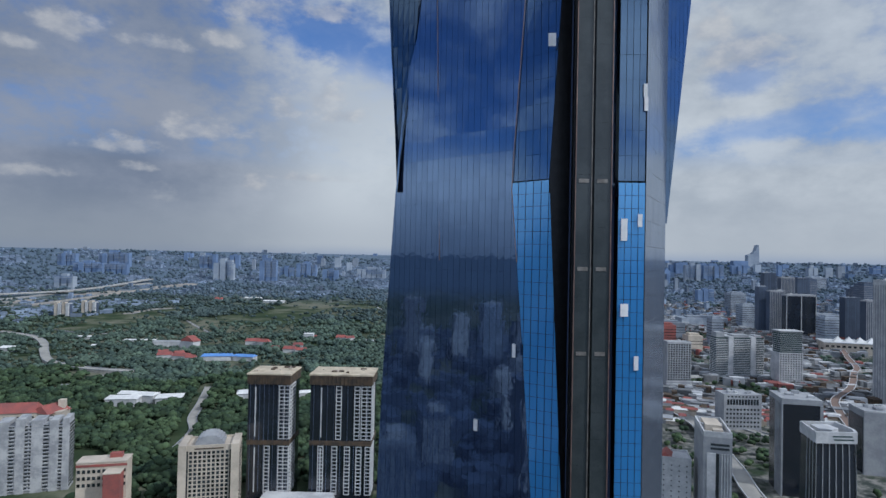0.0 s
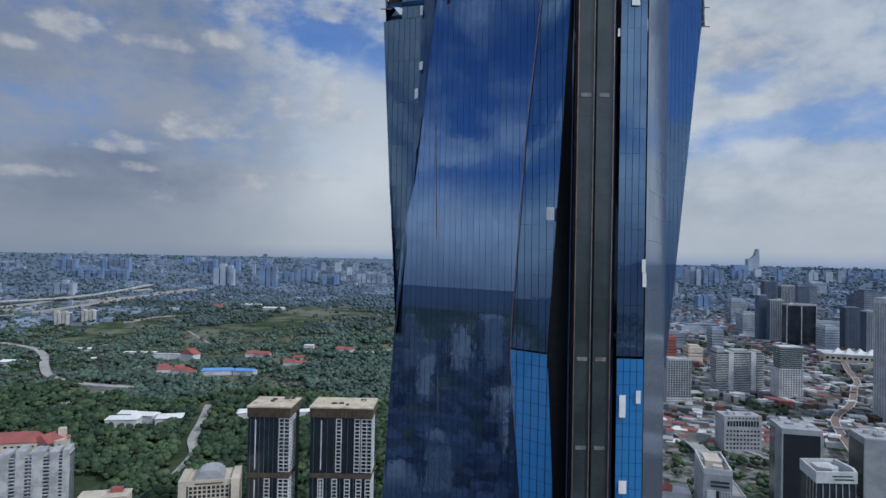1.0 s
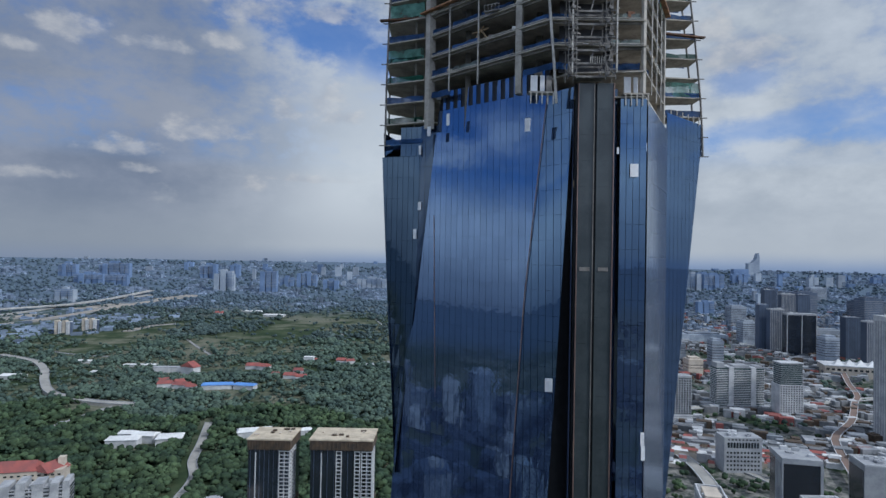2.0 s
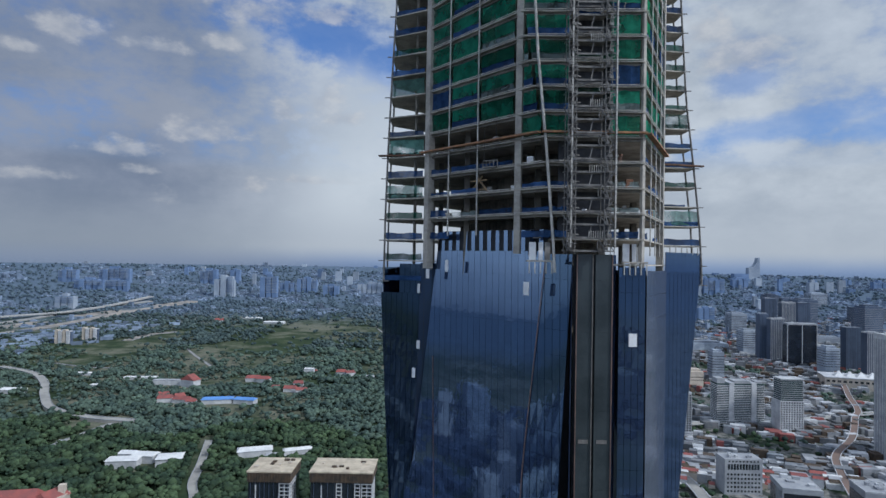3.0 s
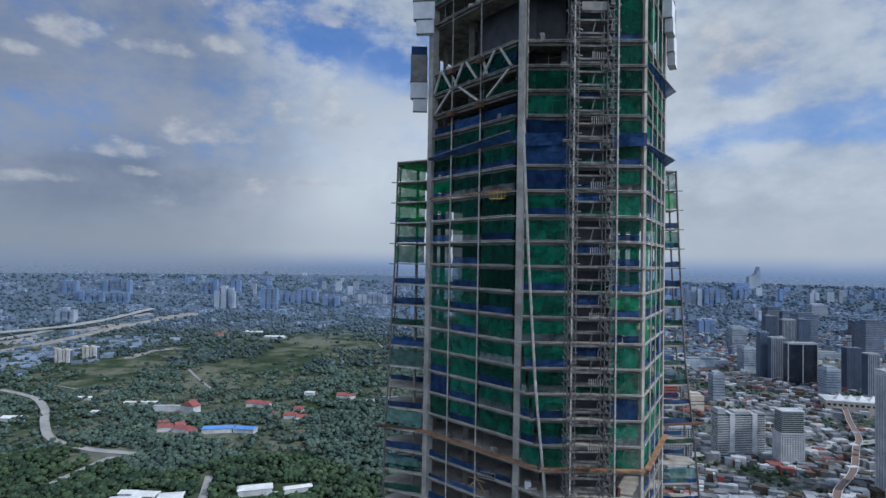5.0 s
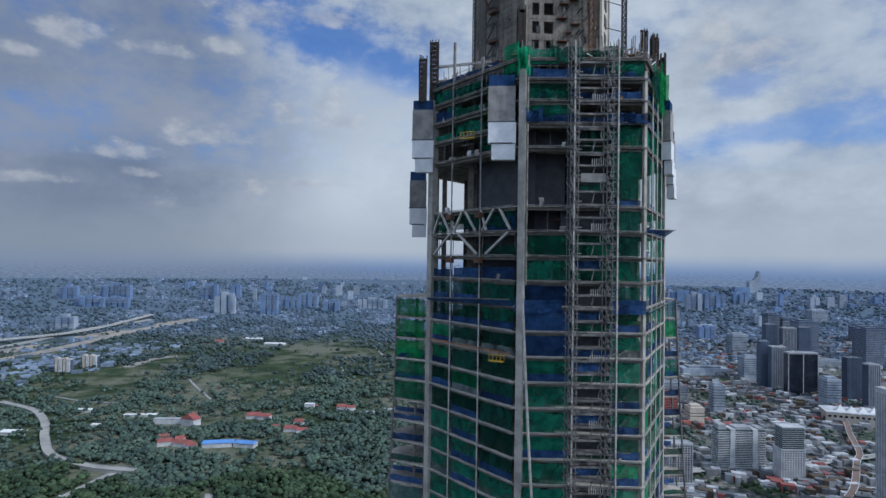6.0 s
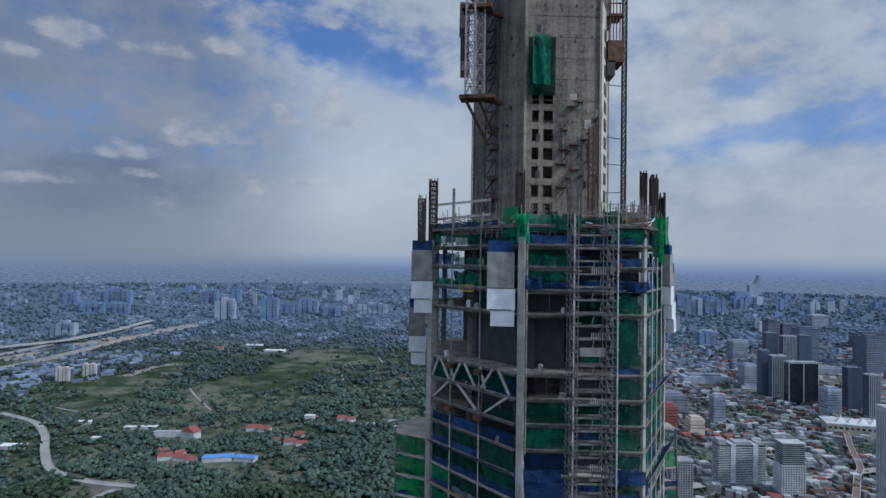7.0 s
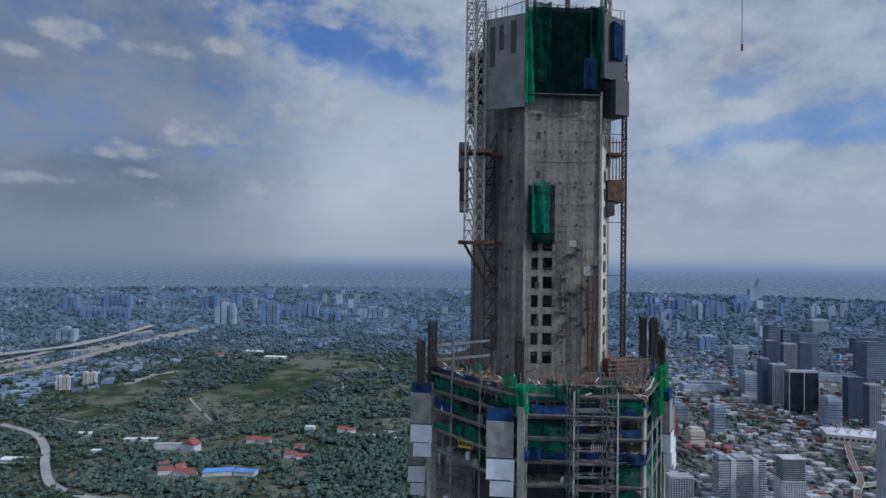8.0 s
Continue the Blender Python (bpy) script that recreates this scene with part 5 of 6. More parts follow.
def roof_clutter(e, w, d, h, n, material=None):
    for k in range(n):
        s = (2 + 5 * rng.random(), 2 + 4 * rng.random(), 1.5 + 2.5 * rng.random())
        local("roof_unit", Shape().box((rng.uniform(-.35, .35) * w, rng.uniform(-.3, .3) * d, h + s[2] / 2), s), material or (GREY_WALL if k % 2 else WHITE_WALL), e)


# white apartment slab and its red-roofed neighbour
e = site("apartment_block", -367, 538, 20, "white apartment block with stacked balconies and stepped roofline", "apartment block")
body(e, 58, 18, 60, APARTMENT_WALL)
for k, (x, w, h) in enumerate(((-22, 9, 64), (-9, 7, 66), (4, 9, 64), (17, 7, 63.5), (26, 5, 64.5))):
    body(e, w, 19.5, h, APARTMENT_WALL, "bay", 0, (x, -0.6))
windows(e, 58, 18.2, 2, 60, 18, 11, 4.0, 1.9, None, 1, 4)
rail = Shape().box((0, 0, 0), (5.6, 1.2, .9)).mesh("balcony")
for r in range(18):
    for x in (-15.5, -2.5, 10.5, 21.5):
        local("balcony", rail, APARTMENT_WALL, e, (x, -9.8, 3 + 58 * r / 18))
roof_clutter(e, 50, 14, 60, 7)
e = site("apartment_block", -405, 585, 14, "cream apartment block with dusty red tiled roofs", "apartment block")
body(e, 64, 20, 58, CREAM_WALL)
local("roof", Shape().gable((-12, 0, 58), (44, 22, 0), 8), RED_TILE, e)
local("roof", Shape().gable((18, 0, 57), (26, 24, 0), 7, 60), RED_TILE, e)
local("lift_house", Shape().box((27, 4, 62), (6, 6, 10)), CREAM_WALL, e)
windows(e, 64, 20, 20, 56, 8, 11, 2.6, 1.6)
# low building with pale terrace and red walls
e = site("office_block", -268, 476, 14, "low red and cream block with a pale roof terrace", "office block")
body(e, 36, 16, 50, CREAM_WALL)
local("roof", Shape().box((0, 0, 50.4), (37, 17, 0.8)), CREAM_WALL, e)
local("wing", Shape().box((10, -12, 22), (12, 14, 44)), RED_TILE, e)
local("wing_roof", Shape().box((10, -12, 44.4), (12.6, 14.6, .8)), CREAM_WALL, e)
local("roof_unit", Shape().box((8, 3, 52.5), (9, 5, 3.4)), RED_TILE, e)
windows(e, 36, 16, 30, 46, 3, 10, 2.2, 2.6)
local("red_fascia", Shape().box((0, -8.2, 47.8), (36.6, .6, 1.8)), RED_TILE, e)
# cream hotel with an arched crown
e = site("hotel", -190, 494, 14, "cream hotel slab with a deep window grid and arched crown", "hotel")
body(e, 38, 26, 60, CREAM_WALL)
for s in (-1, 1):
    body(e, 6, 30, 62, CREAM_WALL, "pier", 0, (s * 20, 0))
    local("dark_strip", Shape().box((s * 16.6, -13.2, 29), (1.6, .5, 56)), WINDOW, e)
windows(e, 31, 26, 0, 57, 17, 9, 2.2, 2.2)
windows(e, 46, 22, 0, 57, 17, 0, 1.6, 2.0, None, 1, 4)
arch = Shape()
for k in range(12):
    a, b = math.pi * k / 12, math.pi * (k + 1) / 12
    arch.prism([(11 * math.cos(b), -10), (11 * math.cos(a), -10), (11 * math.cos(a), 10), (11 * math.cos(b), 10)], 60, 60 + 8 * max(.05, math.sin((a + b) / 2)))
local("crown", arch, GREY_WALL, e, label="grey barrel-vaulted roof")
local("sign_bar", Shape().box((0, -13.2, 58.6), (22, .3, .9)), BROWN_BAND, e)
parapet(e, 38, 26, 60, CREAM_WALL)


def twin(x, y, w, d, strips_hi, strips_lo, turn):
    e = site("condominium_tower", x, y, turn, "dark glass condominium tower with white window grids and brown top", "tower", "twin condominiums")
    body(e, w, d, 104, DARK_GLASS)
    body(e, w + 1.6, d + 1.6, 112, BROWN_BAND, "parapet_band", 104.2)
    body(e, w + 2.6, d + 2.6, 113.4, TAN_ROOF, "roof", 112.2)
    for k in range(7):
        local("roof_unit", Shape().box((rng.uniform(-.4, .4) * w, rng.uniform(-.35, .35) * d, 114.0), (rng.uniform(1.5, 5), rng.uniform(1.5, 4), 1.2)), CREAM_WALL if k % 2 else BROWN_BAND, e)
    post = Shape().box((0, 0, 0), (.5, .6, 8)).mesh("brown_fin")
    for k in range(15):
        local("brown_fin", post, TIMBER if k % 3 else BROWN_BAND, e, (-w / 2 + w * (k + .5) / 15, -d / 2 - 1.0, 108))
    body(e, w + .8, d + .8, 56, BROWN_BAND, "belt", 52)
    for z0, z1, strips in ((57.5, 103, strips_hi), (10, 51, strips_lo)):
        n = round((z1 - z0) / 3.25)
        for x0, cols in strips:
            wide = 4.4 * cols
            bar = Shape().box((0, 0, 0), (wide + .6, .7, .6)).mesh("grid_bar")
            post = Shape().box((0, 0, 0), (.65, .7, z1 - z0)).mesh("grid_post")
            for k in range(n + 1):
                local("grid_bar", bar, WHITE_WALL, e, (x0 + wide / 2, -d / 2 - .3, z0 + (z1 - z0) * k / n))
            for k in range(cols + 1):
                local("grid_post", post, WHITE_WALL, e, (x0 + 4.4 * k, -d / 2 - .32, (z0 + z1) / 2))
        bar = Shape().box((0, 0, 0), (d * .55, .7, .9)).mesh("grid_bar")
        post = Shape().box((0, 0, 0), (.8, .7, z1 - z0)).mesh("grid_post")
        for k in range(n + 1):
            local("grid_bar", bar, WHITE_WALL, e, (w / 2 + .3, -d * .22, z0 + (z1 - z0) * k / n), 90)
        for k in range(4):
            local("grid_post", post, WHITE_WALL, e, (w / 2 + .32, -d / 2 + d * .55 * k / 3, (z0 + z1) / 2), 90)
        local("white_strip", Shape().box((-w * .32, -d / 2 - .2, (z0 + z1) / 2), (.9, .5, z1 - z0 - 3)), WHITE_WALL, e)
    fin = Shape().box((0, 0, 0), (.35, .5, 92)).mesh("glass_fin")
    for k in range(9):
        local("glass_fin", fin, DARK_BLOCK, e, (-w / 2 + w * (k + .5) / 9, -d / 2 - .1, 54 + 4))
    return e


twin(-149, 531, 36, 34, [(9, 2)], [(-3, 1), (9, 2)], 0)
twin(-87, 533, 53, 34, [(-4, 1), (12, 1), (18, 2)], [(-19, 1), (-7, 1), (4, 1), (14, 1), (22, 1)], 0)
e = site("car_park", -120, 500, 0, "white multi-deck car park at the foot of the towers", "car park")
for k in range(4):
    local("deck", Shape().box((0, 0, 2.5 + 3.2 * k), (60, 26, 1.2)), WHITE_WALL, e)
body(e, 56, 22, 12, DARK_BLOCK, "inner_wall")

# ---- right-hand city ----


def ribbed(name, x, y, w, d, h, wall, ribs, label, turn=0, rib_mat=None, top=3.0, base=0.0, n_side=0, side=-1, gap=0.5):
    e = site(name, x, y, turn, label, "office tower")
    body(e, w, d, h - top, wall)
    body(e, w + .6, d + .6, h, rib_mat or GREY_WALL, "crown", h - top)
    rib = Shape().box((0, 0, 0), (w / ribs * gap, .9, h - top - base)).mesh("rib")
    for k in range(ribs + 1):
        local("rib", rib, rib_mat or GREY_WALL, e, (-w / 2 + w * k / ribs, -d / 2 - .3, (h - top + base) / 2))
    for k in range(n_side):
        local("rib", rib, rib_mat or GREY_WALL, e, (side * (w / 2 + .3), -d / 2 + d * (k + .5) / n_side, (h - top + base) / 2), 90)
    roof_clutter(e, w, d, h, 4)
    return e


e = site("apartment_tower", 548, 1110, 0, "pale apartment tower with balcony bands and two white shafts", "apartment tower")
body(e, 87, 26, 80, GREEN_GLASS)
for x in (-17, 24):
    body(e, 9, 29, 82, WHITE_WALL, "shaft", 0, (x, -.4))
slab = Shape().box((0, 0, 0), (88, 28.5, 1.15)).mesh("balcony_slab")
for k in range(24):
    local("balcony_slab", slab, WHITE_WALL, e, (0, 0, 3.2 + 3.2 * k))
for x, w, h in ((-35, 14, 89), (3, 30, 85), (35, 12, 84)):
    body(e, w, 22, h, GREY_WALL, "roof_house", 78, (x, 1))
e = site("apartment_tower", 614, 1062, 0, "white punched-window tower with green glass upper floors", "apartment tower")
body(e, 42, 28, 61, WHITE_WALL)
body(e, 38, 24, 98, GREEN_GLASS, "upper_wall", 61.1, (1, 0))
for k in range(10):
    local("floor_band", Shape().box((1, 0, 64 + 3.6 * k), (39.5, 25.5, .9)), GREY_WALL, e)
local("roof_slab", Shape().box((1, 0, 99), (41, 27, 1.6)), WHITE_WALL, e)
windows(e, 41, 28, 4, 60, 14, 9, 2.2, 2.0, None, -1, 5)
e = site("office_block", 393, 790, 0, "grey office block with punched windows and a tall dark top row", "office block")
body(e, 49, 26, 46, GREY_WALL)
windows(e, 45, 26, 2, 29, 5, 10, 2.4, 2.4)
windows(e, 42, 26, 32, 40, 1, 11, 2.6, 7.0)
windows(e, 42, 26, 41.5, 44.5, 1, 9, 2.2, 1.8)
roof_clutter(e, 45, 22, 46, 5)
e = site("apartment_tower", 398, 1010, 0, "pale slab with a regular grid of windows", "apartment tower")
body(e, 40, 20, 82, GREY_WALL)
windows(e, 39, 20, 18, 80, 16, 9, 2.6, 2.4)
for k in range(4):
    local("white_band", Shape().box((0, -10.2, 4 + 4.2 * k), (44, 1.2, 1.6)), WHITE_WALL, e)
parapet(e, 40, 20, 82, WHITE_WALL)
e = ribbed("office_tower", 340.4, 574, 34, 36, 91, DARK_GLASS, 1, "dark glass office slab framed by pale ribbed piers", -12, GREY_WALL, 5, gap=.04)
for k in range(5):
    local("pier", Shape().box((-17.3, -16 + 3.4 * k, 43), (1.4, 1.7, 86)), GREY_WALL, e)
local("pier", Shape().box((16.2, -18.5, 43), (2.2, 1.4, 86)), GREY_WALL, e)
# tower with an inclined crown
e = site("office_tower", 278.5, 436, 0, "grey-green ribbed office tower with a white rimmed crown", "office tower")
hexa = [(-10.5, 0), (-13.5, -15), (13.5, -15), (17, -7), (17, 12), (-8, 12)]
local("wall", Shape().prism([(x * 1.12, y * 1.12) for x, y in hexa], 0, 92, hexa), DARK_GLASS, e)
for a, b in zip(hexa[:4], hexa[1:4]):
    n = 3 if abs(a[0] - b[0]) < 10 else 6
    for k in range(n + 1):
        p = lerp(a, b, k / n)
        local("rib", Shape().beam((p[0] * 1.13, p[1] * 1.13, 0), (p[0] * 1.02, p[1] * 1.02, 92), 0.5), GREY_WALL, e)
crown = Shape()
k = len(hexa)
outer = [(x * 1.08, y * 1.08) for x, y in hexa]
inner = [(x * .98, y * .98) for x, y in hexa]
for i in range(k):
    a, b, c, d = outer[i], outer[(i + 1) % k], inner[(i + 1) % k], inner[i]
    crown.prism([a, b, c, d], 91.5, 99.5)
local("crown", crown, WHITE_WALL, e, label="white crown parapet")
for z in (96.5, 94.2):
    local("lettering_bar", Shape().box((4 if z > 95 else 5, -16.35, z), (14, .15, .9)), GREEN_GLASS, e)
local("roof_house", Shape().prism([(-6, -5), (2, -8), (9, -4), (8, 6), (-5, 6)], 92, 99), WHITE_WALL, e)
# grey and white tower with light well
e = site("office_tower", 213.9, 469.6, -15, "grey concrete tower with white front panels and open roof court", "office tower")
body(e, 20, 46, 86, GREY_WALL)
body(e, 6, 1.2, 74, WHITE_WALL, "front_panel", 0, (-4.5, -23.3))
for k in range(4):
    local("fin", Shape().box((3 + 1.9 * k, -23.4, 37), (.9, 1.2, 74)), WHITE_WALL, e)
local("dark_slot", Shape().box((-.1, -23.1, 37), (2.2, .6, 74)), WINDOW, e)
for z in (77.5, 80.5):
    local("louvre", Shape().box((1.5, -23.1, z), (13, .6, 1.6)), WINDOW, e)
parapet(e, 20, 46, 86, WHITE_WALL, 1.0, 4.0)
local("roof_house", Shape().box((0, 6, 88), (12, 22, 5)), CREAM_WALL, e)
local("roof_unit", Shape().box((2, -10, 87.5), (7, 6, 3)), CREAM_WALL, e)
roof_clutter(e, 15, 36, 86, 6)
e = site("shop_house_block", 190, 486, -14, "white apartment block with a red tiled roof corner", "apartment block")
body(e, 24, 22, 60, WHITE_WALL)
windows(e, 23, 22, 4, 57, 13, 4, .9, .9, None, -1, 3)
local("roof", Shape().gable((-6, 0, 60), (18, 10, 0), 4, 80), RED_TILE, e)
parapet(e, 24, 22, 60, WHITE_WALL)
e = site("shop_house_block", 197, 470, 0, "low white-roofed block below the towers", "block")
body(e, 40, 20, 22, WHITE_WALL)
roof_clutter(e, 36, 18, 22, 7)
e = site("office_tower", 466, 633, -12, "grey office tower with a strip of small square windows", "office tower")
body(e, 46, 36, 65, GREY_WALL)
local("glass_face", Shape().box((-23.2, 0, 30), (.6, 32, 58)), DARK_GLASS, e)
windows(e, 6, 36.6, 2, 62, 19, 1, 1.4, 1.6)
local("glass_face", Shape().box((14, -18.2, 28), (16, .6, 48)), WINDOW, e)
parapet(e, 46, 36, 65, WHITE_WALL)
roof_clutter(e, 40, 28, 65, 6)
ribbed("office_tower", 703, 915, 52, 44, 196, GREY_WALL, 16, "tall grey tower with close vertical ribs", 0, WHITE_WALL, 8, 0, 8, gap=.35)
ribbed("office_tower", 1070, 1790, 88, 26, 128, DARK_GLASS, 2, "broad black glass slab with pale edge piers", 0, GREY_WALL, 5, gap=.06)
# Haze on these towers is only the bluish tint of their walls.
ribbed("office_tower", 1039, 1863, 44, 26, 135, DARK_BLOCK, 8, "dark ribbed office tower, haze tinted into its walls", 0, GREY_WALL, 4, gap=0.3)
ribbed("office_tower", 1017, 1903, 28, 26, 145, DARK_BLOCK, 3, "dark ribbed office tower, haze tinted into its walls", 0, DARK_BLOCK, 4, gap=0.2)
ribbed("office_tower", 1104, 2023, 38, 26, 188, DARK_BLOCK, 4, "dark ribbed office tower, haze tinted into its walls", 0, DARK_BLOCK, 4, gap=0.2)
ribbed("office_tower", 1193, 2073, 45, 26, 173, DARK_BLOCK, 9, "dark ribbed office tower, haze tinted into its walls", 0, GREY_WALL, 4, gap=0.3)
ribbed("office_tower", 1277, 2123, 41, 26, 169, DARK_BLOCK, 5, "dark ribbed office tower, haze tinted into its walls", 0, DARK_BLOCK, 4, gap=0.3)
ribbed("office_tower", 1171, 1713, 43, 26, 126, DARK_BLOCK, 6, "dark ribbed office tower, haze tinted into its walls", 0, DARK_BLOCK, 4, gap=0.3)
ribbed("office_tower", 1154, 1613, 30, 26, 125, DARK_BLOCK, 6, "dark ribbed office tower, haze tinted into its walls", 0, GREY_WALL, 4, gap=0.3)
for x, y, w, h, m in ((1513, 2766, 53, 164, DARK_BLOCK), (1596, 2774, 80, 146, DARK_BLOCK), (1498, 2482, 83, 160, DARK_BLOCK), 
                      (1342, 2240, 64, 64, MID_BLOCK), (1466, 2303, 132, 26, MID_BLOCK), (707, 1546, 30, 74, MID_BLOCK), (607, 1446, 35, 41, CREAM_WALL),
                      (2004, 2813, 161, 108, DARK_BLOCK), (1083, 1676, 40, 72, MID_BLOCK), (629, 1690, 95, 47, MID_BLOCK),
                      (914, 2108, 161, 24, MID_BLOCK), (1361, 3107, 95, 74, MID_BLOCK), (1272, 2595, 65, 89, MID_BLOCK), (1032, 2027, 47, 78, MID_BLOCK),
                      (1640, 2300, 70, 150, DARK_BLOCK), (1760, 2480, 90, 130, DARK_BLOCK), (560, 1500, 40, 60, RED_TILE), (2060, 3300, 90, 150, MID_BLOCK)):
    e = site("office_tower", x, y, 0, "mid-distance office or housing tower of the city", "tower", "city towers")
    d = min(60, w)
    body(e, w, d, h, m)
    body(e, w * .7, d * .6, h + 5, m, "roof_house", h)
    band = Shape().box((0, 0, 0), (w + .5, d + .5, 1.3)).mesh("floor_band")
    for k in range(3, int(h / 7)):
        local("floor_band", band, WINDOW if m is not DARK_BLOCK else GREY_WALL, e, (0, 0, 7 * k))

# mall with tented roof lights
e = site("shopping_mall", 1045, 1475, -18, "long pale mall roof with a row of white tent lights", "mall")
body(e, 190, 70, 26, CREAM_WALL)
local("roof", Shape().box((0, 0, 27), (194, 74, 2)), WHITE_WALL, e)
for k in range(6):
    s = Shape()
    x = -60 + 24 * k
    n = len(s.v)
    s.v += [(x - 11, -20, 28), (x + 11, -20, 28), (x + 11, 2, 28), (x - 11, 2, 28), (x, -9, 41)]
    s.f += [(0, 1, 4), (1, 2, 4), (2, 3, 4), (3, 0, 4), (3, 2, 1, 0)]
    local("tent_light", s, WHITE_ROOF, e)
windows(e, 190, 70.4, 12, 24, 1, 16, 7, 5)

# roads, elevated rail and expressways


def ribbon(name, pts, width, z, material, label, category, thick=1.2, pillars=0):
    """A smooth strip through plan points, with real thickness."""
    dense = []
    for i in range(len(pts) - 1):
        p0, p1, p2, p3 = pts[max(0, i - 1)], pts[i], pts[i + 1], pts[min(len(pts) - 1, i + 2)]
        for k in range(8):
            t = k / 8
            dense.append(tuple(0.5 * (2 * b + (c - a) * t + (2 * a - 5 * b + 4 * c - d) * t * t + (3 * b - a - 3 * c + d) * t ** 3) for a, b, c, d in zip(p0, p1, p2, p3)))
    dense.append(pts[-1])
    s = Shape()
    edges = []
    for i, p in enumerate(dense):
        a, b = dense[max(0, i - 1)], dense[min(len(dense) - 1, i + 1)]
        n = Vector((b[1] - a[1], -(b[0] - a[0]))).normalized() * width / 2
        edges.append(((p[0] - n.x, p[1] - n.y), (p[0] + n.x, p[1] + n.y)))
    for (l0, r0), (l1, r1) in zip(edges, edges[1:]):
        n, lift = len(s.v), [rise_at(*p) for p in (r0, r1, l1, l0)]
        s.prism([r0, r1, l1, l0], z - thick, z)
        for i in range(8):
            s.v[n + i] = (*s.v[n + i][:2], s.v[n + i][2] + lift[i % 4])
    ob = tagged(part(name, s, material, None), label, category, kind="structure")
    if pillars:
        for i in range(0, len(dense), pillars):
            part("pillar", Shape().box((*dense[i], rise_at(*dense[i]) + (z - thick) / 2), (2.4, 2.4, z - thick)), GREY_WALL, ob)
    for side in (0, 1):
        k = Shape()
        for e0, e1 in zip(edges, edges[1:]):
            k.beam((*e0[side], z + .4 + rise_at(*e0[side])), (*e1[side], z + .4 + rise_at(*e1[side])), 0.9)
        part("kerb", k, WHITE_WALL if pillars else GREY_WALL, ob)
    return ob


ribbon("road", [(-1138, 1515), (-1000, 1440), (-900, 1335), (-825, 1225), (-740, 1120), (-640, 1065), (-545, 1045)], 16, 6, ROAD, "pale curving road through the woods", "road", 6)
ribbon("road", [(-603, 915), (-592, 985), (-578, 1040), (-520, 1050)], 9, .6, ROAD, "narrow pale lane between trees", "road", .6)
ribbon("road", [(-377, 960), (-345, 850), (-326, 778), (-300, 720), (-290, 650)], 11, .6, ROAD, "pale gravel lane cut through the woods", "road", .6)
ribbon("road", [(-2350, 1850), (-2060, 2200), (-1862, 2468), (-1689, 2763), (-1627, 3275)], 30, 14, ROAD, "pale elevated expressway", "road", 2.5, 6)
ribbon("road", [(-2150, 1650), (-1900, 2050), (-1725, 2288), (-1631, 2670), (-1513, 2992), (-1376, 3277)], 84, .8, SANDY, "broad pale expressway at grade", "road", .8)
ribbon("road", [(-1621, 2046), (-1579, 2267), (-1552, 2542), (-1509, 2875), (-1368, 3257)], 46, 3, SANDY, "broad sandy roadworks strip beside the expressway", "road", 3)
ribbon("road", [(-1811, 2284), (-1760, 2524), (-1732, 2834), (-1580, 3180)], 22, 5, ROAD, "pale at-grade carriageway beside the expressway", "road", 4)
ribbon("rail_viaduct", [(1080, 1640), (958, 1421), (905, 1330), (835, 1200), (790, 1142), (690, 1005), (605, 915), (560, 840), (503, 718)], 11, 12, RAIL, "red-brown elevated rail deck curving between towers", "railway", 1.6, 5)
ribbon("road", [(325, 880), (332, 775), (305, 620), (285, 540), (270, 430)], 16, 7, ROAD, "grey flyover beside the towers", "road", 1.5, 6)
ribbon("road", [(330, 1040), (473, 1094), (640, 1120), (795, 1172), (980, 1230)], 16, 8, ROAD, "grey flyover crossing the city", "road", 1.5, 6)
ribbon("road", [(345, 900), (420, 720), (400, 610), (330, 520)], 12, .7, ROAD, "pale street", "road", .7)

ribbon("path", [(-393, 2187), (-356, 2074), (-345, 1969), (-318, 1876)], 7, .5, ROAD, "winding pale footpath across the grass", "path", .5)
ribbon("path", [(-860, 1954), (-740, 1761), (-632, 1603)], 7, .5, ROAD, "pale footpath across the grass", "path", .5)
ribbon("path", [(-1056, 1601), (-943, 1554), (-825, 1542)], 6, .5, ROAD, "straight pale farm track", "path", .5)
ribbon("path", [(-274, 2924), (-302, 2638), (-236, 2343)], 7, .5, ROAD, "pale track beside the trees", "path", .5)
ribbon("path", [(-1012, 3097), (-897, 2964), (-721, 2829)], 6, .5, ROAD, "pale lane through the scrub", "path", .5)
ribbon("road", [(-1096, 2044), (-1093, 2215), (-1033, 2294)], 34, .5, SANDY, "sandy cleared strip among the trees", "road", .5)

# ---- houses and halls in the trees ----


def house(x, y, w, d, h, rise, turn, wall, roof, label, category="house", group="houses in the trees"):
    e = site("house", x, y, turn, label, category, group)
    body(e, w * .94, d * .9, h, wall)
    local("roof", Shape().gable((0, 0, h), (w, d, 0), rise), roof, e)
    return e


RH = "red tiled house among the trees"
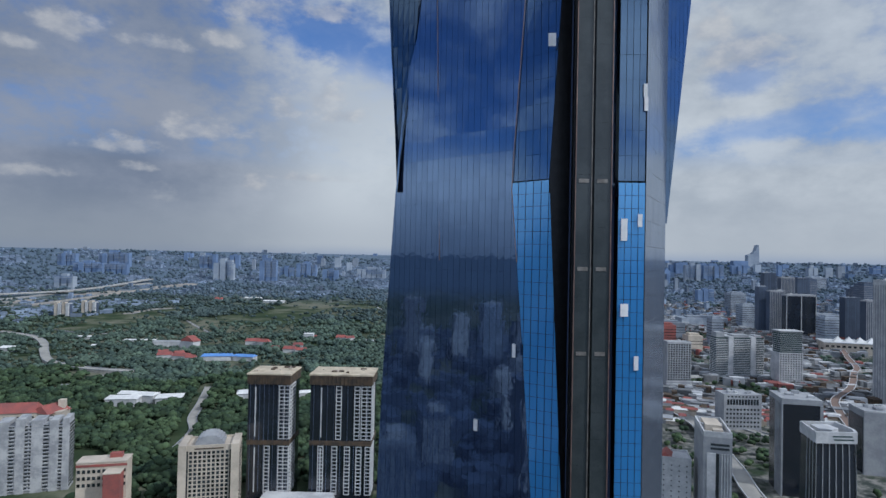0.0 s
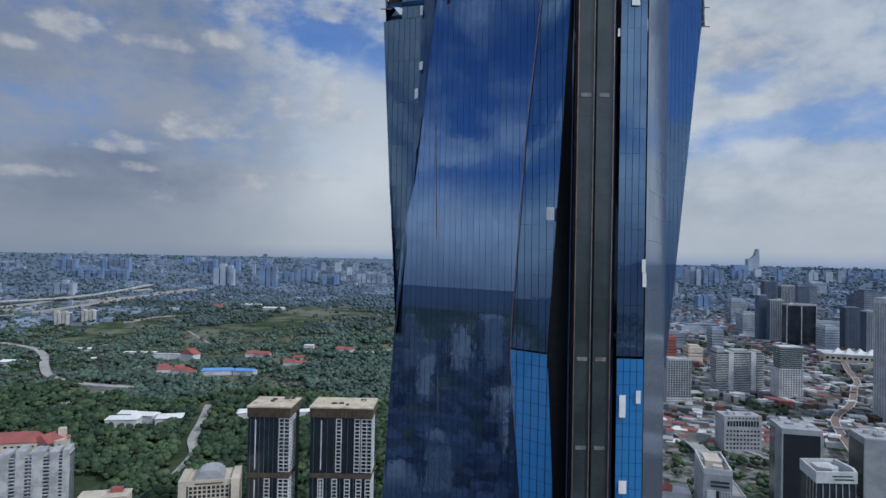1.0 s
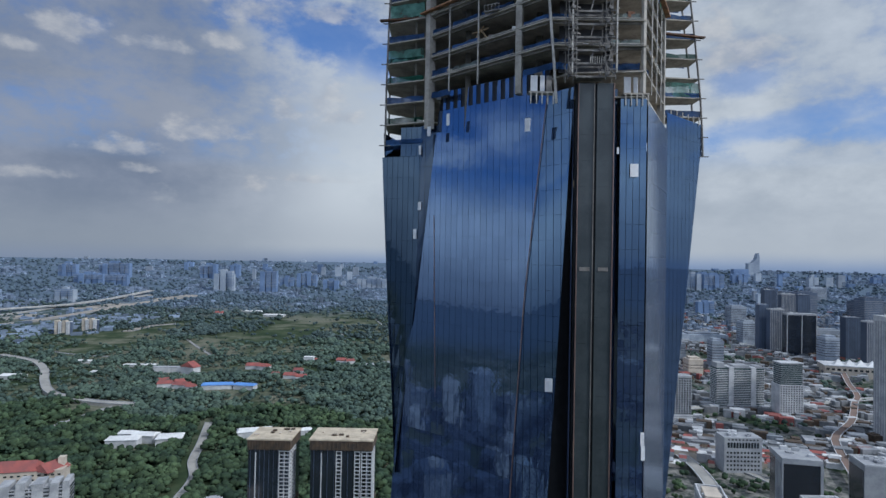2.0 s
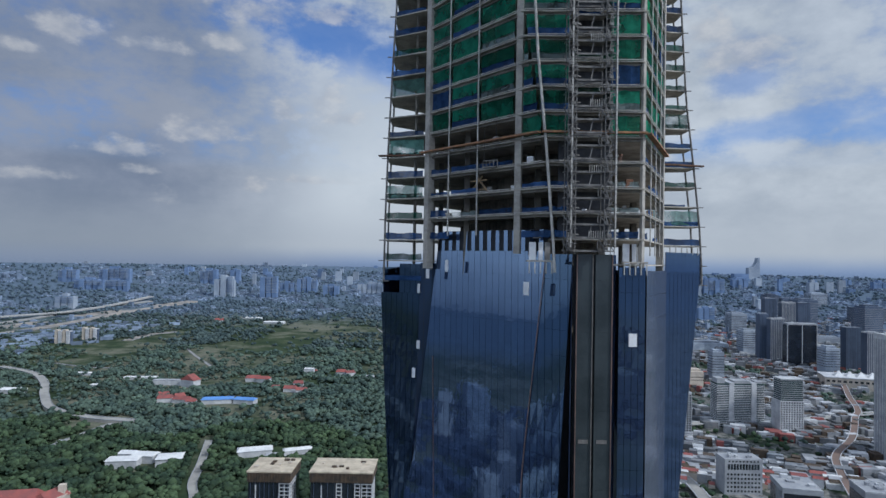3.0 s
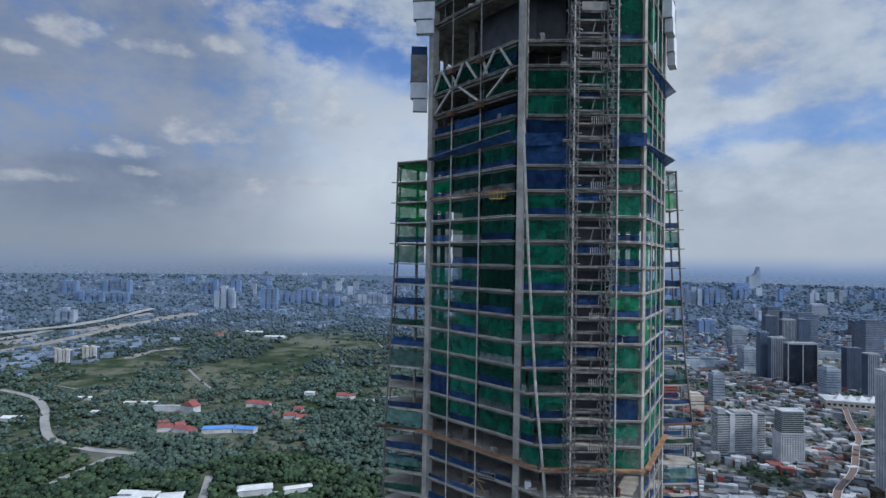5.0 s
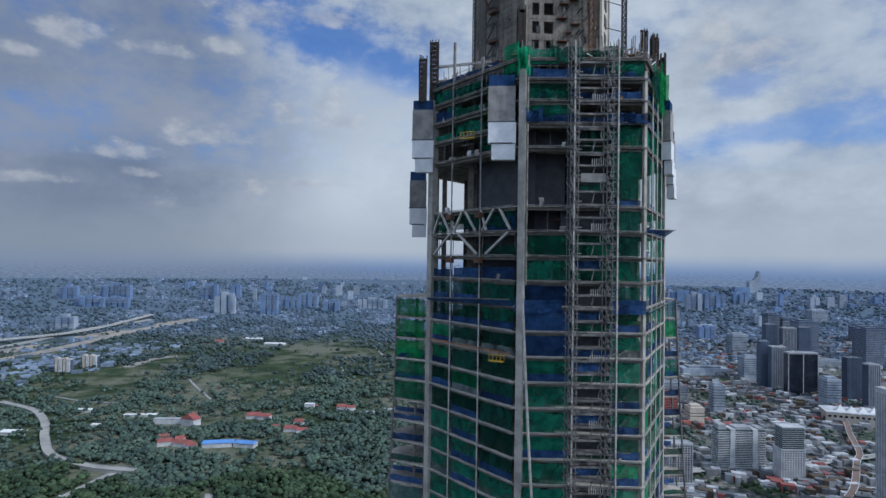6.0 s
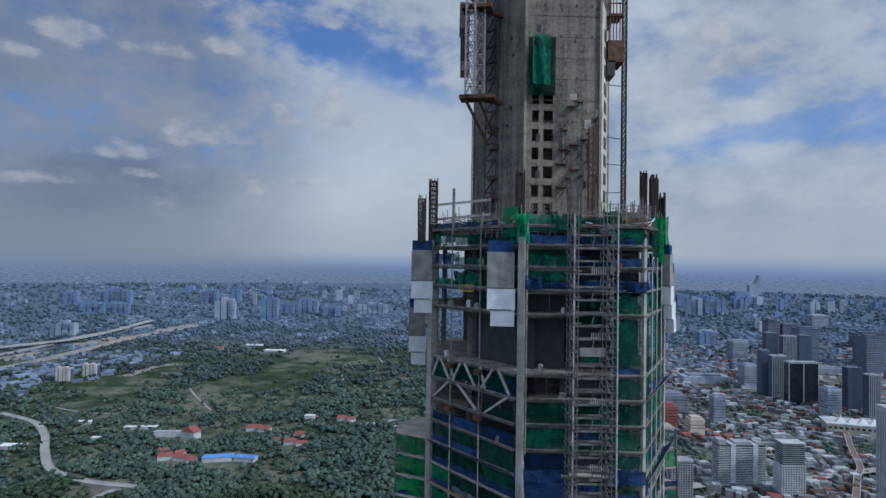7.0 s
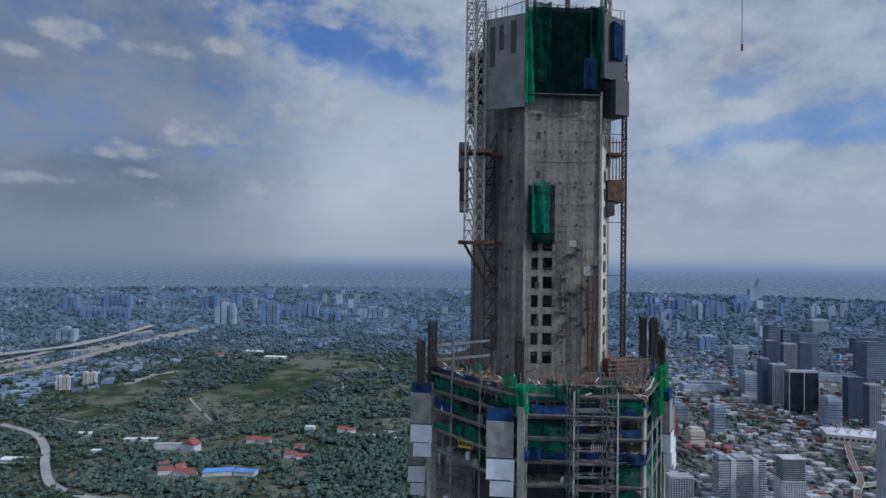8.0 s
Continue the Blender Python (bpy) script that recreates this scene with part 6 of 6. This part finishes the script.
for x, y, w, d, h, r, t in ((-576, 1350, 24, 40, 16, 12, 70), (-565, 1205, 30, 20, 9, 6, 15), (-527, 1200, 38, 18, 8, 6, -10), (-545, 1225, 22, 16, 8, 6, 40), (-506, 1190, 20, 16, 7, 5, 0),
                            (-455, 1420, 36, 22, 9, 6, 8), (-428, 1412, 32, 20, 9, 6, -12), (-262, 1520, 26, 18, 8, 6, 0), (-238, 1512, 24, 16, 8, 5, 20), (-340, 1318, 30, 18, 8, 6, 0),
                            (-312, 1306, 26, 16, 8, 5, 10), (-335, 1373, 24, 16, 8, 6, 0), (-285, 3368, 90, 50, 14, 9, 0), (-1008, 2649, 40, 30, 12, 8, 0), (-333, 1515, 22, 16, 8, 5, 0),
                            (-585, 1240, 24, 16, 8, 5, 20), (-375, 1330, 20, 15, 7, 5, 0)):
    house(x, y, w, d, h, r, t, WHITE_WALL, RED_TILE, RH)
for x, y, w, d, h, r, t in ((-631, 1362, 70, 16, 12, 2, 4), (-883, 1455, 40, 18, 6, 2, 0), (-912, 1255, 50, 22, 8, 4, 0), (-885, 2778, 130, 40, 10, 4, -8), (-755, 2626, 96, 36, 10, 4, -4),
                            (-191, 1470, 40, 18, 7, 3, 10), (-137, 1497, 40, 20, 8, 3, 0), (-119, 1451, 26, 16, 6, 3, 0), (-725, 1417, 76, 16, 6, 2, 6), (-769, 1330, 44, 14, 5, 2, 0),
                            (-282, 895, 52, 24, 9, 4, 18), (-220, 905, 44, 14, 7, 3, 22), (-250, 880, 24, 14, 6, 3, 15), (-594, 930, 16, 10, 4, 2, 0), (-340, 1500, 26, 16, 18, 2, 0)):
    house(x, y, w, d, h, r, t, WHITE_WALL, WHITE_ROOF if rng.random() < .7 else GREY_WALL, "pale low building with a shallow sheet roof", "building", "pale halls")
for x, w, d, t in ((-458, 62, 26, 12), (-402, 46, 22, -8)):
    house(x, 1205, w, d, 9, 4, t, WHITE_WALL, BLUE_ROOF, "hall with a bright blue sheet roof", "hall", "blue roofed hall")
for x, y, w, d, t in ((-448, 836, 44, 24, 8), (-428, 858, 34, 22, -4), (-389, 850, 36, 30, 14), (-455, 862, 26, 16, 0)):
    house(x, y, w, d, 11, 3.5, t, WHITE_WALL, WHITE_ROOF, "white hall with a shallow folded roof", "hall", "white halls")
for x, y in ((-1256, 1950), (-1212, 2025)):
    e = site("apartment_block", x, y, 0, "cream apartment pair with vertical strips", "apartment block", "apartment pair")
    for k in range(4):
        body(e, 10, 16 + 4 * (k % 2), 46 - 4 * (k % 2), CREAM_WALL if k % 2 == 0 else WHITE_WALL, "bay", 0, (-20 + 13 * k, 0))
    body(e, 52, 12, 40, DARK_BLOCK, "recess", 0, (0, 1))

# ---- far blocks on the skyline ----
FAR_L = [(-1301, 3478, 112, 128), (-1255, 3490, 26, 120), (-1046, 3516, 104, 140), (-1829, 2849, 92, 72), (-2066, 3429, 180, 70), (-1930, 3450, 160, 72), (-2073, 3703, 200, 150),
         (-881, 3775, 130, 100), (-708, 3682, 105, 74), (-475, 3844, 190, 72), (-1003, 3754, 90, 70), (-1560, 3900, 120, 110), (-1420, 4000, 70, 120), (-2300, 3600, 120, 110)]
FAR_R = [(1570, 3765, 100, 124), (1715, 3793, 140, 140), (1975, 3990, 110, 150), (1650, 4104, 190, 155), (2275, 3681, 66, 138), (2360, 4121, 56, 150), (2608, 3866, 52, 108),
         (1293, 2952, 90, 70), (1810, 4150, 120, 140), (2080, 4200, 150, 135), (1480, 4250, 140, 130), (2450, 3950, 50, 120), (1380, 3900, 90, 95), (2700, 3700, 90, 80)]
for k, (x, y, w, h) in enumerate(FAR_L + FAR_R):
    e = site("distant_tower", x, y, 0, "distant skyline tower, haze put into its colour", "tower", "skyline towers")
    base = rise_at(x, y) - 4
    e.location.z = base
    h = min(h, 208 + 10 * rng.random() - base)
    # Both skyline colours have the haze painted in.
    stuff = HAZED_PALE if k in (0, 1, 3, 9, 14, 18) else HAZED_CITY
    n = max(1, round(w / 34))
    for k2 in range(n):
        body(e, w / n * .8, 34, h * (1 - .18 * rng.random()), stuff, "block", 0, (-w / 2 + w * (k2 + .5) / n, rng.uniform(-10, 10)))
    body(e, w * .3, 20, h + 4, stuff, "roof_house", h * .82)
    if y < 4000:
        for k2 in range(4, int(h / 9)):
            local("floor_band", Shape().box((0, -17.5, 9 * k2), (w * .92, 2.0, 2.2)), HAZED_PALE if stuff is HAZED_CITY else HAZED_CITY, e)
e = site("distant_tower", 2190, 4250, 0, "sail-shaped skyline skyscraper with a leaning tip, haze put into its colour", "tower")
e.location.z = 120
body(e, 105, 50, 118, HAZED_CITY, "low_block", 0, (-80, 0))
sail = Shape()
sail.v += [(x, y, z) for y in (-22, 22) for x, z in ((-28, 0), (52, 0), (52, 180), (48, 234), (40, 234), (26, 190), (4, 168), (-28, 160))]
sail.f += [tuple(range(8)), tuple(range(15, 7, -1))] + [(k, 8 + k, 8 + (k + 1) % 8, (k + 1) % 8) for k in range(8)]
local("sail", sail, HAZED_PALE, e)


def scatter(name, spots, material, label, category):
    s = Shape()
    for x, y, w, d, h, t in spots:
        z = rise_at(x, y) - 3
        s.box((x, y, z + (h + 3) / 2), (w, d, h + 3), t)
    return tagged(part(name, s, material, None), label, category, kind="stuff")


rs = random.Random(5)
EXPRESS = [(-1621, 2046), (-1579, 2267), (-1552, 2542), (-1509, 2875), (-1368, 3257), (-1811, 2284), (-1760, 2524), (-1732, 2834), (-1580, 3180), (-2350, 1850), (-2060, 2200), (-1862, 2468), (-1689, 2763), (-1627, 3275), (-2150, 1650), (-1900, 2050), (-1725, 2288), (-1631, 2670), (-1513, 2992), (-1376, 3277)]


def clear_of_express(x, y, gap=42):
    for (ax, ay), (bx, by) in zip(EXPRESS, EXPRESS[1:]):
        if by < ay:
            continue
        l2 = (bx - ax) ** 2 + (by - ay) ** 2
        t = max(0, min(1, ((x - ax) * (bx - ax) + (y - ay) * (by - ay)) / l2))
        if (x - ax - t * (bx - ax)) ** 2 + (y - ay - t * (by - ay)) ** 2 < gap * gap:
            return False
    return True



low, far_low, high = [], [], []
while len(low) < 5200:
    y = 620 + 2300 * rs.random() ** 1.2
    x = rs.uniform(0.16, 0.86) * y
    if noise.noise(Vector((x / 160, y / 160, 3))) > 0.18 or (x < 700 and y < 800):
        continue
    t = 20 * round(2 * noise.noise(Vector((x / 600, y / 600, 9))))
    low.append((x, y, rs.uniform(8, 26), rs.uniform(8, 16), rs.uniform(4, 14), t))
while len(far_low) < 11500:
    y = 2300 + 2600 * rs.random()
    x = rs.uniform(-0.85, 0.85) * y
    if x < 0 and y < 3000 + 500 * noise.noise(Vector((x / 300, y / 300, 1))) and not (x < -1250):
        continue
    if math.hypot(x, y) > 4950 or noise.noise(Vector((x / 260, y / 260, 5))) > (0.25 if x > 0 else 0.0) or not clear_of_express(x, y):
        continue
    tall = rs.random()
    far_low.append((x, y, rs.uniform(8, 26), rs.uniform(8, 20), rs.uniform(4, 10) if tall < .97 else rs.uniform(14, 32), rs.uniform(-30, 30)))
while len(high) < 130:
    y = 3000 + 1900 * rs.random() ** .6
    x = rs.uniform(-0.85, 0.85) * y
    if math.hypot(x, y) > 4950 or (x < -200 and (y < 3900 or rs.random() < .45)) or noise.noise(Vector((x / 420, y / 420, 8))) < -.05:
        continue
    high.append((x, y, rs.uniform(16, 46), rs.uniform(16, 30), min(rs.uniform(22, 85), 214 - rise_at(x, y)) if rise_at(x, y) < 195 else 18, 0))
low.sort(key=lambda r: r[1] + .3 * r[0])
for k, (x, y, w, d, h, t) in enumerate(low[:240]):
    e = site("shophouse", x, y, t, "low shophouse with a weathered pitched roof", "house", "shophouses")
    body(e, w * .95, d * .92, h, (WHITE_WALL, CREAM_WALL, GREY_WALL)[k % 3])
    local("roof", Shape().gable((0, 0, h), (w, d, 0), 1.5 + 1.8 * rs.random()), (GREY_WALL, RED_TILE, WHITE_ROOF, BROWN_BAND, GREY_WALL)[k % 5], e)
rest = low[240:]
scatter("houses", [r for k, r in enumerate(rest) if k % 7 < 4 or k % 14 == 11], HOUSES, "dense low grey-roofed shophouses and streets", "houses")
scatter("red_roofed_houses", [r for k, r in enumerate(rest) if k % 14 == 4], RED_TILE, "low houses with faded red roofs", "houses")
scatter("brown_roofed_houses", [r for k, r in enumerate(rest) if k % 7 == 5], BROWN_BAND, "low houses with dark brown roofs", "houses")
scatter("white_roofed_houses", [r for k, r in enumerate(rest) if k % 7 == 6], WHITE_WALL, "low houses with pale roofs", "houses")
sheds = []
while len(sheds) < 190:
    t = rs.random()
    x, y = lerp((-1454, 1931), (-1368, 2473), t)
    sheds.append((x + rs.gauss(30, 120), y + rs.gauss(-60, 120), rs.uniform(12, 44), rs.uniform(10, 24), rs.uniform(5, 13), 40 + rs.uniform(-8, 8)))
scatter("sheds", [r for r in sheds if clear_of_express(r[0], r[1], 26)], HAZED_HOUSES, "grey low sheds and yards beside the expressway", "sheds")
scatter("far_houses", far_low, HAZED_HOUSES, "sea of far low buildings tinted for haze", "buildings")
scatter("far_towers", high[::2], HAZED_CITY, "far housing towers tinted for haze", "towers")
scatter("far_pale_towers", high[1::2], HAZED_PALE, "pale far housing towers tinted for haze", "towers")

# city behind the camera, seen only as reflections in the glass
for k in range(80):
    if k < 30:
        x, y = rs.uniform(-500, 500), -rs.uniform(200, 1300)
    else:
        x = -rs.uniform(230, 1300)
        y = rs.uniform(-0.75, 0.42) * -x
    h = rs.uniform(25, 90) + (60 if rs.random() < .25 else 0)
    w = rs.uniform(22, 60)
    e = site("office_tower", x, y, 0, "city tower mirrored in the blue glass", "tower", "mirrored towers")
    body(e, w, w * .8, h, (MID_BLOCK, DARK_BLOCK, GREY_WALL, DARK_BLOCK, MID_BLOCK, WHITE_WALL)[k % 6])
    body(e, w * .5, w * .4, h + 6, GREY_WALL, "roof_house", h)
    for j in range(5):
        local("fin", Shape().box((w / 2 + .3, -w * .4 + w * .8 * (j + .5) / 5, h / 2), (.8, w / 14, h - 6)), GREY_WALL if k % 2 else DARK_BLOCK, e)
mir = [(rs.uniform(-1600, 1200), -rs.uniform(120, 2500), rs.uniform(10, 30), rs.uniform(10, 22), rs.uniform(5, 22), 0) for k in range(1400)]
mir += [(-rs.uniform(150, 1500), 0, rs.uniform(10, 30), rs.uniform(10, 22), rs.uniform(5, 26), 0) for k in range(1200)]
mir = [(x, y or rs.uniform(-.8, .5) * -x, w, d, h, t) for x, y, w, d, h, t in mir]
scatter("houses_behind", mir, DARK_BLOCK, "low buildings mirrored in the glass", "houses")

# ---- woods: many uneven crowns ----
phi = (1 + 5 ** .5) / 2
ICO = np.array([(-1, phi, 0), (1, phi, 0), (-1, -phi, 0), (1, -phi, 0), (0, -1, phi), (0, 1, phi), (0, -1, -phi), (0, 1, -phi), (phi, 0, -1), (phi, 0, 1), (-phi, 0, -1), (-phi, 0, 1)]) / (1 + phi ** 2) ** .5
TRI = np.array([(0, 11, 5), (0, 5, 1), (0, 1, 7), (0, 7, 10), (0, 10, 11), (1, 5, 9), (5, 11, 4), (11, 10, 2), (10, 7, 6), (7, 1, 8), (3, 9, 4), (3, 4, 2), (3, 2, 6), (3, 6, 8), (3, 8, 9), (4, 9, 5), (2, 4, 11), (6, 2, 10), (8, 6, 7), (9, 8, 1)])
npr = np.random.RandomState(3)
BUILT = [(-356, 536, 60), (-395, 585, 60), (-246, 476, 40), (-187, 494, 36), (-149, 531, 34), (-87, 533, 40), (-120, 500, 40), (-430, 850, 52), (-576, 1350, 40), (-540, 1200, 42), (-436, 1200, 60), (-445, 1415, 44), (-262, 1515, 34), (-330, 1310, 34),
         (396, 790, 40), (398, 1010, 36), (338, 582, 40), (273, 436, 30), (206, 464, 30), (190, 486, 24), (470, 640, 40), (560, 1110, 64), (624, 1062, 46), (-282, 895, 40), (-225, 903, 30), (-631, 1362, 40), (-885, 2778, 70), (-755, 2626, 60)]
LANES = [((-1138, 1515), (-1000, 1440)), ((-1000, 1440), (-900, 1335)), ((-900, 1335), (-825, 1225)), ((-825, 1225), (-740, 1120)), ((-740, 1120), (-545, 1045)), ((-603, 915), (-578, 1040)), ((-377, 960), (-326, 778)), ((-326, 778), (-290, 650)),
         ((325, 880), (332, 775)), ((332, 775), (305, 620)), ((305, 620), (285, 540))]


def free(x, y):
    for bx, by, r in BUILT:
        if (x - bx) ** 2 + (y - by) ** 2 < r * r:
            return False
    for (ax, ay), (bx, by) in LANES:
        l2 = (bx - ax) ** 2 + (by - ay) ** 2
        t = max(0, min(1, ((x - ax) * (bx - ax) + (y - ay) * (by - ay)) / l2))
        if (x - ax - t * (bx - ax)) ** 2 + (y - ay - t * (by - ay)) ** 2 < 150:
            return False
    return True


# grassy clearings: x, y, half width, half depth
CLEARINGS = ((-551, 2466, 152, 535), (-974, 1697, 87, 177), (-1111, 3414, 76, 222), (-723, 1864, 76, 192), (-1026, 2167, 86, 222), (-1049, 1919, 157, 155), (-556, 2021, 121, 219), (-539, 1365, 38, 44), (-613, 1044, 62, 52), (-388, 2445, 137, 179))


def in_clearing(x, y):
    ragged = 0.35 * noise.noise(Vector((x / 45, y / 45, 4)))
    return any(((x - cx) / w) ** 2 + ((y - cy) / d) ** 2 < 0.85 + ragged for cx, cy, w, d in CLEARINGS)


trees = []
for y0, y1, count, lobes in ((470, 1000, 8000, 4), (1000, 1600, 14000, 3), (1600, 2400, 14000, 2), (2400, 3300, 6000, 1)):
    made = 0
    while made < count:
        y = math.sqrt(rs.uniform(y0 * y0, y1 * y1))
        x = rs.uniform(-0.86, 0.12) * y
        made += 1
        thick = noise.noise(Vector((x / 230, y / 230, 7))) + 0.5 * noise.noise(Vector((x / 70, y / 70, 2)))
        if y > 1050 and thick > (-0.06 if y < 2400 else 0.12) + (0.28 if y < 1350 else 0) and rs.random() < .80:
            continue
        if y > 1700 and x < -0.62 * y and rs.random() < .7:
            continue
        if in_clearing(x, y) and rs.random() < .92:
            continue
        if free(x, y) and (y < 1600 or clear_of_express(x, y, 30)):
            trees.append((x, y, (2.6 + 5.6 * rs.random() ** 1.6) * (1 if y < 1600 else 1.3), lobes))
for k in range(2600):
    y = math.sqrt(rs.uniform(520 ** 2, 1900 ** 2))
    x = rs.uniform(0.2, 0.8) * y
    near = x < 480 and y < 900
    if (near or noise.noise(Vector((x / 160, y / 160, 3))) > 0.12) and free(x, y):
        trees.append((x, y, rs.uniform(3.5, 6.5), 3 if near else 1))
for k in range(9000):
    y = math.sqrt(rs.uniform(2700 ** 2, 4700 ** 2))
    x = rs.uniform(-.86, .8) * y
    if math.hypot(x, y) < 4900 and noise.noise(Vector((x / 260, y / 260, 5))) > -0.05 and clear_of_express(x, y, 30):
        trees.append((x, y, rs.uniform(6, 11), 1))


def plant(name, rows, material, label):
    V, T, base = [], [], 0
    for x, y, r, lobes in rows:
        for k in range(lobes):
            a = rs.uniform(0, 6.28)
            o = 0 if lobes == 1 else r * rs.uniform(.35, .75)
            rr = r * (1 if lobes == 1 else rs.uniform(.5, .85))
            p = ICO * (rr * npr.uniform(.72, 1.22, (12, 1))) * (1, 1, rs.uniform(.65, .95))
            V.append(p + (x + o * math.cos(a), y + o * math.sin(a), rise_at(x, y) + r * rs.uniform(.75, 1.35)))
            T.append(TRI + base)
            base += 12
    V, T = np.concatenate(V), np.concatenate(T)
    me = bpy.data.meshes.new(name)
    me.vertices.add(len(V))
    me.vertices.foreach_set("co", V.astype(np.float32).ravel())
    me.loops.add(len(T) * 3)
    me.loops.foreach_set("vertex_index", T.astype(np.int32).ravel())
    me.polygons.add(len(T))
    me.polygons.foreach_set("loop_start", np.arange(0, len(T) * 3, 3, dtype=np.int32))
    me.update(calc_edges=True)
    tagged(part(name, me, material, None), label, "trees", kind="stuff")


plant("woods", [t for t in trees if t[1] < 1020 + 60 * math.sin(t[0] / 60)], LEAF, "dense dark green tropical woods with uneven crowns")
# Farther woods take the leaf colours with haze painted in.
plant("middle_woods", [t for t in trees if 1020 + 60 * math.sin(t[0] / 60) <= t[1] < 1900], HAZED_MID_LEAF, "green woods and scrub between clearings, lightly tinted for haze")
plant("distant_woods", [t for t in trees if t[1] >= 2750], HAZED_DISTANT_LEAF, "woods at the edge of sight, haze put into their pale blue-green")
plant("far_woods", [t for t in trees if 1900 <= t[1] < 2750], HAZED_FAR_LEAF, "woods between far districts, haze put into their blue-green colour")
